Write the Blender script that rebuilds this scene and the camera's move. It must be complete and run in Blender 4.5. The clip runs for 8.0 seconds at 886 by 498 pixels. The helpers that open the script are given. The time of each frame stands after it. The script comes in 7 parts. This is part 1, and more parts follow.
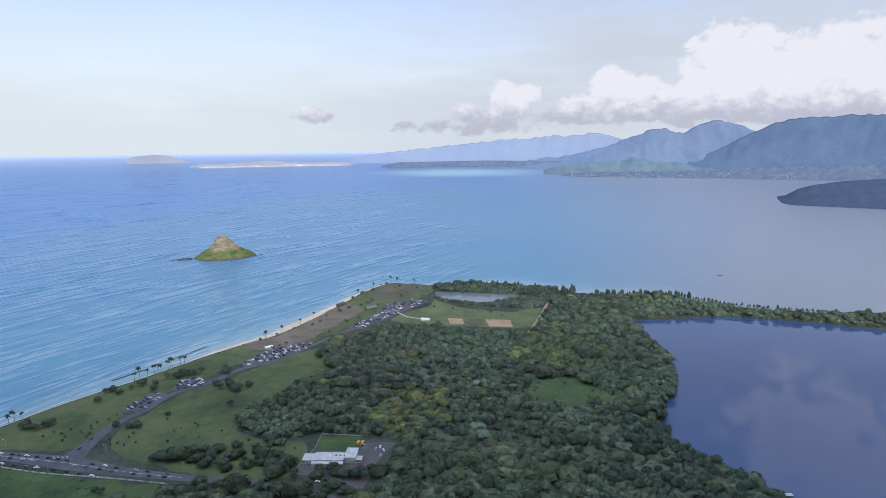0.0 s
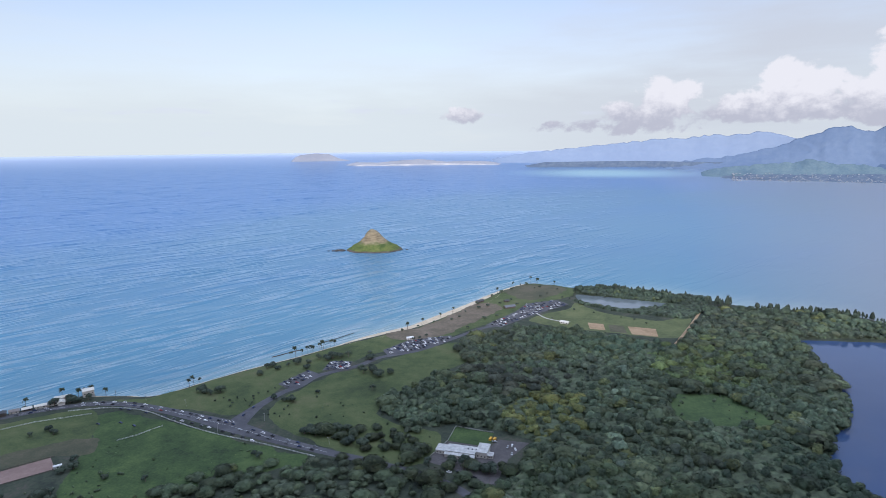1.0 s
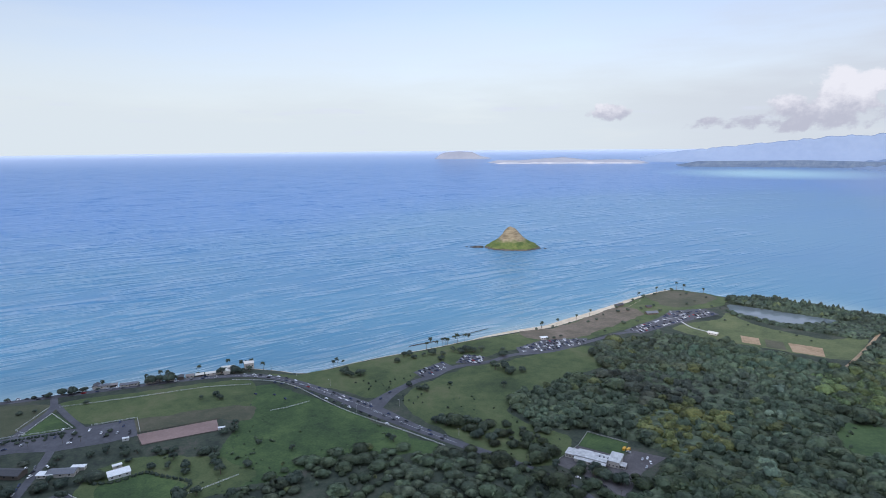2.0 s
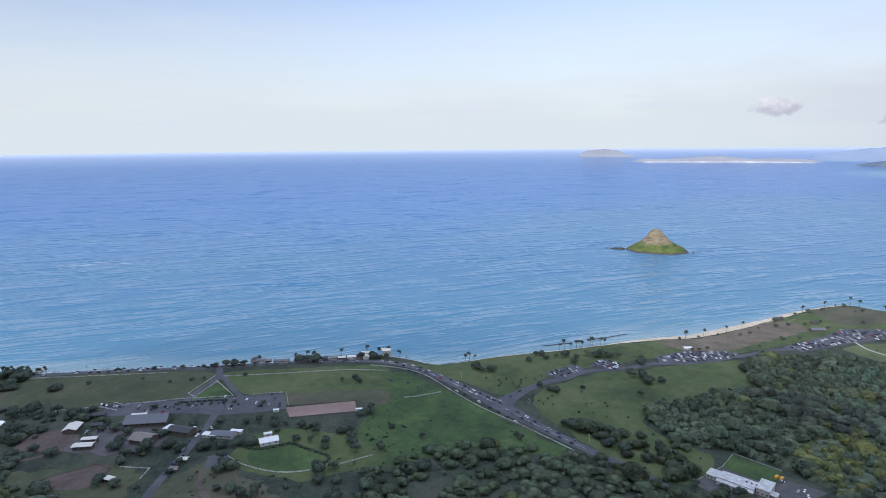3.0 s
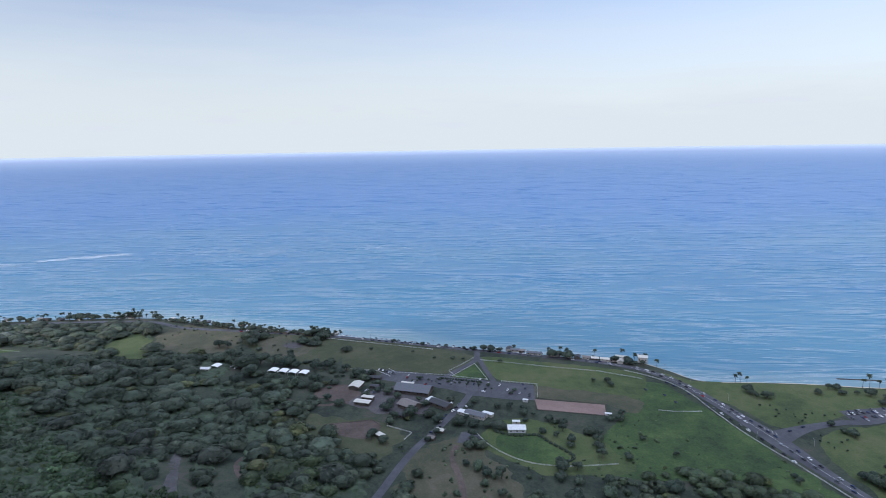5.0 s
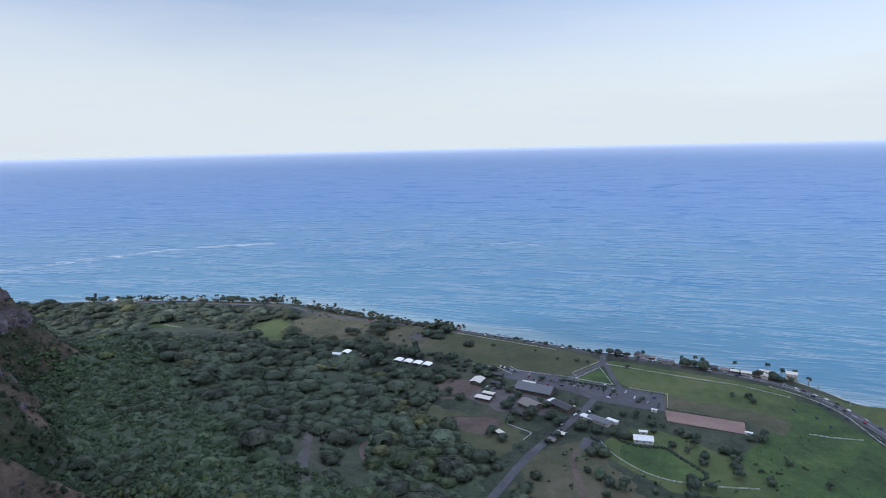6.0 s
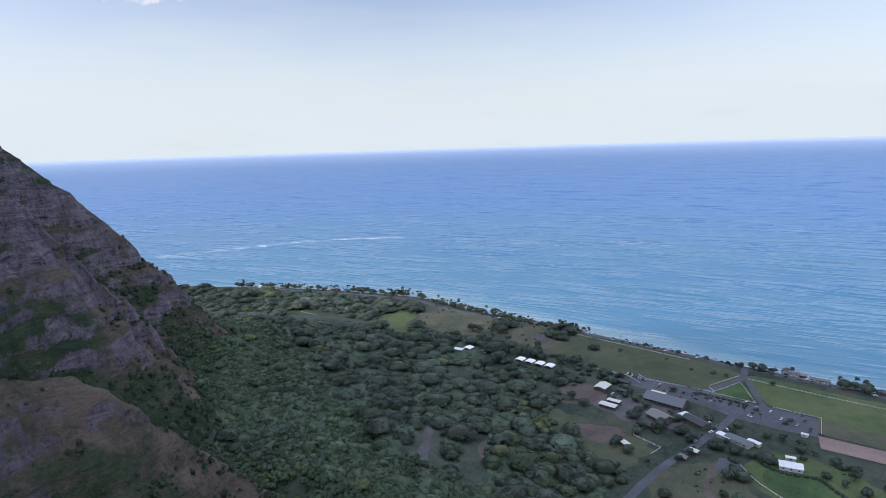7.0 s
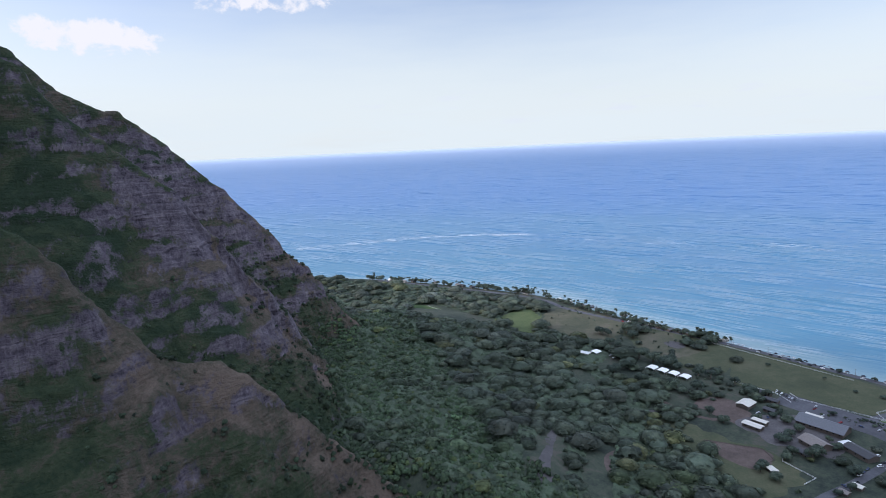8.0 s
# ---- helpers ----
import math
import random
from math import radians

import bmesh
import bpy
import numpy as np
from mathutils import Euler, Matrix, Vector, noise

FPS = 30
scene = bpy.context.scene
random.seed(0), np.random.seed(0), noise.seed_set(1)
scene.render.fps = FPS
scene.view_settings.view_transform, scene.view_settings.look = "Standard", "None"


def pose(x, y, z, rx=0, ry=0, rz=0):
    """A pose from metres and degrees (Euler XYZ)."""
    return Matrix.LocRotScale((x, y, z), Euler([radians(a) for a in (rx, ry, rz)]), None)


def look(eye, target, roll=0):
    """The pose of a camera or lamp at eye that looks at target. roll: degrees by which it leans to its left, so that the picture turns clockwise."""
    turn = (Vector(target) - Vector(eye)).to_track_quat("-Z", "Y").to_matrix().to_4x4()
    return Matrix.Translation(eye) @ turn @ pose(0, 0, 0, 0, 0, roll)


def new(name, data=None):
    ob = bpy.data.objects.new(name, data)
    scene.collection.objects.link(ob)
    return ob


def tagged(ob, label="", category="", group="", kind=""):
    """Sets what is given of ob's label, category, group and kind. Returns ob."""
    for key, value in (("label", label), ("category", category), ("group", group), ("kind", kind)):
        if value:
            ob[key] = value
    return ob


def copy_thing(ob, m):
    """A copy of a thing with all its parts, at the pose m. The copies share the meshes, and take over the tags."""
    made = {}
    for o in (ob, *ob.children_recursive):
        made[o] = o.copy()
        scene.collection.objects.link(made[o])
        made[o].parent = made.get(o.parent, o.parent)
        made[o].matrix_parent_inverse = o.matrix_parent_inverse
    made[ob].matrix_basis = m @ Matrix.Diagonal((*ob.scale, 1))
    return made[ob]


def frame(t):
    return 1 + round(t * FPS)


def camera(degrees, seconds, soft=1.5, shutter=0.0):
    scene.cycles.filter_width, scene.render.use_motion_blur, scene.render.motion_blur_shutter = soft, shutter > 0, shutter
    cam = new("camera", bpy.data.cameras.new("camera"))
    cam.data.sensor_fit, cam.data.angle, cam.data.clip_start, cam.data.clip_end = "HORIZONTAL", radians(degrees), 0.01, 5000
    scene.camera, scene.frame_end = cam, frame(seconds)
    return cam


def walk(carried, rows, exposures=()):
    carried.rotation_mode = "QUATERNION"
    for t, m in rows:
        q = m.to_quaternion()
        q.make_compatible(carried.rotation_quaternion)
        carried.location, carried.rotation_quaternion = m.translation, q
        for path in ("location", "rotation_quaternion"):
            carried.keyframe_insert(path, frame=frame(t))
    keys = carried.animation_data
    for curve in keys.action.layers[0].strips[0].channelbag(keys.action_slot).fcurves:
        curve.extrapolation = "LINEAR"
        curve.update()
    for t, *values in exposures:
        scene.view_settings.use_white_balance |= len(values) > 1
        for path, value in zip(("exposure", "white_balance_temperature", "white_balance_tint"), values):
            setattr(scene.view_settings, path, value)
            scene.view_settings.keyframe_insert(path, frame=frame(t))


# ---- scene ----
# ================= camera and its path =================
cam = camera(73.3, 8.0, soft=0.55)
EYE = Vector((0.0, 0.0, 300.0))
walk(cam, [
    (0.0, pose(0.0, 0.0, 300.0, 80.15, 0.67, 0.0)),
    (0.5, pose(0.8, -0.1, 299.5, 80.21, 0.62, 7.03)),
    (1.0, pose(1.6, -0.3, 299.0, 80.27, 0.57, 13.80)),
    (1.5, pose(2.4, -0.4, 298.4, 80.26, 0.56, 20.50)),
    (3.0, pose(3.8, 2.4, 296.5, 80.14, 0.52, 40.57)),
    (3.5, pose(3.9, 3.7, 295.9, 80.16, 0.59, 47.09)),
    (4.0, pose(3.4, 4.9, 295.4, 80.18, 0.66, 53.44)),
    (4.5, pose(2.4, 6.2, 295.0, 80.20, 0.79, 59.54)),
    (6.0, pose(-2.8, 8.8, 294.7, 80.07, 1.30, 77.75)),
    (6.5, pose(-5.6, 8.9, 295.1, 80.00, 1.46, 83.77)),
    (7.0, pose(-9.3, 8.7, 295.8, 80.01, 1.76, 89.75)),
    (7.5, pose(-13.6, 8.3, 296.8, 79.99, 2.07, 95.75)),
    (8.0, pose(-18.1, 7.8, 298.1, 80.03, 2.57, 101.85)),
], exposures=[(0.0, -0.06, 5800, 15), (6.5, -0.03, 5800, 15), (8.0, 0.06, 5800, 15)])

# ================= sky, sun =================
SUN_ELEV, SUN_YAW = 20.5, 190.0   # yaw 0 is +y, turning towards -x


def nd(tree, kind, inputs=(), **attrs):
    n = tree.nodes.new(kind)
    for k, v in attrs.items():
        setattr(n, k, v)
    for k, v in dict(inputs).items():
        if isinstance(v, bpy.types.NodeSocket):
            tree.links.new(v, n.inputs[k])
        else:
            n.inputs[k].default_value = v
    return n


def mth(tree, op, a, b=0.0, c=0.0, clamp=False):
    return nd(tree, "ShaderNodeMath", {0: a, 1: b, 2: c}, operation=op, use_clamp=clamp).outputs[0]


def mixc(tree, fac, a, b, blend="MIX"):
    n = tree.nodes.new("ShaderNodeMix")
    n.data_type, n.blend_type = "RGBA", blend
    for k, v in ((0, fac), (6, a), (7, b)):
        if isinstance(v, bpy.types.NodeSocket):
            tree.links.new(v, n.inputs[k])
        else:
            n.inputs[k].default_value = v if k == 0 else (*v[:3], 1)
    return n.outputs[2]


def smooth(tree, v, lo, hi, a=0.0, b=1.0):
    n = nd(tree, "ShaderNodeMapRange", {0: v, 1: lo, 2: hi, 3: a, 4: b}, interpolation_type="SMOOTHSTEP")
    return n.outputs[0]


def make_world():
    w = bpy.data.worlds.new("sky")
    scene.world = w
    w.use_nodes = True
    t = w.node_tree
    t.nodes.clear()
    sky = nd(t, "ShaderNodeTexSky", sky_type="NISHITA", sun_disc=False, sun_elevation=radians(SUN_ELEV),
             sun_rotation=radians(-SUN_YAW), altitude=300.0, air_density=1.0, dust_density=1.0, ozone_density=1.5)
    d = nd(t, "ShaderNodeTexCoord").outputs["Generated"]
    s = nd(t, "ShaderNodeSeparateXYZ", {0: d})
    el = mth(t, "MULTIPLY", mth(t, "ARCSINE", s.outputs[2]), 57.2958)
    yaw = mth(t, "MULTIPLY", mth(t, "ARCTAN2", mth(t, "MULTIPLY", s.outputs[0], -1.0), s.outputs[1]), 57.2958)
    # coordinates in which the clouds keep their shape
    uv = nd(t, "ShaderNodeCombineXYZ", {0: yaw, 1: mth(t, "MULTIPLY", el, 1.25), 2: 0.0}).outputs[0]
    n1 = nd(t, "ShaderNodeTexNoise", {"Vector": uv, "Scale": 0.28, "Detail": 7.0, "Roughness": 0.58, "Distortion": 0.3}).outputs[0]
    n2 = nd(t, "ShaderNodeTexNoise", {"Vector": uv, "Scale": 0.9, "Detail": 5.0, "Roughness": 0.6}).outputs[0]
    # cumulus heaps over the mountains and the bay: centre yaw, elevation, half widths, weight
    heaps = [(-16.2, 4.4, 3.4, 2.2, 1.0), (-25.6, 6.0, 4.6, 3.8, 1.0), (-32.0, 5.4, 5.6, 3.6, 1.0), (-39.0, 5.6, 7.0, 4.2, 1.0),
             (-6.1, 4.0, 2.6, 1.9, 0.95), (-2.5, 3.0, 2.0, 1.1, 0.8), (-22.5, 3.4, 6.0, 1.7, 1.0), (-33.0, 3.2, 8.0, 1.5, 1.0), (-10.5, 2.7, 3.0, 1.1, 0.8),
             (11.7, 2.9, 2.3, 0.8, 0.72), (-1.0, 1.7, 7.0, 0.8, 0.62), (131.0, 9.6, 5.0, 1.4, 0.66), (118.0, 13.0, 6.0, 1.2, 0.55),
             # last two: unseen high heaps, added to be mirrored in the lagoon
             (-32.0, 2.6, 11.0, 1.1, 1.25), (-14.0, 3.0, 4.0, 1.2, 0.9), (-18.0, 2.6, 7.0, 0.7, 0.75), (-55.0, 7.0, 14.0, 4.0, 1.0), (-46.0, 27.0, 20.0, 9.0, 1.0), (-20.0, 34.0, 9.0, 4.0, 0.9)]
    dens = None
    for y0, e0, ry, re, wt in heaps:
        a = mth(t, "DIVIDE", mth(t, "SUBTRACT", yaw, y0), ry)
        b = mth(t, "DIVIDE", mth(t, "SUBTRACT", el, e0), re)
        q = mth(t, "ADD", mth(t, "MULTIPLY", a, a), mth(t, "MULTIPLY", b, b))
        g = mth(t, "MULTIPLY", mth(t, "SUBTRACT", 1.0, mth(t, "MULTIPLY", q, 0.5)), wt)
        dens = g if dens is None else nd(t, "ShaderNodeMath", {0: dens, 1: g, 2: 0.35}, operation="SMOOTH_MAX").outputs[0]
    dens = mth(t, "ADD", dens, mth(t, "MULTIPLY", mth(t, "SUBTRACT", n1, 0.5), 2.1))
    dens = mth(t, "ADD", dens, mth(t, "MULTIPLY", mth(t, "SUBTRACT", n2, 0.5), 0.55))
    heap = smooth(t, dens, 0.36, 0.64)
    # thin veil low over the sea, and faint streaks higher up
    uvs = nd(t, "ShaderNodeCombineXYZ", {0: mth(t, "MULTIPLY", yaw, 0.35), 1: mth(t, "MULTIPLY", el, 2.0), 2: 3.0}).outputs[0]
    n3 = nd(t, "ShaderNodeTexNoise", {"Vector": uvs, "Scale": 0.16, "Detail": 5.0, "Roughness": 0.55}).outputs[0]
    low = smooth(t, el, 17.0, 0.0, 0.0, 0.9)
    high = smooth(t, el, 26.0, 48.0, 0.0, 0.75)
    veil = mth(t, "ADD", mth(t, "ADD", low, 0.12), mth(t, "MULTIPLY", mth(t, "SUBTRACT", n3, 0.45), 0.55), clamp=True)
    # small flat puffs low over the horizon
    n4 = nd(t, "ShaderNodeTexNoise", {"Vector": uvs, "Scale": 0.55, "Detail": 4.0, "Roughness": 0.5}).outputs[0]
    band = mth(t, "MULTIPLY", smooth(t, el, 0.6, 2.0), smooth(t, el, 6.5, 3.0))
    puff = mth(t, "MULTIPLY", smooth(t, n4, 0.58, 0.76, 0.0, 0.4), band)
    base = mixc(t, 1.0, sky.outputs[0], (SKY_GAIN * 1.18, SKY_GAIN * 1.0, SKY_GAIN * 0.96), "MULTIPLY")
    base = mixc(t, veil, base, (0.785, 0.828, 0.775))
    grey = mth(t, "MULTIPLY", mth(t, "MULTIPLY", smooth(t, yaw, 24.0, -14.0), smooth(t, el, 40.0, 14.0)), smooth(t, n3, 0.25, 0.75, 0.35, 0.75))
    base = mixc(t, grey, base, (0.625, 0.63, 0.635))   # thin grey cloud over the bay
    base = mixc(t, high, base, (1.60, 1.80, 2.10))   # unseen sky overhead, added brighter and bluer to light the land
    base = mixc(t, puff, base, (0.76, 0.77, 0.82))
    # heaps are white above and lilac grey below
    shade = mth(t, "ADD", mth(t, "MULTIPLY", mth(t, "SUBTRACT", n2, 0.5), 2.4), mth(t, "ADD", mth(t, "MULTIPLY", mth(t, "SUBTRACT", n1, 0.5), 1.6), mth(t, "MULTIPLY", mth(t, "SUBTRACT", el, 3.3), 0.60)))
    ccol = mixc(t, smooth(t, shade, -0.8, 0.7), (0.56, 0.555, 0.58), (0.91, 0.875, 0.83))
    base = mixc(t, heap, base, ccol)
    bg = nd(t, "ShaderNodeBackground", {0: base, 1: 1.0})
    out = nd(t, "ShaderNodeOutputWorld")
    t.links.new(bg.outputs[0], out.inputs[0])


SKY_GAIN = 0.17
make_world()
sun = new("sun", bpy.data.lights.new("sun", "SUN"))
sun.data.energy, sun.data.angle, sun.data.color = 3.4, radians(5.0), (1.0, 0.92, 0.83)
sun.matrix_world = look((-math.sin(radians(SUN_YAW)) * math.cos(radians(SUN_ELEV)), math.cos(radians(SUN_YAW)) * math.cos(radians(SUN_ELEV)),
                         math.sin(radians(SUN_ELEV))), (0, 0, 0))

# ================= number noise for the forms =================


def _hash(ix, iy, seed):
    h = (ix.astype(np.int64) * 374761393 + iy.astype(np.int64) * 668265263 + seed * 1442695041) & 0x7FFFFFFF
    h = ((h ^ (h >> 13)) * 1274126177) & 0x7FFFFFFF
    return ((h ^ (h >> 16)) & 0xFFFF) / 65535.0


def vnoise(x, y, seed=0):
    """Smooth value noise in 0..1 for arrays."""
    x, y = np.asarray(x, float), np.asarray(y, float)
    ix, iy = np.floor(x), np.floor(y)
    fx, fy = x - ix, y - iy
    fx, fy = fx * fx * (3 - 2 * fx), fy * fy * (3 - 2 * fy)
    a, b = _hash(ix, iy, seed), _hash(ix + 1, iy, seed)
    c, d = _hash(ix, iy + 1, seed), _hash(ix + 1, iy + 1, seed)
    return (a * (1 - fx) + b * fx) * (1 - fy) + (c * (1 - fx) + d * fx) * fy


def fbm(x, y, octaves=4, seed=0):
    s, amp, tot = 0.0, 1.0, 0.0
    for o in range(octaves):
        s = s + amp * vnoise(x * 2 ** o + 17.3 * o, y * 2 ** o - 9.1 * o, seed + o)
        tot += amp
        amp *= 0.5
    return s / tot


def curve(pts, step=6.0, closed=False):
    """A Catmull-Rom curve through the points, in pieces of about step."""
    p = [np.array(q, float) for q in pts]
    n = len(p)
    out = []
    for i in range(n if closed else n - 1):
        a, b = p[i], p[(i + 1) % n]
        z, c = (p[i - 1], p[(i + 2) % n]) if closed else (p[max(i - 1, 0)], p[min(i + 2, n - 1)])
        m = max(1, int(np.linalg.norm(b - a) / step))
        for k in range(m):
            u = k / m
            out.append(0.5 * (2 * a + (b - z) * u + (2 * z - 5 * a + 4 * b - c) * u * u + (3 * a - z - 3 * b + c) * u ** 3))
    if not closed:
        out.append(p[-1])
    return np.array(out)


def dist_to(x, y, line, closed=False):
    """Distance of points (arrays) to a polyline."""
    line = np.asarray(line, float)
    best = np.full(np.shape(x), 1e9)
    m = len(line) if closed else len(line) - 1
    for i in range(m):
        a, b = line[i], line[(i + 1) % len(line)]
        d = b - a
        u = np.clip(((x - a[0]) * d[0] + (y - a[1]) * d[1]) / max(d @ d, 1e-9), 0, 1)
        best = np.minimum(best, np.hypot(x - a[0] - u * d[0], y - a[1] - u * d[1]))
    return best


def inside(x, y, poly):
    x, y = np.asarray(x, float), np.asarray(y, float)
    poly = np.asarray(poly, float)
    r = np.zeros(x.shape, bool)
    for i in range(len(poly)):
        (x0, y0), (x1, y1) = poly[i - 1][:2], poly[i][:2]
        if y0 == y1:
            continue
        c = ((y0 > y) != (y1 > y)) & (x < (x1 - x0) * (y - y0) / (y1 - y0) + x0)
        r ^= c
    return r


def mesh_from(name, verts, faces, smooth_faces=True):
    """A mesh from computed arrays; faces all with 3 or all with 4 corners."""
    verts, faces = np.asarray(verts, np.float32), np.asarray(faces, np.int32)
    me = bpy.data.meshes.new(name)
    me.vertices.add(len(verts))
    me.vertices.foreach_set("co", verts.ravel())
    k = faces.shape[1]
    me.loops.add(faces.size)
    me.loops.foreach_set("vertex_index", faces.ravel())
    me.polygons.add(len(faces))
    me.polygons.foreach_set("loop_start", np.arange(0, faces.size, k, dtype=np.int32))
    me.polygons.foreach_set("loop_total", np.full(len(faces), k, np.int32))
    me.polygons.foreach_set("use_smooth", np.full(len(faces), smooth_faces, bool))
    me.update(calc_edges=True)
    return me


def grid_faces(nu, nv):
    i = np.arange(nu - 1)[:, None] * nv + np.arange(nv - 1)[None, :]
    return np.stack([i, i + nv, i + nv + 1, i + 1], -1).reshape(-1, 4)


def set_normals(me, n):
    """Shading normals of its own, one for each vertex."""
    at = me.attributes.new("custom_normal", "FLOAT_VECTOR", "POINT")
    at.data.foreach_set("vector", np.ascontiguousarray(n, np.float32).ravel())
    me.update()


def tint(me, values, name="tint"):
    at = me.attributes.new(name, "FLOAT_COLOR", "POINT")
    v = np.ones((len(me.vertices), 4), np.float32)
    v[:, :values.shape[1]] = values
    at.data.foreach_set("color", v.ravel())


def far(x, y, z):
    """Land and sea beyond 2.5 km drawn in towards the eye, in proportion, so that all lies within 4.7 km."""
    x, y, z = np.asarray(x, float), np.asarray(y, float), np.asarray(z, float)
    d = np.maximum(np.hypot(x, y), 1.0)
    r = np.where(d > 2500, 2500 + 2300 * (1 - 2500 / d), d)
    s = r / d
    return x * s, y * s, EYE.z + (z - EYE.z) * s


# ================= materials =================


def material(name, rough=0.85, spec=0.3, metal=0.0):
    m = bpy.data.materials.new(name)
    m.use_nodes = True
    t = m.node_tree
    b = t.nodes["Principled BSDF"]
    b.inputs["Roughness"].default_value, b.inputs["Metallic"].default_value = rough, metal
    b.inputs["Specular IOR Level"].default_value = spec
    return m, t, b


def where(t, scale=1.0, kind="Position"):
    """World place, stretched."""
    g = nd(t, "ShaderNodeNewGeometry").outputs["Position"]
    sc = scale if isinstance(scale, tuple) else (scale,) * 3
    return nd(t, "ShaderNodeVectorMath", {0: g, 1: sc}, operation="MULTIPLY").outputs[0]


def nz(t, vec, scale, detail=4.0, rough=0.55, dist=0.0):
    return nd(t, "ShaderNodeTexNoise", {"Vector": vec, "Scale": scale, "Detail": detail, "Roughness": rough, "Distortion": dist}).outputs[0]


def bump(t, b, height, strength, distance):
    n = nd(t, "ShaderNodeBump", {"Strength": strength, "Distance": distance, "Height": height})
    t.links.new(n.outputs[0], b.inputs["Normal"])


def ramp(t, fac, stops):
    n = nd(t, "ShaderNodeValToRGB", {0: fac})
    e = n.color_ramp.elements
    while len(e) < len(stops):
        e.new(0.5)
    for q, (p, c) in zip(e, stops):
        q.position, q.color = p, (*c, 1)
    return n.outputs[0]


def two_scale(name, cols, big=0.02, small=0.5, rough=0.9, spec=0.2, relief=0.3):
    """A surface with patches at one size and grain at another."""
    m, t, b = material(name, rough, spec)
    p = where(t)
    f = mth(t, "ADD", mth(t, "MULTIPLY", nz(t, p, big, 6.0, 0.6, 0.4), 0.5), mth(t, "ADD", mth(t, "MULTIPLY", nz(t, p, big * 6, 5.0, 0.65), 0.3), mth(t, "MULTIPLY", nz(t, p, small, 4.0, 0.7), 0.3)))
    n = len(cols)
    col = ramp(t, f, [(0.43 + 0.24 * i / max(n - 1, 1), c) for i, c in enumerate(cols)])
    t.links.new(col, b.inputs["Base Color"])
    bump(t, b, nz(t, p, small * 2, 4.0, 0.7), 0.6, relief)
    return m


def plain(name, col, rough=0.6, spec=0.4, metal=0.0, grain=0.12, size=0.8):
    m, t, b = material(name, rough, spec, metal)
    p = where(t)
    f = mth(t, "ADD", mth(t, "MULTIPLY", nz(t, p, size, 4.0), 0.7), mth(t, "MULTIPLY", nz(t, p, size * 9, 3.0), 0.3))
    lo, hi = tuple(max(0, c * (1 - grain * 2)) for c in col), tuple(min(1, c * (1 + grain)) for c in col)
    t.links.new(ramp(t, f, [(0.3, lo), (0.7, hi)]), b.inputs["Base Color"])
    return m


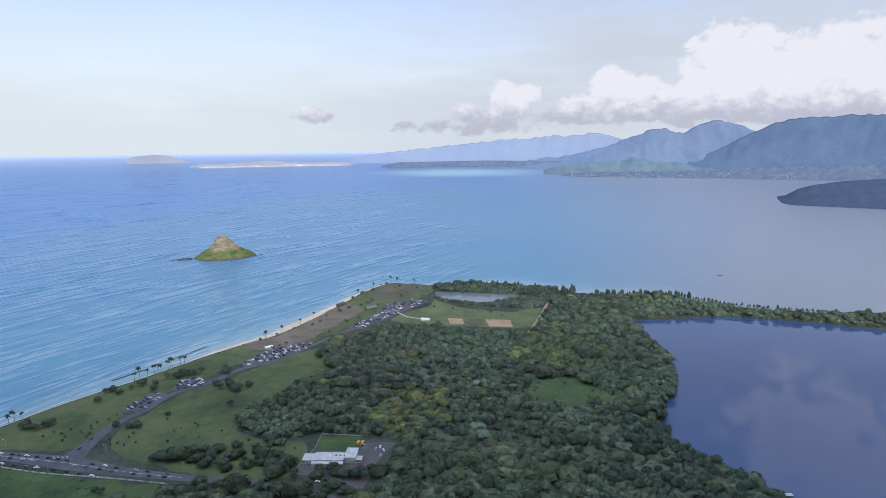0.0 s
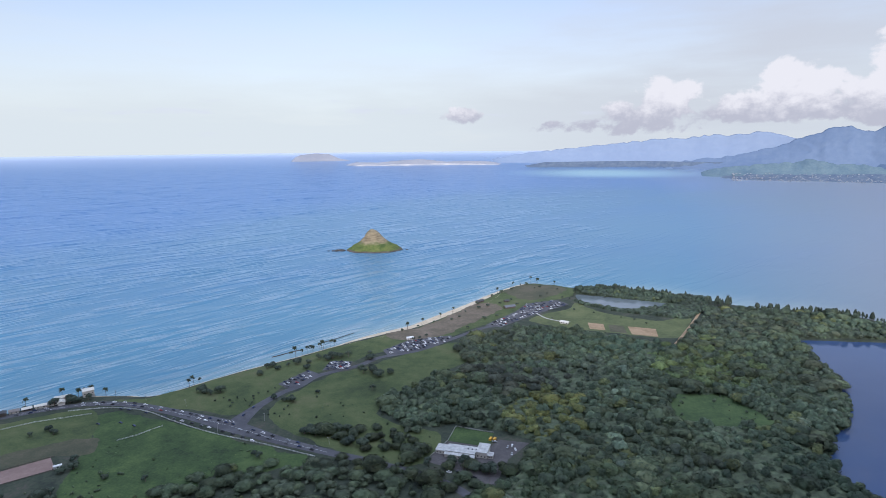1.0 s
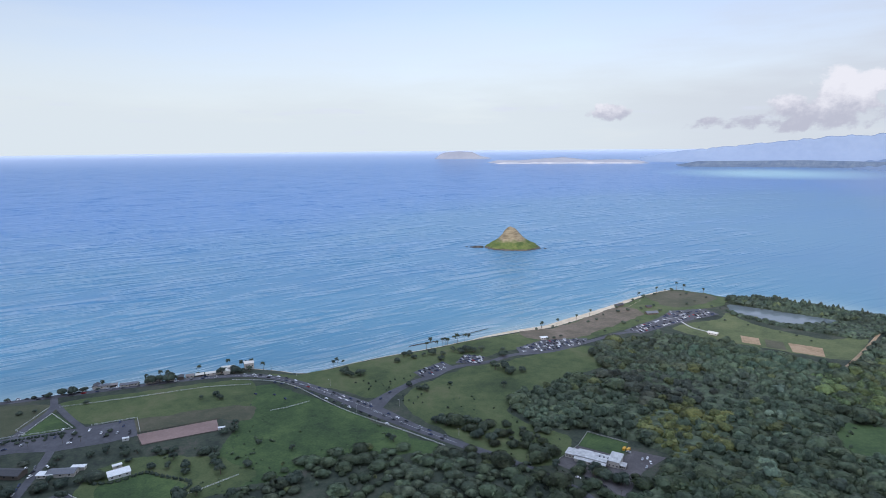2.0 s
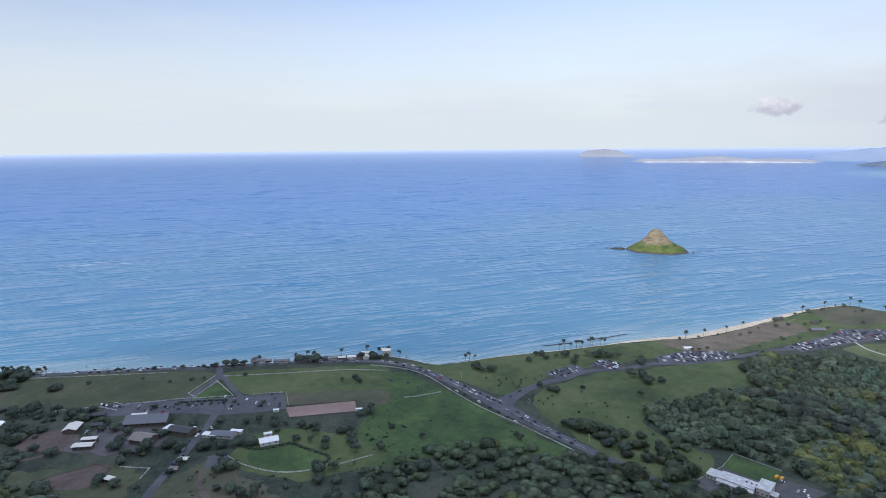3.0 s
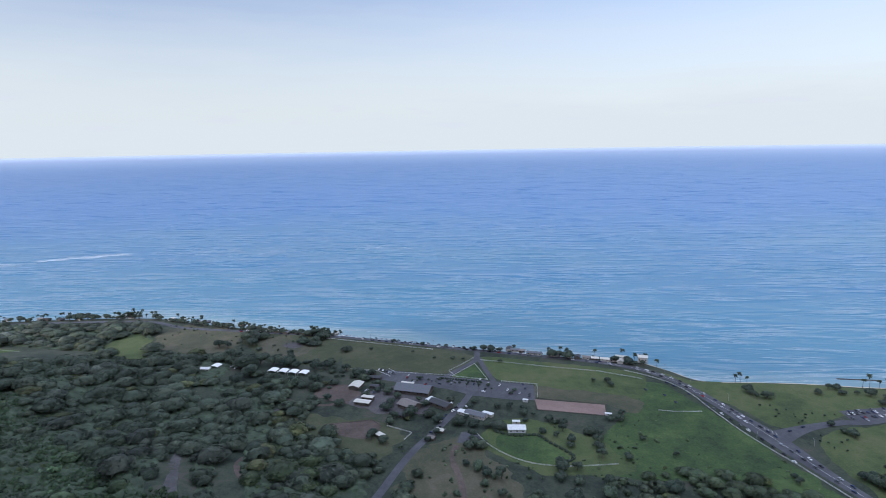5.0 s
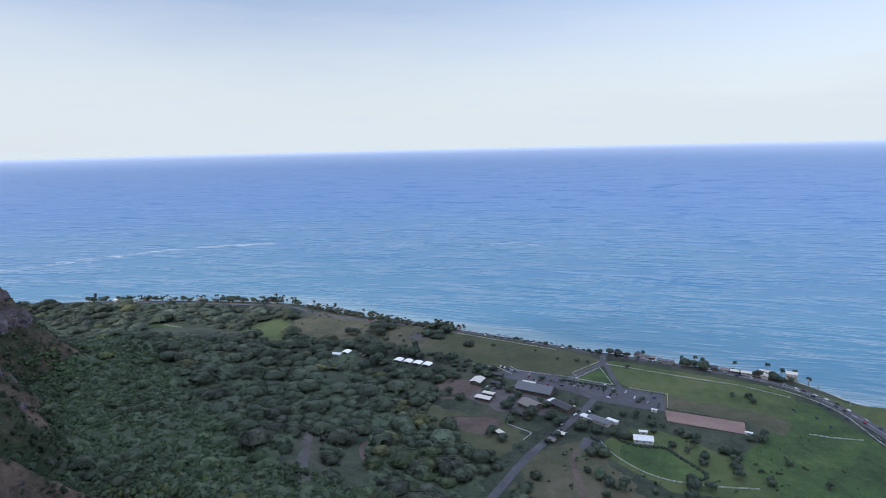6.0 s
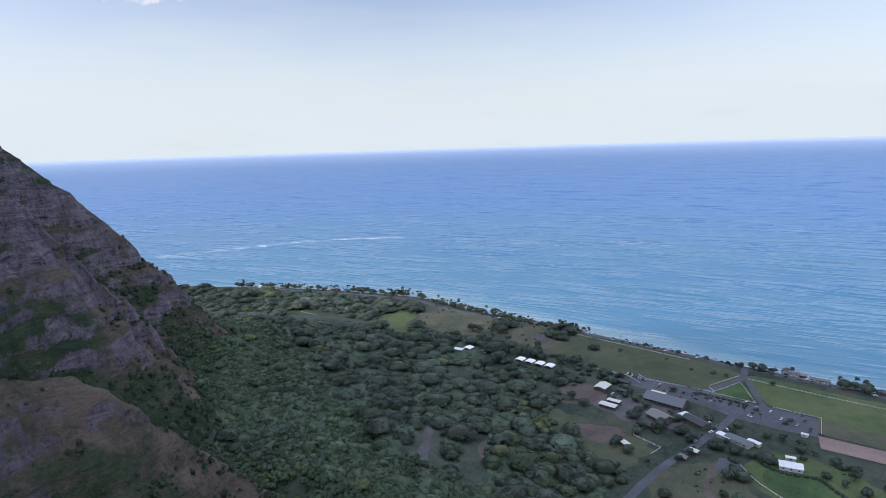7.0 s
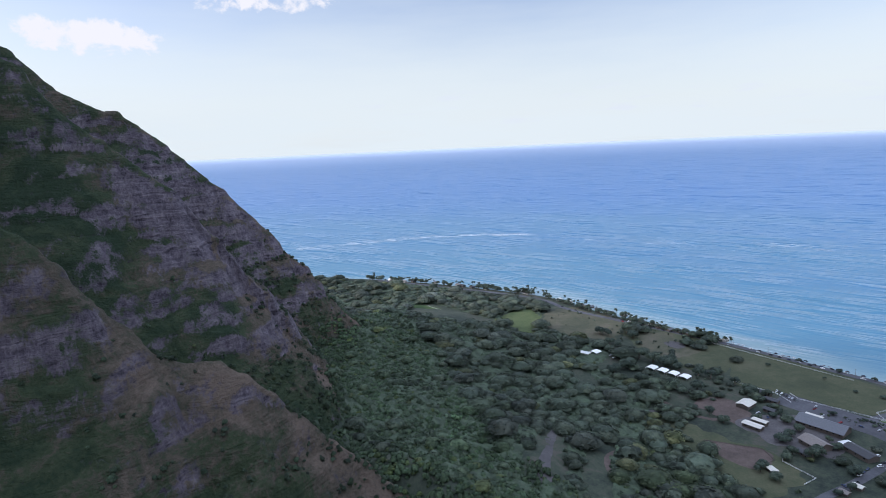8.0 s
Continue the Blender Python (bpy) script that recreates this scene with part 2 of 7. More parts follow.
def make_sea_water():
    """Light from within the water, and the sky mirrored on the waves by Fresnel."""
    m, t, b = material("sea_water", 0.1, 0.5)
    t.nodes.remove(b)
    uv = nd(t, "ShaderNodeUVMap", uv_map="plan").outputs[0]
    p = nd(t, "ShaderNodeVectorMath", {0: uv, 1: (1000, 1000, 1000)}, operation="MULTIPLY").outputs[0]
    rot = nd(t, "ShaderNodeVectorRotate", {"Vector": p, "Axis": (0, 0, 1), "Angle": radians(-60.0)}).outputs[0]

    def along_crest(k):
        return nd(t, "ShaderNodeVectorMath", {0: rot, 1: (k, 1.0, 1.0)}, operation="MULTIPLY").outputs[0]

    across = nd(t, "ShaderNodeSeparateXYZ", {0: rot}).outputs[1]

    def rollers(length, wander, seg, high):
        """Waves running to the shore: a short steep face towards it, a long gentle back; each crest runs out after a while."""
        bend = nd(t, "ShaderNodeVectorMath", {0: along_crest(0.22), 1: (length, 0, 0)}, operation="ADD").outputs[0]
        ph = mth(t, "ADD", mth(t, "DIVIDE", across, length), mth(t, "MULTIPLY", nz(t, bend, 0.45 / length, 2.0, 0.5), wander))
        u = mth(t, "FRACT", ph)
        face = mth(t, "MULTIPLY", smooth(t, u, 0.0, 0.16), mth(t, "SUBTRACT", 1.0, mth(t, "POWER", u, 1.5)))
        part_ = smooth(t, nz(t, along_crest(seg), 0.6 / length, 2.0, 0.5, 0.3), 0.47, 0.62, 0.05, 1.0)
        return mth(t, "MULTIPLY", mth(t, "MULTIPLY", face, part_), high)

    c = nd(t, "ShaderNodeSeparateColor", {0: nd(t, "ShaderNodeAttribute", attribute_name="calm").outputs["Color"]})
    calm, still, sea_haze = c.outputs[0], c.outputs[1], c.outputs[2]
    sets = smooth(t, nz(t, along_crest(0.5), 0.006, 3.0, 0.5), 0.35, 0.68, 0.35, 1.3)   # rougher and smoother stretches
    h = mth(t, "ADD", mth(t, "ADD", rollers(52.0, 3.2, 0.34, 8.5), rollers(27.0, 3.0, 0.36, 4.4)), rollers(15.0, 2.6, 0.4, 1.3))
    h = mth(t, "ADD", h, mth(t, "MULTIPLY", nz(t, along_crest(0.3), 0.13, 3.0, 0.6), 1.3))
    h = mth(t, "MULTIPLY", mth(t, "MULTIPLY", h, mth(t, "MULTIPLY", still, sets)), mth(t, "SUBTRACT", 1.10, calm))
    nrm = nd(t, "ShaderNodeBump", {"Strength": 1.0, "Distance": 1.0, "Height": h}).outputs[0]
    s = nd(t, "ShaderNodeSeparateColor", {0: nd(t, "ShaderNodeAttribute", attribute_name="tint").outputs["Color"]})
    blot = nz(t, along_crest(0.35), 0.0035, 5.0, 0.55)
    dep = mth(t, "ADD", s.outputs[0], mth(t, "MULTIPLY", mth(t, "SUBTRACT", blot, 0.5), 0.42))
    col = ramp(t, dep, [(0.0, (0.22, 0.31, 0.33)), (0.10, (0.082, 0.198, 0.282)), (0.36, (0.066, 0.174, 0.282)), (0.58, (0.050, 0.154, 0.306)), (1.0, (0.046, 0.148, 0.335))])
    # lilac grey of mirrored cloud, painted into the colour of the calm bay
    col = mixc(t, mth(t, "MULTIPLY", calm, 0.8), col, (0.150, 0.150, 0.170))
    col = mixc(t, s.outputs[2], col, (0.30, 0.48, 0.50))
    col = mixc(t, sea_haze, col, (0.52, 0.57, 0.66))   # haze towards the horizon, painted into the water colour
    # broken water over the shallows
    f = mth(t, "ADD", nz(t, along_crest(0.24), 0.06, 6.0, 0.7), mth(t, "MULTIPLY", s.outputs[1], 0.34))
    foam = mth(t, "MULTIPLY", smooth(t, f, 0.72, 1.02, 0.0, 0.55), smooth(t, s.outputs[1], 0.08, 0.4))
    col = mixc(t, foam, col, (0.70, 0.74, 0.76))
    gloss = nd(t, "ShaderNodeBsdfGlossy", {"Color": (1, 1, 1, 1), "Roughness": 0.28, "Normal": nrm})
    body = nd(t, "ShaderNodeBsdfDiffuse", {"Color": col})
    fr = nd(t, "ShaderNodeFresnel", {"IOR": 1.33, "Normal": nrm}).outputs[0]
    # a rough sea shows its near wave faces, so it mirrors less than still water
    fr = mth(t, "MULTIPLY", fr, mth(t, "SUBTRACT", mth(t, "ADD", 0.57, mth(t, "MULTIPLY", calm, 0.38)), mth(t, "MULTIPLY", sea_haze, 0.5)), clamp=True)
    mix = nd(t, "ShaderNodeMixShader", {0: fr, 1: body.outputs[0], 2: gloss.outputs[0]})
    t.links.new(mix.outputs[0], t.nodes["Material Output"].inputs[0])
    return m


def make_water(name, lo, hi, scale, ripple):
    m, t, b = material(name, 0.04, 0.5)
    b.inputs["IOR"].default_value = 1.33
    uv = nd(t, "ShaderNodeUVMap", uv_map="plan").outputs[0]
    p = nd(t, "ShaderNodeVectorMath", {0: uv, 1: (1000, 1000, 1000)}, operation="MULTIPLY").outputs[0]
    t.links.new(mixc(t, nz(t, p, scale, 4.0), lo, hi), b.inputs["Base Color"])
    wind = smooth(t, nz(t, p, 0.006, 4.0, 0.6, 0.8), 0.48, 0.60, 0.02, 1.0)   # breeze ruffles it in streaks
    bump(t, b, mth(t, "MULTIPLY", nz(t, p, 0.25, 3.0), wind), ripple, 0.12)
    return m


def make_foliage(name, dark, mid, light):
    m, t, b = material(name, 0.75, 0.25)
    a = nd(t, "ShaderNodeAttribute", attribute_name="tint").outputs["Color"]
    isl = nd(t, "ShaderNodeNewGeometry").outputs["Random Per Island"]
    f = mth(t, "ADD", mth(t, "MULTIPLY", isl, 0.40), mth(t, "ADD", mth(t, "MULTIPLY", nz(t, where(t), 0.35, 3.0), 0.45), 0.10))
    col = ramp(t, f, [(0.15, dark), (0.5, mid), (0.85, light)])
    col = mixc(t, 1.0, col, a, "MULTIPLY")
    t.links.new(col, b.inputs["Base Color"])
    bump(t, b, mth(t, "ADD", nz(t, where(t), 0.45, 3.0, 0.6), mth(t, "MULTIPLY", nz(t, where(t), 1.4, 3.0, 0.7), 0.5)), 1.0, 0.9)
    return m


def make_foliage_one(name, dark, mid, light):
    """Leaves of a tree that is an object of its own."""
    m, t, b = material(name, 0.75, 0.25)
    isl = nd(t, "ShaderNodeNewGeometry").outputs["Random Per Island"]
    ob = nd(t, "ShaderNodeObjectInfo").outputs["Random"]
    f = mth(t, "ADD", mth(t, "MULTIPLY", isl, 0.5), mth(t, "MULTIPLY", ob, 0.4))
    t.links.new(ramp(t, f, [(0.1, dark), (0.45, mid), (0.9, light)]), b.inputs["Base Color"])
    return m


def make_mountain():
    m, t, b = material("mountain_face", 0.92, 0.15)
    g = nd(t, "ShaderNodeNewGeometry")
    p = g.outputs["Position"]
    nzv = nd(t, "ShaderNodeSeparateXYZ", {0: g.outputs["Normal"]}).outputs[2]
    hgt = nd(t, "ShaderNodeSeparateXYZ", {0: p}).outputs[2]
    strata = nz(t, where(t, (0.022, 0.022, 0.13)), 1.0, 6.0, 0.68, 0.9)
    streak = nz(t, where(t, (0.13, 0.13, 0.022)), 1.0, 5.0, 0.65)
    grain = nz(t, p, 0.30, 6.0, 0.72)
    broad, middle = nz(t, p, 0.016, 4.0, 0.55, 0.6), nz(t, p, 0.06, 5.0, 0.65, 0.4)
    r = mth(t, "ADD", mth(t, "MULTIPLY", strata, 0.42), mth(t, "ADD", mth(t, "MULTIPLY", streak, 0.34), mth(t, "MULTIPLY", grain, 0.34)))
    rock = ramp(t, r, [(0.43, (0.036, 0.030, 0.038)), (0.51, (0.104, 0.088, 0.108)), (0.59, (0.176, 0.150, 0.174)), (0.70, (0.30, 0.262, 0.278))])
    soil = nd(t, "ShaderNodeSeparateColor", {0: nd(t, "ShaderNodeAttribute", attribute_name="tint").outputs["Color"]})
    gn = mth(t, "ADD", mth(t, "MULTIPLY", nz(t, p, 0.028, 5.0, 0.6, 0.5), 0.66), mth(t, "MULTIPLY", grain, 0.34))
    gn = mth(t, "ADD", gn, mth(t, "SUBTRACT", mth(t, "MULTIPLY", soil.outputs[0], 0.12), mth(t, "MULTIPLY", soil.outputs[1], 0.06)))
    gn = mth(t, "SUBTRACT", gn, smooth(t, hgt, 170.0, 300.0, 0.0, 0.10))
    grass = ramp(t, gn, [(0.40, (0.024, 0.040, 0.022)), (0.50, (0.044, 0.060, 0.031)), (0.56, (0.078, 0.070, 0.052)), (0.68, (0.150, 0.116, 0.092))])
    cover = mth(t, "ADD", mth(t, "MULTIPLY", mth(t, "SUBTRACT", nzv, 0.50), 1.7), mth(t, "ADD", mth(t, "MULTIPLY", mth(t, "SUBTRACT", broad, 0.5), 1.1), mth(t, "MULTIPLY", mth(t, "SUBTRACT", middle, 0.5), 1.5)))
    cover = mth(t, "ADD", cover, mth(t, "MULTIPLY", mth(t, "SUBTRACT", strata, 0.5), 0.8))
    cover = mth(t, "ADD", cover, smooth(t, hgt, 260.0, 380.0, 0.0, 0.30))   # wetter and greener towards the summit
    cover = mth(t, "ADD", cover, smooth(t, hgt, 170.0, 60.0, 0.0, 0.40))    # scrub climbs the foot
    cover = mth(t, "ADD", cover, smooth(t, nd(t, "ShaderNodeSeparateXYZ", {0: p}).outputs[0], -540.0, -440.0, -0.18, 0.10))   # the seaward spurs are barer
    cover = mth(t, "ADD", cover, mth(t, "ADD", mth(t, "MULTIPLY", mth(t, "SUBTRACT", grain, 0.5), 1.1), mth(t, "MULTIPLY", mth(t, "SUBTRACT", streak, 0.5), 0.7)))
    f = smooth(t, cover, -0.17, 0.17)
    t.links.new(mixc(t, f, rock, grass), b.inputs["Base Color"])
    hh = mth(t, "ADD", mth(t, "MULTIPLY", grain, 1.2), mth(t, "ADD", mth(t, "MULTIPLY", strata, 2.6), mth(t, "MULTIPLY", streak, 1.8)))
    bump(t, b, hh, 1.0, 2.7)
    return m


SEA = make_sea_water()
LAGOON = make_water("lagoon_water", (0.034, 0.062, 0.140), (0.050, 0.080, 0.155), 0.012, 0.3)
POND = make_water("pond_water", (0.08, 0.10, 0.11), (0.17, 0.20, 0.21), 0.05, 0.2)
MOUNTAIN = make_mountain()
SCRUB = two_scale("rough_pasture", [(0.020, 0.026, 0.022), (0.033, 0.043, 0.031), (0.050, 0.060, 0.041), (0.074, 0.069, 0.056)], 0.018, 0.35)
LAWN = two_scale("mown_grass", [(0.040, 0.055, 0.026), (0.060, 0.082, 0.033), (0.082, 0.102, 0.042), (0.108, 0.112, 0.056)], 0.014, 0.5)
MEADOW = two_scale("park_meadow", [(0.060, 0.076, 0.036), (0.090, 0.108, 0.048), (0.125, 0.135, 0.062)], 0.03, 0.5)
FRESH = two_scale("clearing_grass", [(0.036, 0.060, 0.027), (0.060, 0.094, 0.036), (0.088, 0.122, 0.048)], 0.03, 0.5)
SANDY = two_scale("sandy_dry_grass", [(0.085, 0.076, 0.052), (0.125, 0.104, 0.076), (0.185, 0.148, 0.114)], 0.03, 0.5)
BRIGHT = two_scale("fresh_grass", [(0.022, 0.038, 0.019), (0.046, 0.076, 0.028), (0.076, 0.112, 0.040)], 0.02, 0.45)
DRY = two_scale("dry_grass", [(0.050, 0.056, 0.036), (0.076, 0.076, 0.048), (0.112, 0.098, 0.070)], 0.02, 0.5)
OLIVE = two_scale("olive_pasture", [(0.042, 0.050, 0.029), (0.060, 0.068, 0.037), (0.086, 0.086, 0.052)], 0.02, 0.5)
SAND = two_scale("beach_sand", [(0.42, 0.34, 0.24), (0.52, 0.43, 0.31), (0.60, 0.52, 0.40)], 0.05, 0.6)
DIRT = two_scale("red_brown_earth", [(0.066, 0.050, 0.044), (0.094, 0.071, 0.062), (0.128, 0.098, 0.085)], 0.03, 0.6)
ARENA = two_scale("arena_sand", [(0.19, 0.13, 0.115), (0.22, 0.155, 0.135), (0.26, 0.185, 0.16)], 0.04, 0.8)
TAN = two_scale("bare_tan_ground", [(0.20, 0.15, 0.085), (0.30, 0.21, 0.13), (0.36, 0.27, 0.17)], 0.03, 0.5)
GRAVEL = two_scale("grey_gravel", [(0.065, 0.06, 0.062), (0.09, 0.083, 0.084), (0.125, 0.115, 0.115)], 0.04, 0.7)
ASPHALT = two_scale("worn_asphalt", [(0.060, 0.060, 0.068), (0.080, 0.080, 0.090), (0.105, 0.105, 0.115)], 0.03, 0.4, 0.85)
ROCKSHORE = two_scale("shore_rock", [(0.03, 0.028, 0.028), (0.06, 0.055, 0.05), (0.11, 0.10, 0.09)], 0.05, 0.4)
LEAF = make_foliage("forest_leaves", (0.034, 0.049, 0.034), (0.066, 0.090, 0.055), (0.122, 0.143, 0.083))
LEAF_ONE = make_foliage_one("tree_leaves", (0.024, 0.036, 0.029), (0.046, 0.064, 0.045), (0.080, 0.100, 0.062))
PALM_LEAF = make_foliage_one("palm_fronds", (0.014, 0.022, 0.013), (0.026, 0.038, 0.020), (0.045, 0.058, 0.028))
BARK = plain("grey_bark", (0.13, 0.105, 0.085), 0.9, 0.2)
WHITE = plain("white_paint", (0.66, 0.66, 0.65), 0.5)
CANVAS = plain("white_canvas", (0.84, 0.83, 0.80), 0.7, 0.3, grain=0.04)
CREAM = plain("cream_metal_roof", (0.58, 0.55, 0.48), 0.5)
GREYROOF = plain("grey_shingle_roof", (0.13, 0.135, 0.15), 0.8)
BROWNROOF = plain("weathered_brown_roof", (0.20, 0.175, 0.16), 0.8)
DARKROOF = plain("dark_roof", (0.055, 0.055, 0.06), 0.8)
WOODWALL = plain("brown_timber_wall", (0.11, 0.09, 0.075), 0.8)
PALEWALL = plain("pale_rendered_wall", (0.50, 0.47, 0.42), 0.8)
DARKGLASS = plain("dark_window_glass", (0.02, 0.024, 0.03), 0.08, 0.5, grain=0.05)
RUBBER = plain("black_rubber", (0.02, 0.02, 0.02), 0.8, 0.3)
CONCRETE = plain("pale_concrete", (0.42, 0.41, 0.39), 0.8)
# ================= the shape of the land =================
Z0 = 4.0   # the coastal plain
COAST = curve([(-1330, -1150), (-1345, -800), (-1312, -579), (-1262, -319), (-1160, -58), (-1078, 29), (-1005, 106), (-902, 222), (-766, 372), (-670, 478),
               (-606, 560), (-552, 582), (-511, 592), (-474, 654), (-443, 703), (-410, 748), (-370, 814), (-320, 881), (-281, 926), (-246, 1004),
               (-212, 1095), (-174, 1212), (-121, 1290), (-33, 1268), (60, 1284), (150, 1262), (235, 1216), (301, 1176), (440, 1160), (538, 1073),
               (664, 1023), (779, 1018), (1000, 960), (1300, 800)], 12.0)
LAND = np.vstack([COAST, [(1350, -1150)]])
LAGOON_EDGE = curve([(312, 975), (314, 900), (316, 844), (302, 774), (298, 733), (276, 683), (247, 644), (224, 588), (228, 556), (248, 522), (272, 497), (282, 470), (300, 430), (380, 380),
                     (640, 430), (900, 640), (1000, 850), (860, 880), (704, 918), (616, 962), (500, 998), (400, 992)], 14.0, True)
POND_EDGE = curve([(-19, 1206), (-2, 1142), (52, 1104), (122, 1122), (150, 1168), (88, 1196), (36, 1202)], 10.0, True)

# crest lines of the mountain: x, y, height
SPURS = [
    [(-806, -277, 4), (-804, -285, 24), (-799, -303, 56), (-792, -332, 90), (-786, -353, 118), (-784, -363, 138), (-777, -388, 161), (-772, -408, 192),
     (-758, -462, 252), (-753, -482, 268), (-741, -529, 316), (-734, -556, 337), (-727, -585, 362), (-723, -599, 361), (-709, -656, 391), (-694, -714, 448), (-660, -800, 500), (-600, -880, 530)],
    [(-566, -238, 16), (-564, -245, 39), (-561, -254, 62), (-558, -262, 100), (-548, -289, 123), (-542, -307, 154), (-532, -335, 208), (-522, -366, 270), (-512, -392, 293),
     (-502, -422, 318), (-490, -455, 347), (-480, -485, 388), (-455, -600, 450), (-430, -800, 530)],
    [(-413, -111, 36), (-403, -129, 55), (-395, -142, 75), (-384, -162, 95), (-374, -181, 120), (-367, -193, 137), (-359, -207, 154), (-352, -219, 164), (-342, -237, 165),
     (-334, -252, 174), (-325, -268, 197), (-318, -280, 211), (-308, -297, 240), (-299, -314, 259), (-262, -420, 350), (-210, -640, 520)],
]
RIDGE = [(-600, -880, 535), (-430, -800, 545), (-210, -640, 540), (60, -585, 560), (330, -560, 560), (640, -540, 540), (1000, -560, 520), (1350, -640, 480)]


def crest(x, y, line, slope, rib, seed):
    """Height of a crest's slopes, with buttresses and gullies running down them, and the distance from the crest."""
    best, dist = np.full(x.shape, -1e3), np.full(x.shape, 1e3)
    s0 = 0.0
    for (ax, ay, az), (bx, by, bz) in zip(line[:-1], line[1:]):
        dx, dy = bx - ax, by - ay
        ln = math.hypot(dx, dy)
        u = np.clip(((x - ax) * dx + (y - ay) * dy) / (ln * ln), 0, 1)
        d = np.hypot(x - ax - u * dx, y - ay - u * dy)
        side = np.sign((x - ax) * dy - (y - ay) * dx)
        s = s0 + u * ln
        w = np.clip((d - 6) / 50.0, 0, 1)
        lean = s + d * 0.35
        gul = np.abs(fbm(lean / 70.0 + side * 40, d / 260.0 + seed, 3, seed) - 0.5) * 2
        fine = np.abs(fbm(lean / 17.0 + side * 20, d / 90.0 + seed, 3, seed + 50) - 0.5) * 2
        drop = slope * (np.sqrt(d * d + 25) - 5)
        h = az + (bz - az) * u - drop * (1 - 0.45 * rib * gul * w) - w * (rib * 95 * gul + 18 * fine)
        best, dist = np.where(h > best, h, best), np.where(h > best, d, dist)
        s0 += ln
    return best, dist


def mountain_height(x, y):
    x, y = np.asarray(x, float), np.asarray(y, float)
    wx = x + 9 * (fbm(x / 60, y / 60, 3, 11) - 0.5)
    wy = y + 9 * (fbm(x / 60, y / 60, 3, 23) - 0.5)
    h, d = crest(wx, wy, RIDGE, 1.30, 0.4, 3)
    for i, line in enumerate(SPURS):
        q, e = crest(wx, wy, line, 1.52, 0.62, 5 + i)
        h, d = np.where(q > h, q, h), np.where(q > h, e, d)
    off = np.clip((d - 4) / 30, 0, 1)
    # cliffs between grassy shelves, the layers dipping gently
    up = np.clip((h - 40) / 50, 0, 1) * np.clip((470 - h) / 120, 0.25, 1)
    layer = 34.0
    ph = 2 * np.pi * ((h + 0.05 * x - 0.03 * y) / layer + 2.6 * fbm(x / 150, y / 150, 4, 31))
    h = h + off * up * 0.75 * layer / (2 * np.pi) * np.sin(ph) * np.clip(4.0 * fbm(x / 60, y / 60, 3, 37) - 1.5, 0.08, 1)
    h = h + off * up * 0.3 * 11.0 / (2 * np.pi) * np.sin(ph * layer / 11.0)
    return h + (1.5 + 9 * off) * (fbm(x / 26, y / 26, 4, 41) - 0.55) + (1 + off) * 2.2 * up * (fbm(x / 8, y / 8, 3, 47) - 0.5)


ALL_FEET = [[(p[0], p[1]) for p in line] for line in SPURS] + [[(p[0], p[1]) for p in RIDGE]]


def ground_height(x, y):
    """The coastal plain, beach, lagoon bed and the apron below the cliffs."""
    x, y = np.asarray(x, float), np.asarray(y, float)
    d = dist_to(x, y, COAST) * np.where(inside(x, y, LAND), 1, -1)
    z = np.clip(-1.2 + 0.32 * d, -8, Z0)
    for edge in (LAGOON_EDGE, POND_EDGE):
        e = dist_to(x, y, edge, True) * np.where(inside(x, y, edge), 1, -1)
        z = np.where(e > -12, np.minimum(z, np.clip(0.1 - 0.32 * e, -3, Z0)), z)
    a = np.full(x.shape, 1e9)
    for line in ALL_FEET[:3]:
        a = np.minimum(a, dist_to(x, y, line))
    apron = np.clip(40 - 0.17 * a, 0, 60) * (0.8 + 0.5 * fbm(x / 120, y / 120, 3, 51))
    apron = apron * np.clip((a - 0) / 20, 0.6, 1)
    roll = (6 * (fbm(x / 45, y / 45, 3, 61) - 0.5) + 26 * (0.22 - np.abs(fbm((x + 0.6 * y) / 130, (y - 0.6 * x) / 55, 3, 67) - 0.5))) * np.clip(apron / 14, 0, 1)
    return z + np.where(d > 20, apron + roll, 0)


def surface(x, y):
    return np.maximum(ground_height(x, y), mountain_height(x, y))


def sheet(name, x0, x1, y0, y1, step, fn):
    xs, ys = np.arange(x0, x1 + step, step), np.arange(y0, y1 + step, step)
    gx, gy = np.meshgrid(xs, ys, indexing="ij")
    z = fn(gx, gy)
    me = mesh_from(name, np.stack([gx, gy, z], -1).reshape(-1, 3), grid_faces(len(xs), len(ys))[:, ::1])
    return me


def put(name, me, mat, label, category="", kind="structure"):
    me.materials.append(mat)
    return tagged(new(name, me), label, category, kind=kind)


put("ground", sheet("ground", -1600, 1330, -1150, 1420, 9.5, ground_height), SCRUB, "rough green coastal pasture and scrub on a flat plain")


def fine_mountain(x, y):
    h = mountain_height(x, y)
    return np.where(h > ground_height(x, y) - 6, h, -20)


def soil(me, x, y):
    """Dry ground along the crests, lush ground in the hollows."""
    d = np.full(x.shape, 1e9)
    for line in ALL_FEET:
        d = np.minimum(d, dist_to(x, y, line))
    dry = np.exp(-(d / 27) ** 2)
    lush = np.clip((d - 55) / 60, 0, 1)
    tint(me, np.stack([dry, lush, dry * 0], -1))


